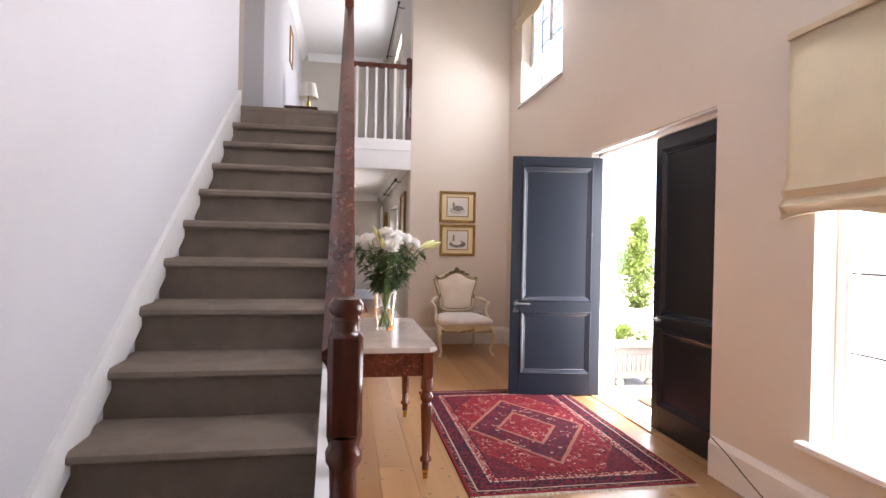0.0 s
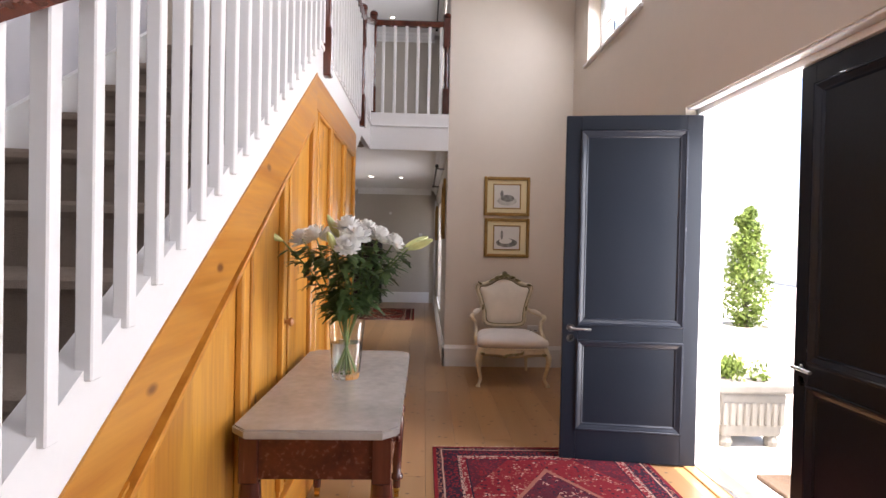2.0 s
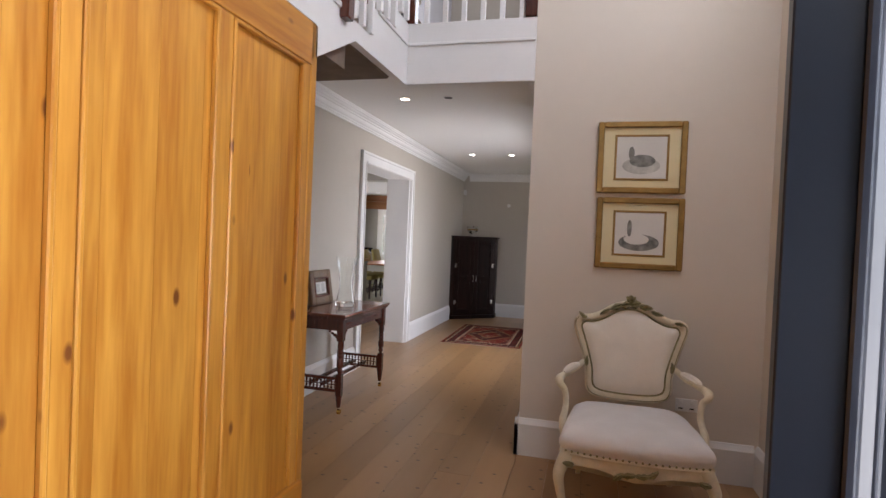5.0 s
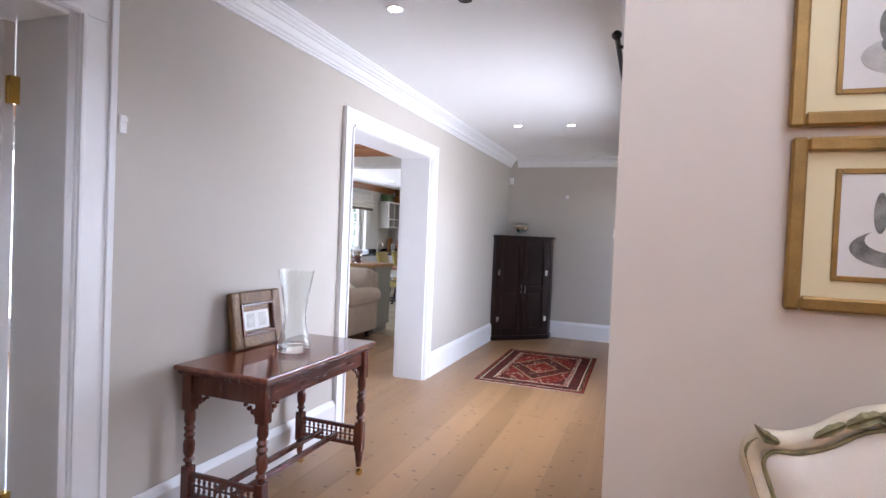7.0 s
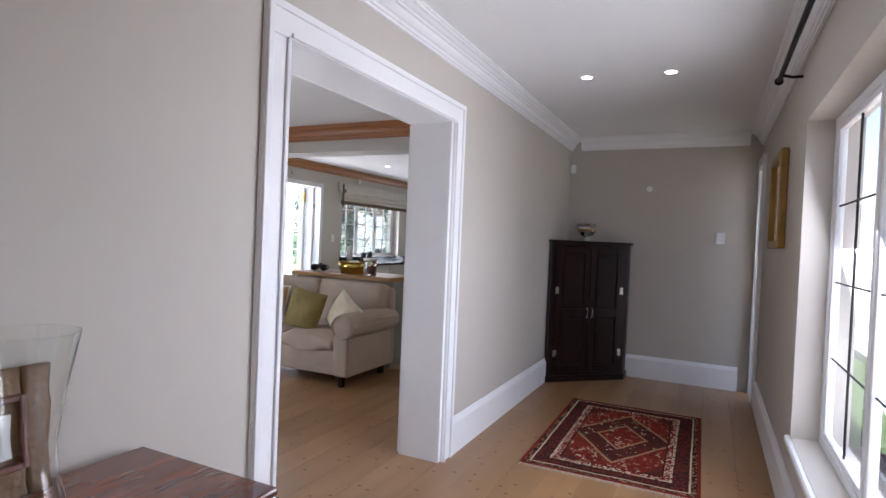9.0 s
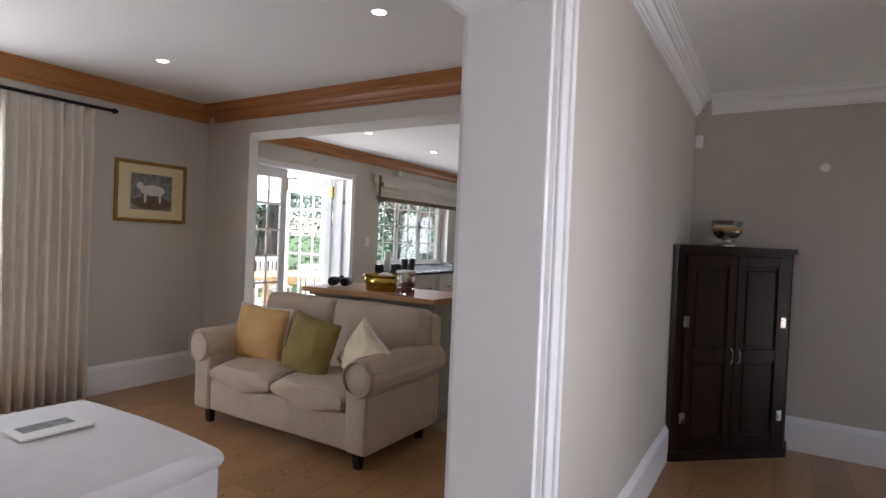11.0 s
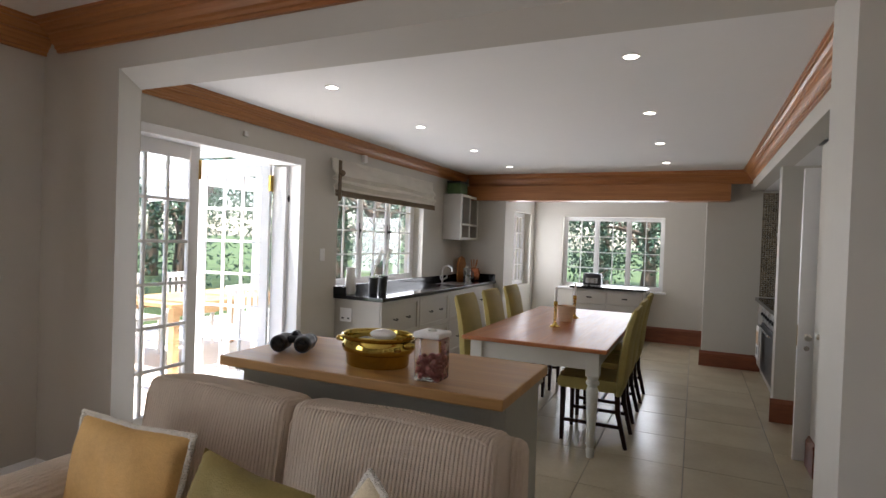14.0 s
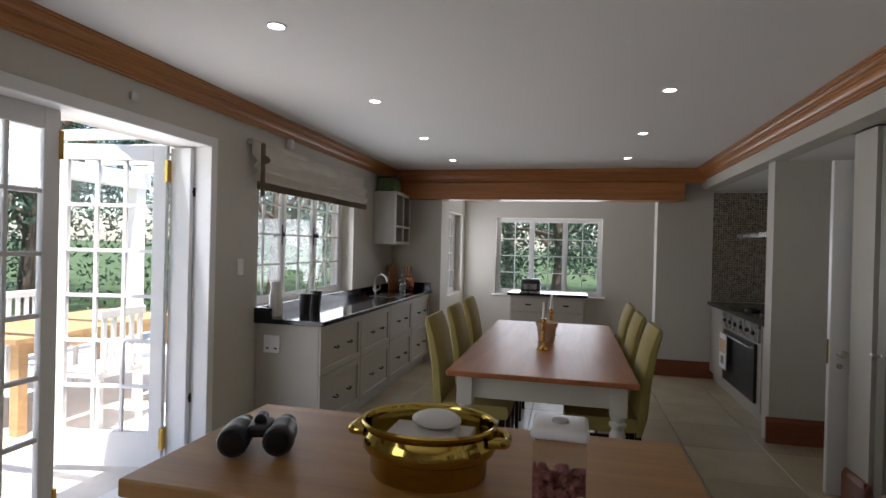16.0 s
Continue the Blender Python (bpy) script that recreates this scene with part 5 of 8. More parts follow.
def framed(name, axis, plane, side, u0, u1, z0, z1, label, w=0.035, depth=0.025, mount=0.07, art=None, art_mat=None, bg=None, inner=True, category="picture"):
    """A framed picture hung flat on a wall across the axis; side: where the room lies."""
    ob = thing(name, 0, 0, 0, label, category)

    def bx(n0, n1, a, b, c, d, bev=0.0):
        p, q = sorted((plane + side * n0, plane + side * n1))
        return box(p, q, a, b, c, d, bev) if axis == "x" else box(a, b, p, q, c, d, bev)

    bm = bx(0.001, depth, u0, u0 + w, z0, z1, 0.006)
    for q in ((u1 - w, u1, z0, z1), (u0 + w, u1 - w, z0, z0 + w), (u0 + w, u1 - w, z1 - w, z1)):
        join(bm, bx(0.001, depth, *q, 0.006))
    part("frame", bm, M_GOLD, ob, "gilt picture frame")
    part("mount", bx(0.003, 0.008, u0 + w - 0.004, u1 - w + 0.004, z0 + w - 0.004, z1 - w + 0.004), bg or M_MOUNT, ob)
    if mount:
        a, b, c, d = u0 + w + mount, u1 - w - mount, z0 + w + mount * 0.72, z1 - w - mount * 0.72
        if inner:
            bm = bx(0.008, 0.013, a - 0.013, a, c - 0.013, d + 0.013, 0.002)
            for q in ((b, b + 0.013, c - 0.013, d + 0.013), (a, b, c - 0.013, c), (a, b, d, d + 0.013)):
                join(bm, bx(0.008, 0.013, *q, 0.002))
            part("inner_fillet", bm, M_GOLD, ob)
        part("print", bx(0.008, 0.0095, a, b, c, d), art_mat or M_PAPER, ob)
        for nm, cu, cv, ru, rv, m in art or ():
            pts = [(a + (b - a) * (cu + ru * math.cos(t * math.pi / 12)), c + (d - c) * (cv + rv * math.sin(t * math.pi / 12))) for t in range(24)]
            lift = 0.0096 + 0.0004 * (hash_step(nm))
            p, q = plane + side * 0.0094, plane + side * (lift + 0.0006)
            part(nm, prism(pts, axis, min(p, q), max(p, q)), m, ob)
    return ob


def hash_step(nm):
    return {"print_ground": 0, "print_shape": 1, "print_mark": 2}[nm]


BIRD = (("print_ground", 0.5, 0.3, 0.38, 0.2, M_INKL), ("print_shape", 0.52, 0.42, 0.26, 0.15, M_INK), ("print_mark", 0.3, 0.6, 0.06, 0.16, M_INK))
framed("picture", "y", 7.235, -1, 1.955, 2.455, 1.648, 2.072, "gilt-framed engraving in a wide cream mount", mount=0.075, art=BIRD)
framed("picture", "y", 7.235, -1, 1.965, 2.458, 1.198, 1.622, "gilt-framed engraving with a paler oval shape", mount=0.075, art=(("print_ground", 0.5, 0.28, 0.42, 0.2, M_INK), ("print_shape", 0.45, 0.36, 0.26, 0.13, M_PAPER), ("print_mark", 0.3, 0.62, 0.05, 0.2, M_INK)))


def socket(name, axis, plane, side, u, z, w=0.12, h=0.075, label="white double wall socket", switch=False):
    ob = thing(name, 0, 0, 0, label, "wall switch" if switch else "wall socket")

    def bx(n0, n1, a, b, c, d, bev=0.002):
        p, q = sorted((plane + side * n0, plane + side * n1))
        return box(p, q, a, b, c, d, bev) if axis == "x" else box(a, b, p, q, c, d, bev)

    part("plate", bx(0.0005, 0.009, u - w / 2, u + w / 2, z - h / 2, z + h / 2, 0.003), M_SOCKET, ob)
    n = 2
    for k in range(n):
        c = u - w / 4 + k * w / 2
        part("rocker", bx(0.009, 0.013, c - 0.009, c + 0.009, z + h * 0.12, z + h * 0.38, 0.002), M_SOCKET, ob)
        if not switch:
            part("pin_holes", bx(0.0085, 0.0095, c - 0.012, c + 0.012, z - h * 0.3, z - h * 0.2, 0), M_BLACKMETAL, ob)
    return ob


socket("wall_socket", "y", 7.235, -1, 2.52, 0.42)
socket("light_switch", "y", 13.39, -1, 1.226, 1.469, 0.075, 0.115, "white light switch on the corridor wall", True)
socket("wall_socket", "y", 14.77, -1, -4.2, 0.72, 0.13, 0.13, "white square double socket on the cabinet end")
socket("light_switch", "x", -4.34, 1, 14.55, 1.29, 0.075, 0.115, "white light switch beside the kitchen window", True)
socket("light_switch", "x", -0.27, 1, 7.19, 1.72, 0.03, 0.07, "small white switch beside the door casing", True)


cable = thing("wall_cable", 0, 0, 0, "thin dark cable trailing over the skirting", "cable")
part("wire", tube([(2.878, 2.83, 0.236), (2.879, 2.7, 0.19), (2.88, 2.55, 0.12), (2.881, 2.417, 0.064), (2.876, 2.2, 0.012), (2.87, 1.4, 0.006), (2.87, 0.2, 0.005)], 0.003, 6), M_BLACKMETAL, cable, smooth=True)


def roman_blind(name, axis_x, side, y0, y1, z0, z1, material, label, trim=None, scallop=0.0, proj=1.0):
    ob = thing(name, 0, 0, 0, label, "blind")
    bm = bmesh.new()
    nu, rows = 40, []
    folds = [(0.03, z1), (0.035, z0 + 0.2), (0.085, z0 + 0.15), (0.05, z0 + 0.11), (0.1, z0 + 0.07), (0.06, z0 + 0.03), (0.075, z0)]
    for d, z in folds:
        row = []
        for k in range(nu + 1):
            f = k / nu
            dz = scallop * math.sin(f * math.pi * 3) if z == z0 else 0.008 * math.sin(f * 9 + z * 17) * (z < z0 + 0.19)
            row.append(bm.verts.new((axis_x + side * (d * proj + 0.006 * math.sin(f * 13 + z * 9)), y0 + (y1 - y0) * f, z + dz)))
        rows.append(row)
    for a, b in zip(rows, rows[1:]):
        for k in range(nu):
            bm.faces.new((a[k], a[k + 1], b[k + 1], b[k]))
    ob2 = part("cloth", bm, material, ob, smooth=True)
    sol = ob2.modifiers.new("thick", "SOLIDIFY")
    sol.thickness = 0.006
    part("batten", box(min(axis_x + side * 0.001, axis_x + side * 0.035), max(axis_x + side * 0.001, axis_x + side * 0.035), y0, y1, z1 - 0.03, z1 + 0.005, 0.003), material, ob)
    if trim:
        bm = bmesh.new()
        n = int((y1 - y0) / 0.02)
        for k in range(n):
            y = y0 + (k + 0.5) * (y1 - y0) / n
            x = axis_x + side * 0.078
            box(x - 0.004, x + 0.004, y - 0.005, y + 0.005, z0 - 0.055, z0 + 0.005, 0.001, bm=bm)
        tagged(part("fringe", bm, trim, ob, "striped dark fringe"), kind="stuff")
        part("fringe_band", box(axis_x + side * 0.07, axis_x + side * 0.076, y0, y1, z0 - 0.055, z0 + 0.012, 0.001) if side > 0 else box(axis_x - 0.076, axis_x - 0.07, y0, y1, z0 - 0.055, z0 + 0.012, 0.001), material, ob)
    return ob


roman_blind("roman_blind", 2.91, -1, 0.7, 2.32, 1.5, 2.42, M_BLIND, "cream roman blind with a scalloped hem", scallop=0.035, proj=0.55)
roman_blind("roman_blind", 2.91, -1, 5.3, 6.8, 4.1, 4.9, M_BLIND, "cream roman blind over the upper window", scallop=0.03)

# ---- corridor things ----


def console():
    ob = thing("console_table", 0.008, 7.9, 0, "dark polished mahogany console table with fretwork stretchers", "table")
    hx, hy, z = 0.245, 0.465, 0.745
    part("top", box(-hx, hx, -hy, hy, z - 0.022, z, 0.007, 2), M_REDWOOD, ob, "polished mahogany top")
    part("top_moulding", box(-hx + 0.012, hx - 0.012, -hy + 0.012, hy - 0.012, z - 0.04, z - 0.021, 0.005, 2), M_MAHOG_Y, ob)
    for s in (-1, 1):
        part("apron", box(-hx + 0.05, hx - 0.05, s * (hy - 0.05) - 0.01, s * (hy - 0.05) + 0.01, z - 0.125, z - 0.04, 0.002), M_MAHOG, ob)
        part("apron", box(s * (hx - 0.05) - 0.01, s * (hx - 0.05) + 0.01, -hy + 0.05, hy - 0.05, z - 0.125, z - 0.04, 0.002), M_MAHOG_Y, ob)
    for sx in (-1, 1):
        for sy in (-1, 1):
            x, y = sx * (hx - 0.052), sy * (hy - 0.052)
            part("leg_block", box(x - 0.025, x + 0.025, y - 0.025, y + 0.025, z - 0.2, z - 0.04, 0.003), M_MAHOG, ob)
            r = 0.022
            prof = [(r * 0.6, 0.055), (r * 0.9, 0.1), (r * 1.05, 0.14)]
            leg = part("leg", lathe(prof + [(r * 0.9, 0.145), (r * 0.62, 0.3), (r * 0.62, 0.31), (r * 1.1, 0.325), (r * 0.7, 0.34), (r * 1.1, 0.36), (r * 1.15, 0.4), (r * 0.8, 0.42), (r * 1.1, 0.435), (r * 0.8, 0.45), (r * 1.1, 0.465), (r * 0.8, 0.48), (r * 1.1, 0.5), (r * 1.0, z - 0.2)], 14, pose(x, y, 0)), M_MAHOG, ob, smooth=True)
            part("leg_block", box(x - 0.022, x + 0.022, y - 0.022, y + 0.022, 0.14, 0.3, 0.003), M_MAHOG, ob)
            part("castor", tube([(x - 0.01, y + 0.01, 0.02), (x + 0.01, y + 0.01, 0.02)], 0.0195, 12), M_BRASS, leg, "small brass castor")
            for d, (dx, dy) in enumerate(((-sx, 0), (0, -sy))):
                bm = bmesh.new()
                for k in range(4):
                    lathe([(0.001, -0.008), (0.014 - 0.002 * k, -0.006), (0.014 - 0.002 * k, 0.006), (0.001, 0.008)], 8, pose(x + dx * (0.03 + 0.02 * k), y + dy * (0.03 + 0.02 * k), z - 0.135 - 0.012 * (3 - k), 90, 0, 0 if dx else 90), bm=bm)
                part("bracket", bm, M_MAHOG, ob, "carved corner bracket", smooth=True)
    for s in (-1, 1):
        y = s * (hy - 0.052)
        bm = box(-hx + 0.07, hx - 0.07, y - 0.009, y + 0.009, 0.255, 0.275, 0.002)
        box(-hx + 0.07, hx - 0.07, y - 0.009, y + 0.009, 0.165, 0.185, 0.002, bm=bm)
        n = 12
        for k in range(n):
            x = -hx + 0.085 + k * (2 * hx - 0.17) / (n - 1)
            for zz in (0.2, 0.24):
                box(x - 0.008, x + 0.008, y - 0.006, y + 0.006, zz - 0.008, zz + 0.008, 0.004, bm=bm)
            box(x - 0.002, x + 0.002, y - 0.005, y + 0.005, 0.18, 0.26, 0, bm=bm)
        box(-hx + 0.07, hx - 0.07, y - 0.005, y + 0.005, 0.217, 0.223, 0, bm=bm)
        part("fretwork", bm, M_MAHOG, ob, "pierced fretwork stretcher")
    for x in (-0.05, 0.05):
        part("stretcher", box(x - 0.012, x + 0.012, -hy + 0.06, hy - 0.06, 0.2, 0.225, 0.003), M_MAHOG_Y, ob)
    return ob


console()
M_BRONZE = mat("rubbed_bronze_gilding", (0.125, 0.060, 0.018), 0.42, 0.2, var=0.35, scale=18, bump=0.5, bscale=60)
pic = thing("photo_frame", -0.2, 7.9, 0.746, "carved gilt picture frame leaning against the wall", "picture frame")
pic.matrix_basis = pose(-0.2, 7.93, 0.746, 0, -9, 0)
w, h = 0.185, 0.28
bm = box(0, 0.028, -w, -w + 0.065, 0, h, 0.008, 2)
for q in ((w - 0.065, w, 0, h), (-w + 0.065, w - 0.065, 0, 0.065), (-w + 0.065, w - 0.065, h - 0.065, h)):
    join(bm, box(0, 0.028, *q, 0.008, 2))
part("frame", bm, M_BRONZE, pic, "rubbed bronze-gilt frame")
bm = box(0.012, 0.034, -w + 0.06, -w + 0.075, 0.06, h - 0.06, 0.003)
for q in ((w - 0.075, w - 0.06, 0.06, h - 0.06), (-w + 0.075, w - 0.075, 0.06, 0.075), (-w + 0.075, w - 0.075, h - 0.075, h - 0.06)):
    join(bm, box(0.012, 0.034, *q, 0.003))
part("slip", bm, M_MAHOG_Y, pic)
part("mount", box(0.004, 0.012, -w + 0.06, w - 0.06, 0.06, h - 0.06), M_BRONZE, pic)
part("print", box(0.012, 0.014, -0.095, 0.095, 0.085, 0.18), M_PAPER, pic)
for y in (-0.045, 0.045):
    part("print_block", box(0.014, 0.0145, y - 0.03, y + 0.03, 0.098, 0.167), M_INKL, pic)
hg = thing("glass_hurricane_vase", 0.02, 7.935, 0.746, "tall hourglass-shaped clear glass vase", "vase")
prof = [(0.078, 0.0), (0.082, 0.008), (0.079, 0.03), (0.055, 0.14), (0.052, 0.18), (0.065, 0.28), (0.088, 0.4)]
bm = lathe(prof + [(0.086, 0.4), (0.0625, 0.28), (0.0495, 0.18), (0.0525, 0.14), (0.0755, 0.032), (0.001, 0.025)], 28)
v = part("glass_body", bm, M_CLEAR, hg, smooth=True)
v.visible_shadow = False


def corner_cabinet():
    ob = thing("corner_cabinet", 0, 0, 0, "dark oak corner cabinet with two doors and dull metal fittings", "cabinet")
    A, B, C = Vector((-0.235, 12.63, 0)), Vector((0.385, 13.2, 0)), Vector((-0.265, 13.385, 0))
    foot = [(-0.262, 12.62), (A.x, A.y), (B.x, B.y), (0.395, 13.23), (0.395, 13.383), (-0.262, 13.383)]
    part("body", prism(foot, "z", 0.05, 1.36), M_DARKWOOD, ob)
    part("top", prism([(-0.262, 12.59), (A.x + 0.01, A.y - 0.03), (B.x + 0.025, B.y - 0.02), (0.42, 13.23), (0.42, 13.383), (-0.262, 13.383)], "z", 1.36, 1.39), M_DARKWOOD, ob)
    part("plinth", prism([(-0.262, 12.605), (A.x + 0.005, A.y - 0.02), (B.x + 0.02, B.y - 0.015), (0.41, 13.23), (0.41, 13.383), (-0.262, 13.383)], "z", 0.0, 0.06), M_DARKWOOD, ob)
    d = (B - A).normalized()
    ln = (B - A).length
    ang = math.degrees(math.atan2(d.y, d.x))
    M = Matrix.Translation(A) @ pose(0, 0, 0, 0, 0, ang)
    for k in range(2):
        x0, x1 = 0.05 + k * (ln - 0.1) / 2 + 0.003, 0.05 + (k + 1) * (ln - 0.1) / 2 - 0.003
        bm = box(x0, x0 + 0.06, -0.02, 0.0, 0.09, 1.33, 0.003)
        for q in ((x1 - 0.06, x1, 0.09, 1.33), (x0 + 0.06, x1 - 0.06, 0.09, 0.16), (x0 + 0.06, x1 - 0.06, 1.26, 1.33), (x0 + 0.06, x1 - 0.06, 0.64, 0.72)):
            join(bm, box(q[0], q[1], -0.02, 0.0, q[2], q[3], 0.003))
        bmesh.ops.transform(bm, matrix=M, verts=bm.verts)
        dr = part("door", bm, M_DARKWOOD, ob)
        for z0, z1 in ((0.155, 0.645), (0.715, 1.265)):
            bm = box(x0 + 0.055, x1 - 0.055, -0.008, 0, z0, z1)
            box(x0 + 0.075, x1 - 0.075, -0.013, -0.007, z0 + 0.025, z1 - 0.025, 0.005, bm=bm)
            bmesh.ops.transform(bm, matrix=M, verts=bm.verts)
            part("panel", bm, M_DARKWOOD, dr)
        hx = (x1 - 0.025) if k == 0 else (x0 + 0.025)
        part("handle", tube([M @ Vector((hx, -0.022, 0.63)), M @ Vector((hx, -0.04, 0.65)), M @ Vector((hx, -0.04, 0.71)), M @ Vector((hx, -0.022, 0.73))], 0.005, 8), M_SILVER, dr, "dull metal drop handle", smooth=True)
        for z in (0.28, 0.9):
            hx2 = (x0 + 0.008) if k == 0 else (x1 - 0.008)
            part("hinge", join(bmesh.new(), box(hx2 - 0.02, hx2 + 0.02, -0.024, -0.0195, z - 0.035, z + 0.035, 0.002), M), M_SILVER, dr, "dull metal butterfly hinge")
    return ob


corner_cabinet()
bowl = thing("silver_bowl", 0.0, 13.05, 1.391, "footed tarnished silver bowl on the cabinet", "bowl")
part("bowl", lathe([(0.058, 0), (0.058, 0.012), (0.03, 0.028), (0.028, 0.045), (0.06, 0.06), (0.09, 0.09), (0.094, 0.12), (0.085, 0.142), (0.1, 0.172), (0.096, 0.172), (0.08, 0.142), (0.088, 0.12), (0.08, 0.095), (0.001, 0.07)], 28), M_SILVER, bowl, smooth=True)
part("rim_band", lathe([(0.0945, 0.102), (0.0965, 0.108), (0.0965, 0.118), (0.0945, 0.124), (0.0945, 0.102)], 24, caps=False), M_GOLD, bowl, smooth=True)
sensor = thing("alarm_sensor", -0.235, 13.355, 2.17, "small white alarm sensor in the corner", "sensor")
part("case", box(-0.025, 0.025, -0.02, 0.034, -0.045, 0.045, 0.01, 2), M_SOCKET, sensor)
sensor = thing("alarm_sensor", -4.34, 15.18, 2.27, "small white alarm sensor above the blind", "sensor")
part("case", box(0.001, 0.05, -0.03, 0.03, -0.04, 0.04, 0.012, 2), M_SOCKET, sensor)
cover = thing("wall_cover_plate", 0.554, 13.389, 1.954, "small round white cover plate on the wall", "cover plate")
part("disc", lathe([(0.03, 0), (0.028, 0.006), (0.004, 0.008)], 18, pose(0, 0, 0, 90, 0, 0)), M_SOCKET, cover, smooth=True)

framed("picture", "x", 1.555, -1, 7.75, 8.43, 1.385, 2.1, "gilt-framed picture on the corridor wall", mount=0.1, depth=0.03, w=0.05)
framed("picture", "x", 1.555, -1, 11.3, 11.95, 1.38, 2.0, "gilt-framed picture beyond the corridor window", mount=0.09, depth=0.045, w=0.05)


def rod(name, x, side, y0, y1, z, label="black iron curtain rod with finials"):
    ob = thing(name, 0, 0, 0, label, "curtain rod")
    part("rod", tube([(x, y0, z), (x, y1, z)], 0.013, 10), M_BLACKMETAL, ob, smooth=True)
    for y, s in ((y0, -1), (y1, 1)):
        part("finial", tube([(x, y, z), (x, y + s * 0.02, z), (x, y + s * 0.05, z)], 0.02, 10, radii=[0.013, 0.024, 0.012]), M_BLACKMETAL, ob, smooth=True)
    for y in (y0 + 0.12, y1 - 0.12):
        part("bracket", tube([(x, y, z - 0.005), (x - side * 0.05, y, z - 0.02), (x - side * 0.1, y, z - 0.02)], 0.008, 8), M_BLACKMETAL, ob)
    return ob


rod("curtain_rod", 1.455, -1, 8.4, 11.0, 2.33)
rod("curtain_rod", 1.455, -1, 8.4, 10.9, 5.05)
rod("curtain_rod", -4.24, 1, 8.1, 11.2, 2.27)

# upstairs lamp, seen through the gallery rail
tb = thing("gallery_table", 0.0, 8.9, 2.70, "small dark wooden table upstairs", "table")
part("top", box(-0.25, 0.25, -0.3, 0.3, 0.7, 0.73, 0.004), M_MAHOG_Y, tb)
for sx in (-1, 1):
    for sy in (-1, 1):
        part("leg", box(sx * 0.21 - 0.02, sx * 0.21 + 0.02, sy * 0.26 - 0.02, sy * 0.26 + 0.02, 0, 0.7, 0.003), M_MAHOG, tb)
lamp = thing("table_lamp", 0.09, 8.9, 3.431, "brass table lamp with a cream shade", "lamp")
part("base", lathe([(0.07, 0), (0.07, 0.015), (0.02, 0.03), (0.035, 0.1), (0.015, 0.17), (0.012, 0.27)], 16), M_BRASS, lamp, smooth=True)
bm = lathe([(0.155, 0.2), (0.11, 0.43), (0.108, 0.43), (0.153, 0.2), (0.155, 0.2)], 24, caps=False)
part("shade", bm, M_CREAMCLOTH, lamp, "cream cloth lampshade", smooth=True)
framed("picture", "x", -0.27, 1, 9.4, 9.85, 4.35, 4.95, "dark-framed picture hanging upstairs", mount=0.06)


def downlight(x, y, z, lit=True):
    ob = thing("downlight", x, y, z, "small round lit ceiling downlight" if lit else "small round unlit ceiling downlight", "downlight", group="ceiling downlights")
    part("rim", lathe([(0.046, -0.004), (0.046, 0.001), (0.036, 0.001), (0.036, -0.003), (0.046, -0.004)], 20, caps=False), M_WHITE, ob, smooth=True)
    part("bulb", lathe([(0.001, -0.0025), (0.034, -0.0025), (0.034, 0.0), (0.001, 0.0)], 20), M_LAMP if lit else M_BLACKMETAL, ob)
    return ob


for x, y in ((0.334, 11.18), (0.866, 11.22), (0.368, 8.21)):
    downlight(x, y, 2.499)
for x in (-1.52, -3.367):
    for y in (13.31, 14.58, 15.83, 17.07):
        downlight(x, y, 2.429)
for x in (-1.48, -3.34):
    for y in (8.6, 11.06):
        downlight(x, y, 2.499)
downlight(0.75, 8.2, 2.499, lit=False)
downlight(0.664, 11.18, HZ - 0.001)

# ---- lounge and kitchen materials ----
M_CUSH_Y = mat("mustard_velvet", (0.60, 0.36, 0.125), 0.8, var=0.15, scale=6, bump=0.2, bscale=200)
M_CUSH_G = mat("olive_velvet", (0.26, 0.195, 0.058), 0.8, var=0.15, scale=6, bump=0.2, bscale=200)
M_CUSH_C = mat("cream_cushion_cloth", (0.70, 0.60, 0.42), 0.85, var=0.1, scale=8, bump=0.3, bscale=150)
M_TRIMWHITE = mat("white_fringe", (0.74, 0.70, 0.62), 0.95, var=0.1, scale=30, bump=0.5, bscale=300)
M_GREYGREEN = mat("grey_green_cabinet_paint", (0.28, 0.265, 0.215), 0.5, var=0.04, scale=4, bump=0.03, bscale=40)
M_GREYCAB = mat("warm_grey_cabinet_paint", (0.42, 0.39, 0.34), 0.45, var=0.04, scale=4, bump=0.03, bscale=40)
# Stone paint, darkened further to hold the shade of the kitchen's right side.
M_CUPBOARD = mat("shade_toned_cupboard_paint", (0.26, 0.24, 0.19), 0.5, var=0.04, scale=4, bump=0.03, bscale=40)
M_BUTCHER = wood("pale_beech_worktop", (0.32, 0.155, 0.045), (0.45, 0.245, 0.08), grain=(0.8, 11, 11), rough=0.44, rand=0.0, knots=0.03, knot_scale=(2, 4, 4), bump=0.05)
M_TABLETOP = wood("red_brown_table_top", (0.30, 0.092, 0.03), (0.44, 0.16, 0.055), grain=(10, 0.9, 10), rough=0.34, rand=0.0, bump=0.015)
M_TABLELEG = mat("dove_grey_table_paint", (0.56, 0.55, 0.49), 0.45, var=0.04, scale=5)
M_CHAIRCLOTH = mat("olive_yellow_velvet", (0.34, 0.27, 0.085), 0.8, var=0.12, scale=6, bump=0.2, bscale=250)
M_GRANITE = mat("black_granite", (0.012, 0.012, 0.013), 0.07, var=0.4, scale=60)
M_BLACK = mat("matt_black_plastic", (0.013, 0.013, 0.014), 0.42, var=0.1, scale=20)
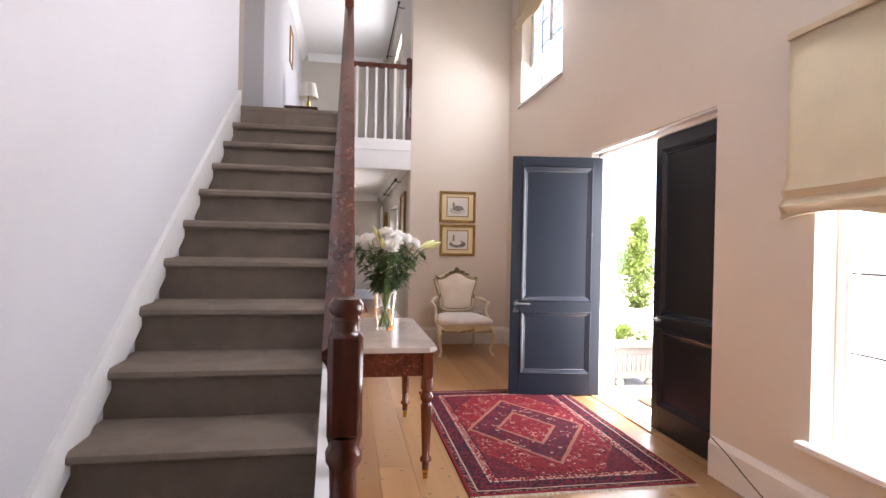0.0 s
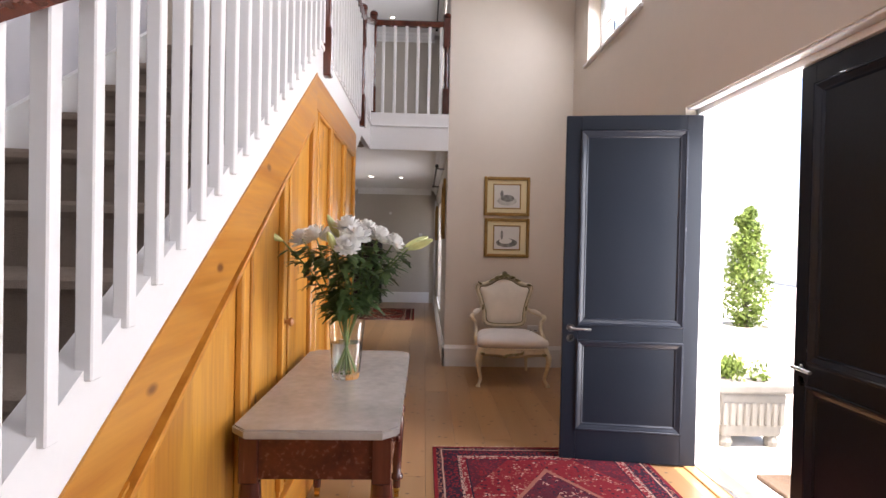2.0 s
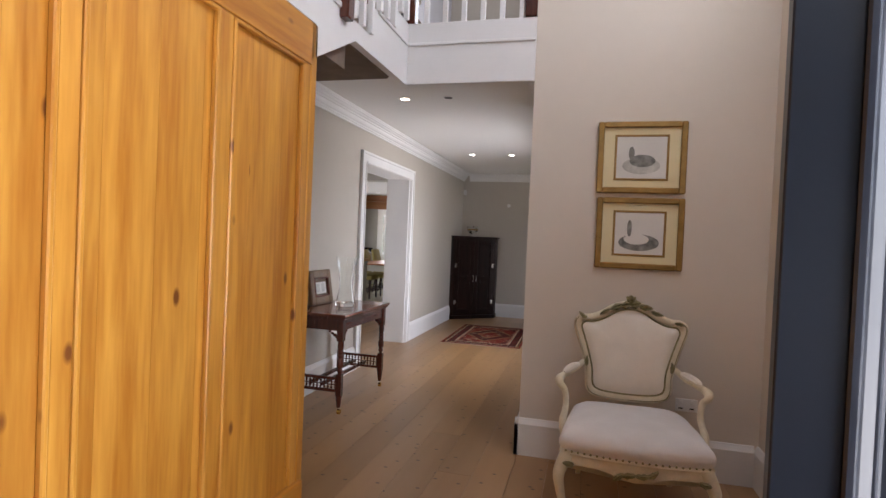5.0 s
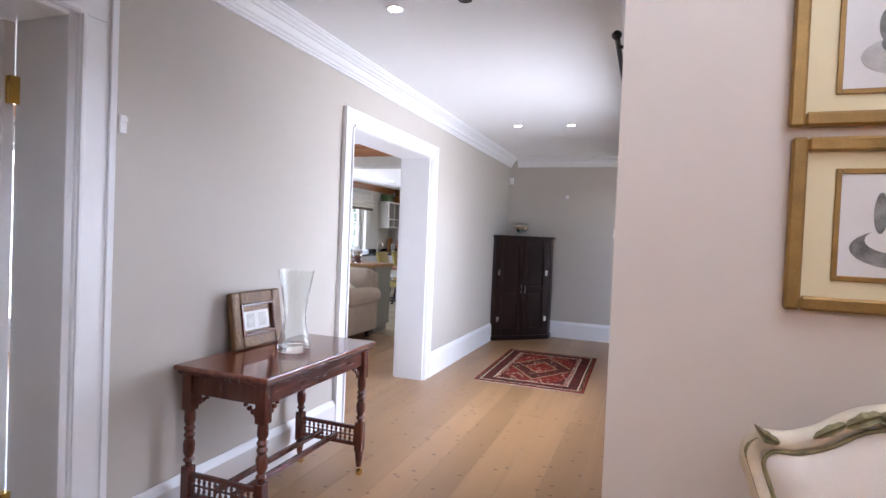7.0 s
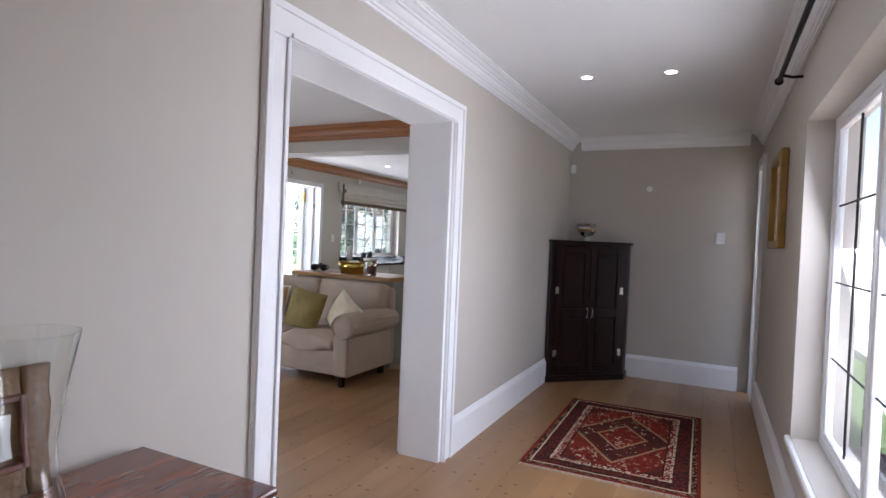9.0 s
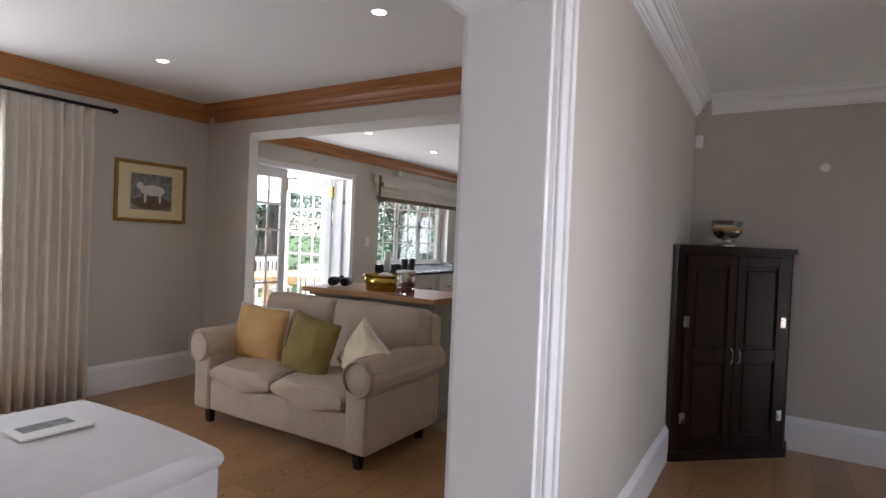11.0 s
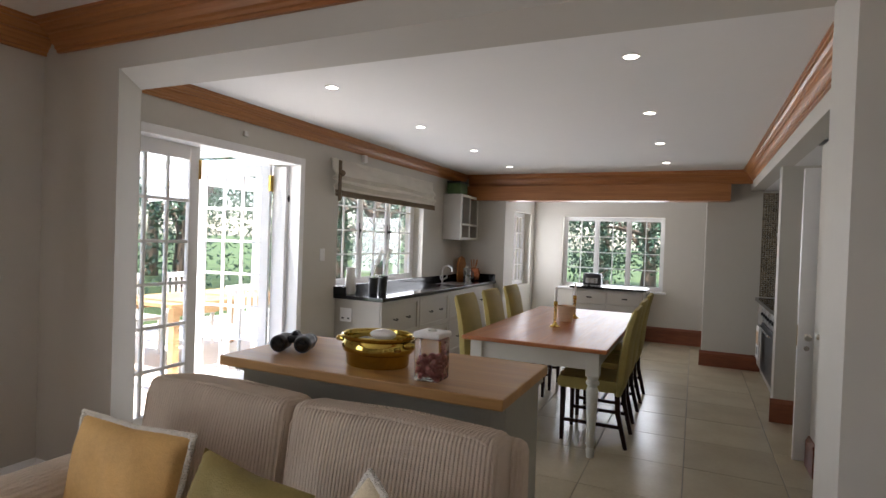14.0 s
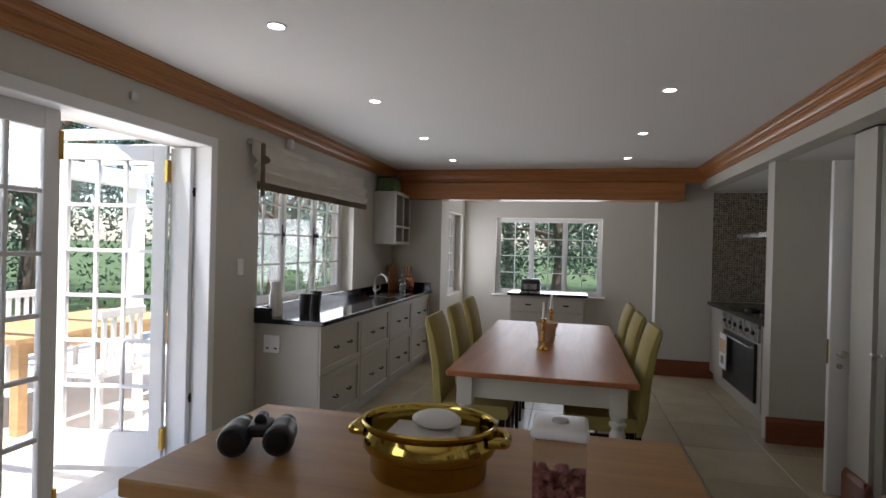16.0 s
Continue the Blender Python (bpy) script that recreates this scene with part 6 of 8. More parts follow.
M_REDBASE_X = wood("red_stained_plinth", (0.15, 0.04, 0.018), (0.25, 0.075, 0.03), grain=(1, 10, 10), rough=0.35, rand=0.03)
M_TERRA = mat("pale_terracotta", (0.58, 0.40, 0.26), 0.8, var=0.08, scale=10)
M_PINK = mat("dried_pink_petals", (0.27, 0.085, 0.07), 0.8, var=0.4, scale=60)
M_COPPER = mat("copper", (0.55, 0.2, 0.1), 0.25, 1.0, var=0.1, scale=10)
M_MOSAIC = mat("mosaic_chip", (0.17, 0.135, 0.09), 0.25, var=0.12, scale=30, rand=0.15)
M_STAINLESS = mat("stainless_steel", (0.36, 0.36, 0.35), 0.28, 1.0, var=0.05, scale=20)
M_KITBLIND = mat("ivory_blind_cloth", (0.66, 0.62, 0.54), 0.88, var=0.06, scale=5, bump=0.2, bscale=180)
M_BLINDTRIM = mat("brown_blind_fringe", (0.16, 0.115, 0.07), 0.9, var=0.2, scale=20)


def corded(m):
    """Adds fine vertical cords to an upholstery material's relief."""
    nt = m.node_tree
    b = nt.nodes["Principled BSDF"]
    old = b.inputs["Normal"].links[0].from_socket
    wv, bp, tc = nt.nodes.new("ShaderNodeTexWave"), nt.nodes.new("ShaderNodeBump"), nt.nodes.new("ShaderNodeTexCoord")
    wv.inputs["Scale"].default_value, wv.bands_direction = 24.0, "X"
    bp.inputs["Strength"].default_value, bp.inputs["Distance"].default_value = 0.65, 0.006
    nt.links.new(tc.outputs["Object"], wv.inputs["Vector"])
    nt.links.new(wv.outputs[0], bp.inputs["Height"])
    nt.links.new(old, bp.inputs["Normal"])
    nt.links.new(bp.outputs[0], b.inputs["Normal"])


corded(M_LINEN)


def pillow(name, x, y, z, w, h, d, m, rx, ry, rz, label, trim=None, parent=None):
    """A soft square cushion, its face along local y."""
    ob = thing(name, 0, 0, 0, label, "cushion", group="sofa cushions")
    ob.matrix_basis = pose(x, y, z, rx, ry, rz)
    bm = bmesh.new()
    n = 24
    rnd = random.Random(name + label)
    for s in (-1, 1):
        grid = []
        for i in range(n + 1):
            row = []
            for j in range(n + 1):
                u, v = 2 * i / n - 1, 2 * j / n - 1
                puff = max(0.0, (1 - abs(u) ** 2.6) * (1 - abs(v) ** 2.6)) ** 0.5
                pin = 1 - 0.07 * (1 - abs(u * v)) * max(abs(u), abs(v)) ** 4
                row.append(bm.verts.new((u * w / 2 * pin, s * d / 2 * puff * (1 + 0.18 * noise.noise((u * 2.0, v * 2.0, w + s)) + 0.10 * noise.noise((u * 6.0 + v * 2.0, v * 3.0, h + s))), v * h / 2 * pin)))
            grid.append(row)
        for i in range(n):
            for j in range(n):
                bm.faces.new((grid[i][j], grid[i + 1][j], grid[i + 1][j + 1], grid[i][j + 1]))
    bmesh.ops.remove_doubles(bm, verts=bm.verts[:], dist=0.0006)
    bmesh.ops.recalc_face_normals(bm, faces=bm.faces[:])
    part("cover", bm, m, ob, smooth=True)
    if trim:
        bm = bmesh.new()
        for k in range(160):
            f = k / 40
            side, t = int(f), (f % 1) * 2 - 1
            u, v = ((t, -1), (1, t), (-t, 1), (-1, -t))[side]
            pin = 1 - 0.07 * (1 - abs(u * v)) * 1.0
            p = Vector((u * w / 2 * pin, 0, v * h / 2 * pin))
            lathe([(0.002, -0.012), (0.011, -0.005), (0.01, 0.005), (0.002, 0.012)], 5, Matrix.Translation(p) @ pose(0, 0, 0, rnd.uniform(0, 90), rnd.uniform(0, 90), 0), bm=bm)
        tagged(part("fringe", bm, trim, ob, "white cut fringe"), kind="stuff")
    return ob


def soft_box(x0, x1, y0, y1, z0, z1, r=0.05, seg=4, puff=0.0):
    bm = box(x0, x1, y0, y1, z0, z1, min(r, (z1 - z0) * 0.48, (y1 - y0) * 0.48, (x1 - x0) * 0.48), seg)
    return bm


def crowned(x0, x1, y0, y1, z0, z1, r, rise):
    """A padded block whose top swells by rise."""
    bm = bmesh.new()
    bmesh.ops.create_cube(bm, size=1.0)
    bmesh.ops.subdivide_edges(bm, edges=bm.edges[:], cuts=6, use_grid_fill=True)
    for v in bm.verts:
        u, w, t = v.co.x * 2, v.co.y * 2, v.co.z * 2
        n = max(abs(u), abs(w), abs(t))
        sx, sy, sz = (1 - r * abs(w * t) ** 2), (1 - r * abs(u * t) ** 2), (1 - r * abs(u * w) ** 2)
        lift = rise * (1 - abs(u) ** 2.5) * (1 - abs(w) ** 2.5) * (1 if t > 0 else 0) * abs(t)
        v.co = Vector(((x0 + x1) / 2 + u * sx * (x1 - x0) / 2, (y0 + y1) / 2 + w * sy * (y1 - y0) / 2, (z0 + z1) / 2 + t * sz * (z1 - z0) / 2 + lift))
    return bm


def sofa():
    ob = thing("sofa", -2.42, 11.65, 0, "oatmeal corduroy two-seat sofa with rolled arms", "sofa")
    hw, f, b = 0.80, -0.38, 0.42
    part("base", soft_box(-hw + 0.05, hw - 0.05, f + 0.03, b - 0.02, 0.1, 0.32, 0.025, 3), M_LINEN, ob, smooth=True)
    for s in (-1, 1):
        part("seat_cushion", crowned(min(0.005 * s, s * (hw - 0.2)), max(0.005 * s, s * (hw - 0.2)), f, b - 0.2, 0.30, 0.44, 0.17, 0.03), M_LINEN, ob, smooth=True)
        lo, hi = sorted((0.005 * s, s * (hw - (0.1 if s < 0 else 0.05))))
        bm = box(lo, hi, -0.095, 0.095, -0.245, 0.245, 0.045, 4)
        bmesh.ops.subdivide_edges(bm, edges=[e for e in bm.edges if e.calc_length() > 0.2], cuts=9, use_grid_fill=True)
        mid, half = (lo + hi) / 2, (hi - lo) / 2
        for v in bm.verts:
            u, t = (v.co.x - mid) / half, v.co.z / 0.245
            v.co.y += (0.035 if v.co.y > 0 else -0.035) * max(0.0, (1 - u * u) * (1 - t * t)) + 0.006 * noise.noise((v.co.x * 7, v.co.z * 7, s))
            v.co.z += 0.010 * (1 - u * u) * t + 0.018 * noise.noise((v.co.x * 4, 3.0, s * 2.3)) * t
        m = pose(0, b - 0.17, 0.642, -9, 0, 0)
        bmesh.ops.transform(bm, matrix=m, verts=bm.verts)
        bc = part("back_cushion", bm, M_LINEN, ob, "ribbed oatmeal back cushion", smooth=True)
        for yy in (-0.083, 0.083):
            edge = [(lo + 0.02, -0.2), (lo + 0.012, 0.17), (lo + 0.035, 0.225), (lo + 0.08, 0.24), (mid, 0.25), (hi - 0.08, 0.24), (hi - 0.035, 0.225), (hi - 0.012, 0.17), (hi - 0.02, -0.2)]
            part("piping", tube([m @ Vector((u, yy, v)) for u, v in edge], 0.006, 6), M_LINEN, bc, smooth=True)
        arm = soft_box(-0.085, 0.085, f + 0.01, b - 0.02, 0.1, 0.56, 0.03, 3)
        n = 20
        own = bmesh.new()
        rings = []
        for y, r in ((f - 0.005, 0.095), (f + 0.01, 0.115), (f + 0.03, 0.118), (0, 0.118), (b - 0.03, 0.112), (b, 0.1)):
            rings.append([own.verts.new((r * 1.05 * math.cos(6.2832 * k / n) + s * 0.02, y, 0.545 + r * math.sin(6.2832 * k / n))) for k in range(n)])
        for p, q in zip(rings, rings[1:]):
            for k in range(n):
                own.faces.new((p[k], p[(k + 1) % n], q[(k + 1) % n], q[k]))
        own.faces.new(rings[0][::-1])
        own.faces.new(rings[-1])
        bmesh.ops.recalc_face_normals(own, faces=own.faces[:])
        join(arm, own)
        bmesh.ops.translate(arm, vec=(s * (hw - 0.1), 0, 0), verts=arm.verts)
        a = part("arm", arm, M_LINEN, ob, "rolled padded arm", smooth=True)
        part("piping", tube([(s * (hw - 0.08) + 0.1 * math.cos(k * 0.3927), f - 0.012, 0.545 + 0.1 * math.sin(k * 0.3927)) for k in range(17)], 0.006, 6), M_LINEN, a)
    bm = soft_box(-hw + 0.06, hw - 0.01, b - 0.1, b, 0.1, 0.85, 0.04, 3)
    part("back", bm, M_LINEN, ob, smooth=True)
    for sx in (-1, 1):
        for y in (f + 0.08, b - 0.08):
            part("foot", lathe([(0.028, 0), (0.036, 0.1)], 4, pose(sx * (hw - 0.12), y, 0, 0, 0, 45)), M_DARKWOOD, ob, "dark tapered wooden foot")
    return ob


sofa()
pillow("cushion", -2.84, 11.56, 0.63, 0.47, 0.39, 0.15, M_CUSH_Y, -11, 2, 6, "mustard velvet cushion with white fringe", M_TRIMWHITE)
pillow("cushion", -2.29, 11.49, 0.625, 0.38, 0.38, 0.15, M_CUSH_G, -14, 10, 4, "olive green velvet cushion")
pillow("cushion", -1.90, 11.55, 0.605, 0.36, 0.34, 0.13, M_CUSH_C, -18, 28, -22, "cream patterned cushion with white fringe", M_TRIMWHITE)

ott = thing("ottoman", -2.2, 9.72, 0, "off-white linen ottoman on dark feet", "ottoman")
part("body", soft_box(-0.55, 0.55, -0.62, 0.62, 0.1, 0.37, 0.02, 3), M_OTTO, ott, smooth=True)
part("top", crowned(-0.56, 0.56, -0.63, 0.63, 0.36, 0.455, 0.04, 0.015), M_OTTO, ott, smooth=True)
for sx in (-1, 1):
    for sy in (-1, 1):
        part("foot", box(sx * 0.48 - 0.035, sx * 0.48 + 0.035, sy * 0.55 - 0.035, sy * 0.55 + 0.035, 0, 0.1, 0.004), M_DARKWOOD, ott)
tray = thing("magazine", -2.35, 10.0, 0.476, "small magazine lying on the ottoman", "magazine")
part("pages", box(-0.1, 0.1, -0.14, 0.14, 0, 0.008, 0.001), M_PAPER, tray)
part("cover_block", box(-0.07, 0.02, -0.1, 0.1, 0.008, 0.0085), M_INK, tray)

framed("painting", "x", -4.34, 1, 11.285, 11.92, 1.403, 1.92, "gilt-framed painting of a pale shape on dark ground", mount=0.105, w=0.03, bg=M_MOUNT, inner=False, art_mat=M_INK,
       art=(("print_ground", 0.5, 0.2, 0.48, 0.18, M_BLINDTRIM), ("print_shape", 0.52, 0.55, 0.3, 0.15, M_PAPER), ("print_mark", 0.22, 0.66, 0.08, 0.1, M_PAPER), ("print_mark", 0.34, 0.34, 0.03, 0.15, M_PAPER), ("print_mark", 0.7, 0.34, 0.03, 0.15, M_PAPER)))
curtain = thing("curtain", -4.24, 10.9, 0, "pleated cream curtain hanging from a black rod", "curtain")
bm = bmesh.new()
rows = []
for z in (0.02, 0.5, 1.2, 2.0, 2.16, 2.25):
    pinch = 1.0 if z < 2.05 else (0.75 if z < 2.2 else 0.85)
    rows.append([bm.verts.new((0.035 * math.sin(k * 0.9) * pinch + 0.008 * math.sin(k * 0.37 + z * 2), -0.42 + 0.6 * k / 60, z)) for k in range(61)])
for a, b in zip(rows, rows[1:]):
    for k in range(60):
        bm.faces.new((a[k], a[k + 1], b[k + 1], b[k]))
c = part("cloth", bm, M_CURTAIN, curtain, smooth=True)
c.modifiers.new("thick", "SOLIDIFY").thickness = 0.004

# ---- island ----
isl = thing("kitchen_island", -2.4, 12.45, 0, "grey-green island unit with a beech worktop", "island")
part("body", box(-0.60, 0.62, -0.22, 0.26, 0.08, 0.885, 0.004), M_GREYGREEN, isl)
part("plinth", box(-0.57, 0.59, -0.19, 0.23, 0, 0.08), M_GREYGREEN, isl)
part("corner_strip", box(0.575, 0.63, -0.232, -0.17, 0.0, 0.885, 0.003), M_GREYGREEN, isl)
part("under_rail", box(-0.62, 0.635, -0.25, 0.275, 0.86, 0.888, 0.003), M_GREYGREEN, isl)
part("worktop", box(-0.645, 0.645, -0.315, 0.305, 0.888, 0.93, 0.005, 2), M_BUTCHER, isl, "pale beech worktop")

pan = thing("brass_pan", -2.385, 12.36, 0.931, "oval brass preserving pan with two handles", "pan")
prof = [(0.126, 0), (0.132, 0.008), (0.134, 0.05), (0.137, 0.054), (0.145, 0.058), (0.151, 0.068), (0.152, 0.085), (0.146, 0.098), (0.142, 0.106), (0.146, 0.112), (0.153, 0.117), (0.155, 0.124), (0.152, 0.129), (0.146, 0.127), (0.14, 0.112), (0.143, 0.09), (0.142, 0.07), (0.13, 0.05), (0.128, 0.015), (0.001, 0.012)]
M_POLBRASS = mat("polished_olive_brass", (0.56, 0.41, 0.095), 0.09, 1.0, var=0.12, scale=10)
bm = lathe(prof, 40)
bmesh.ops.scale(bm, vec=(1.05, 0.85, 1), verts=bm.verts)
part("pan_body", bm, M_POLBRASS, pan, smooth=True)
for s in (-1, 1):
    part("handle", tube(spline([(s * 0.148, -0.032, 0.098), (s * 0.176, -0.03, 0.098), (s * 0.183, -0.012, 0.094), (s * 0.183, 0.012, 0.094), (s * 0.176, 0.03, 0.098), (s * 0.148, 0.032, 0.098)], 3), 0.013, 10), M_POLBRASS, pan, smooth=True)
part("papers", box(-0.09, 0.07, -0.07, 0.04, 0.095, 0.103, 0.001), M_PAPER, pan, "folded white papers")
part("paper_stack", box(-0.1, 0.1, -0.08, 0.08, 0.012, 0.095, 0.003), M_PAPER, pan)
shell = thing("white_soap", -2.37, 12.38, 1.035, "smooth white oval soap lying in the pan", "soap")
bm = bmesh.new()
bmesh.ops.create_uvsphere(bm, u_segments=18, v_segments=10, radius=1)
for v in bm.verts:
    v.co = Vector((v.co.x * 0.06 * (1 - 0.15 * v.co.y), v.co.y * 0.042, v.co.z * 0.022 + 0.02))
part("soap_body", bm, M_SOCKET, shell, smooth=True)
bino = thing("binoculars", -2.84, 12.38, 0.931, "black rubber-coated binoculars lying on the worktop", "binoculars", rz=20)
for s in (-1, 1):
    bm = lathe([(0.03, 0), (0.034, 0.008), (0.034, 0.03), (0.03, 0.045), (0.033, 0.07), (0.03, 0.095), (0.02, 0.105), (0.022, 0.135), (0.018, 0.14), (0.001, 0.136)], 18, pose(s * 0.048, -0.06, 0.036, -90, 0, 0))
    part("barrel", bm, M_BLACK, bino, smooth=True)
    part("lens", lathe([(0.001, 0.001), (0.024, 0.002), (0.024, 0.004), (0.001, 0.004)], 16, pose(s * 0.048, -0.0655, 0.036, -90, 0, 0)), M_GRANITE, bino)
part("bridge", box(-0.025, 0.025, -0.03, 0.045, 0.035, 0.062, 0.008, 2), M_BLACK, bino)
part("focus_wheel", lathe([(0.014, 0), (0.014, 0.03)], 14, pose(0, 0.0, 0.066, -90, 0, 0)), M_BLACK, bino)
jar = thing("storage_jar", -2.08, 12.25, 0.931, "clear square plastic jar of pink dried petals", "jar")
bm = box(-0.052, 0.052, -0.052, 0.052, 0, 0.16, 0.01, 3)
g = part("jar_body", bm, M_CLEAR, jar, smooth=True)
g.visible_shadow = False
part("lid", box(-0.057, 0.057, -0.057, 0.057, 0.161, 0.185, 0.01, 3), M_SOCKET, jar, "white plastic lid", smooth=True)
part("lid_knob", lathe([(0.018, 0.185), (0.016, 0.19), (0.006, 0.191)], 14), M_INKL, jar)
bino.scale = (1.14, 1.14, 1.14)
bm = bmesh.new()
rnd = random.Random(2)
for k in range(110):
    x, y = rnd.uniform(-0.038, 0.038), rnd.uniform(-0.038, 0.038)
    z = rnd.uniform(0.012, 0.095 + 0.25 * x)
    lathe([(0.001, -0.008), (0.01, -0.003), (0.009, 0.005), (0.001, 0.009)], 5, pose(x, y, z, rnd.uniform(0, 180), rnd.uniform(0, 180), 0), bm=bm)
tagged(part("petals", bm, M_PINK, jar, "dusky pink dried petals"), kind="stuff")


# ---- dining table and chairs ----
dt = thing("dining_table", -2.22, 15.31, 0, "dining table with red-brown top and grey painted legs", "table")
hx, hy, z = 0.525, 1.16, 0.765
part("tabletop", box(-hx, hx, -hy, hy, z - 0.03, z, 0.008, 2), M_TABLETOP, dt, "polished red-brown wooden tabletop")
for s in (-1, 1):
    part("apron", box(-hx + 0.12, hx - 0.12, s * (hy - 0.09) - 0.012, s * (hy - 0.09) + 0.012, z - 0.16, z - 0.03), M_TABLELEG, dt)
    part("apron", box(s * (hx - 0.09) - 0.012, s * (hx - 0.09) + 0.012, -hy + 0.12, hy - 0.12, z - 0.16, z - 0.03), M_TABLELEG, dt)
    for sy in (-1, 1):
        x, y = s * (hx - 0.1), sy * (hy - 0.1)
        part("leg_block", box(x - 0.045, x + 0.045, y - 0.045, y + 0.045, z - 0.2, z - 0.03, 0.003), M_TABLELEG, dt)
        h = z - 0.2
        part("leg", lathe([(0.024, 0), (0.026, 0.02), (0.03, 0.05), (0.022, 0.07), (0.032, 0.09), (0.026, 0.13), (0.036, 0.34), (0.044, 0.46), (0.03, 0.49), (0.046, 0.51), (0.046, 0.525), (0.034, 0.535), (0.045, h)], 18, pose(x, y, 0)), M_TABLELEG, dt, smooth=True)


def dining_chair(name):
    """Local front is -y."""
    ob = thing(name, 0, 0, 0, "high-backed dining chair in olive-yellow velvet with dark legs", "chair", group="chairs round the dining table")
    part("seat", crowned(-0.225, 0.225, -0.24, 0.19, 0.40, 0.485, 0.06, 0.02), M_CHAIRCLOTH, ob, smooth=True)
    bm = bmesh.new()
    rows = []
    prof = [(0.38, 0.175, 0.215), (0.5, 0.18, 0.245), (0.7, 0.2, 0.262), (0.88, 0.235, 0.292), (0.985, 0.27, 0.318), (1.012, 0.285, 0.312)]
    for zz, y0, y1 in prof:
        w = 0.215 - 0.012 * (zz - 0.4) - (0.01 if zz > 1.0 else 0)
        rows.append([bm.verts.new(p) for p in ((-w, y0 + 0.012, zz), (-w + 0.02, y0, zz), (w - 0.02, y0, zz), (w, y0 + 0.012, zz), (w, y1 - 0.012, zz), (w - 0.02, y1, zz), (-w + 0.02, y1, zz), (-w, y1 - 0.012, zz))])
    for a, b in zip(rows, rows[1:]):
        for k in range(8):
            bm.faces.new((a[k], a[(k + 1) % 8], b[(k + 1) % 8], b[k]))
    bm.faces.new(rows[0][::-1])
    bm.faces.new(rows[-1])
    bmesh.ops.recalc_face_normals(bm, faces=bm.faces[:])
    part("backrest", bm, M_CHAIRCLOTH, ob, smooth=True)
    for s in (-1, 1):
        part("leg", lathe([(0.018, 0), (0.027, 0.41)], 4, pose(s * 0.185, -0.2, 0, 0, 0, 45)), M_DARKWOOD, ob)
        part("leg", tube([(s * 0.185, 0.19, 0.42), (s * 0.185, 0.2, 0.25), (s * 0.185, 0.26, 0.0)], 0.02, 4, radii=[0.026, 0.024, 0.019]), M_DARKWOOD, ob)
        part("stretcher", box(s * 0.185 - 0.01, s * 0.185 + 0.01, -0.19, 0.21, 0.14, 0.165, 0.002), M_DARKWOOD, ob)
    part("stretcher", box(-0.175, 0.175, -0.01, 0.01, 0.14, 0.165, 0.002), M_DARKWOOD, ob)
    return ob


first = dining_chair("dining_chair")
first.matrix_basis = pose(-1.85, 14.70, 0, 0, 0, -90)
for y in (15.35, 16.02):
    copy_thing(first, pose(-1.86, y, 0, 0, 0, -90))
for y in (14.72, 15.36, 16.0):
    copy_thing(first, pose(-2.66, y, 0, 0, 0, 90))


def candlestick(x, y):
    ob = thing("candlestick", x, y, z + 0.001, "brass barley-twist candlestick with a white candle", "candlestick", group="candlesticks on the table")
    part("foot", lathe([(0.045, 0), (0.045, 0.008), (0.02, 0.02), (0.014, 0.035)], 18), M_BRASS, ob, smooth=True)
    bm = bmesh.new()
    for ph in (0, math.pi):
        tube([(0.009 * math.cos(k * 0.5 + ph), 0.009 * math.sin(k * 0.5 + ph), 0.03 + k * 0.0042) for k in range(36)], 0.0065, 6, bm=bm)
    part("twist_stem", bm, M_BRASS, ob, smooth=True)
    part("cup", lathe([(0.012, 0.178), (0.022, 0.19), (0.016, 0.195), (0.016, 0.215), (0.02, 0.218)], 14), M_BRASS, ob, smooth=True)
    part("candle", lathe([(0.011, 0.21), (0.0105, 0.33), (0.004, 0.335)], 12), M_SOCKET, ob, "white taper candle", smooth=True)


candlestick(-2.24, 14.99)
candlestick(-2.21, 15.66)
pot = thing("plant_pot", -2.235, 15.4, z + 0.001, "pale terracotta flower pot on the table", "pot")
part("pot_body", lathe([(0.06, 0), (0.075, 0.11), (0.084, 0.112), (0.086, 0.14), (0.078, 0.14), (0.074, 0.11), (0.001, 0.1)], 24), M_TERRA, pot, smooth=True)


# ---- kitchen units ----
def drawer_front(parent, x, y0, y1, z0, z1, side=1, name="drawer", knobs=2, material=None):
    material = material or M_GREYCAB
    p, q = sorted((x, x + side * 0.018))
    bm = box(p, q, y0, y0 + 0.05, z0, z1, 0.002)
    for a in ((y1 - 0.05, y1, z0, z1), (y0 + 0.05, y1 - 0.05, z0, z0 + 0.05), (y0 + 0.05, y1 - 0.05, z1 - 0.05, z1)):
        join(bm, box(p, q, *a, 0.002))
    box(min(x, x + side * 0.006), max(x, x + side * 0.006), y0 + 0.048, y1 - 0.048, z0 + 0.048, z1 - 0.048, bm=bm)
    d = part(name, bm, material, parent)
    for k in range(knobs):
        yc = y0 + (y1 - y0) * ((k + 1) / (knobs + 1) if knobs > 1 else 0.5)
        zc = (z0 + z1) / 2
        xx = x + side * 0.018
        part("handle", tube([(xx, yc - 0.03, zc), (xx + side * 0.02, yc - 0.028, zc - 0.004), (xx + side * 0.022, yc, zc - 0.012), (xx + side * 0.02, yc + 0.028, zc - 0.004), (xx, yc + 0.03, zc)], 0.006, 7), M_BLACKMETAL, d, "dark iron cup handle", smooth=True)
    return d


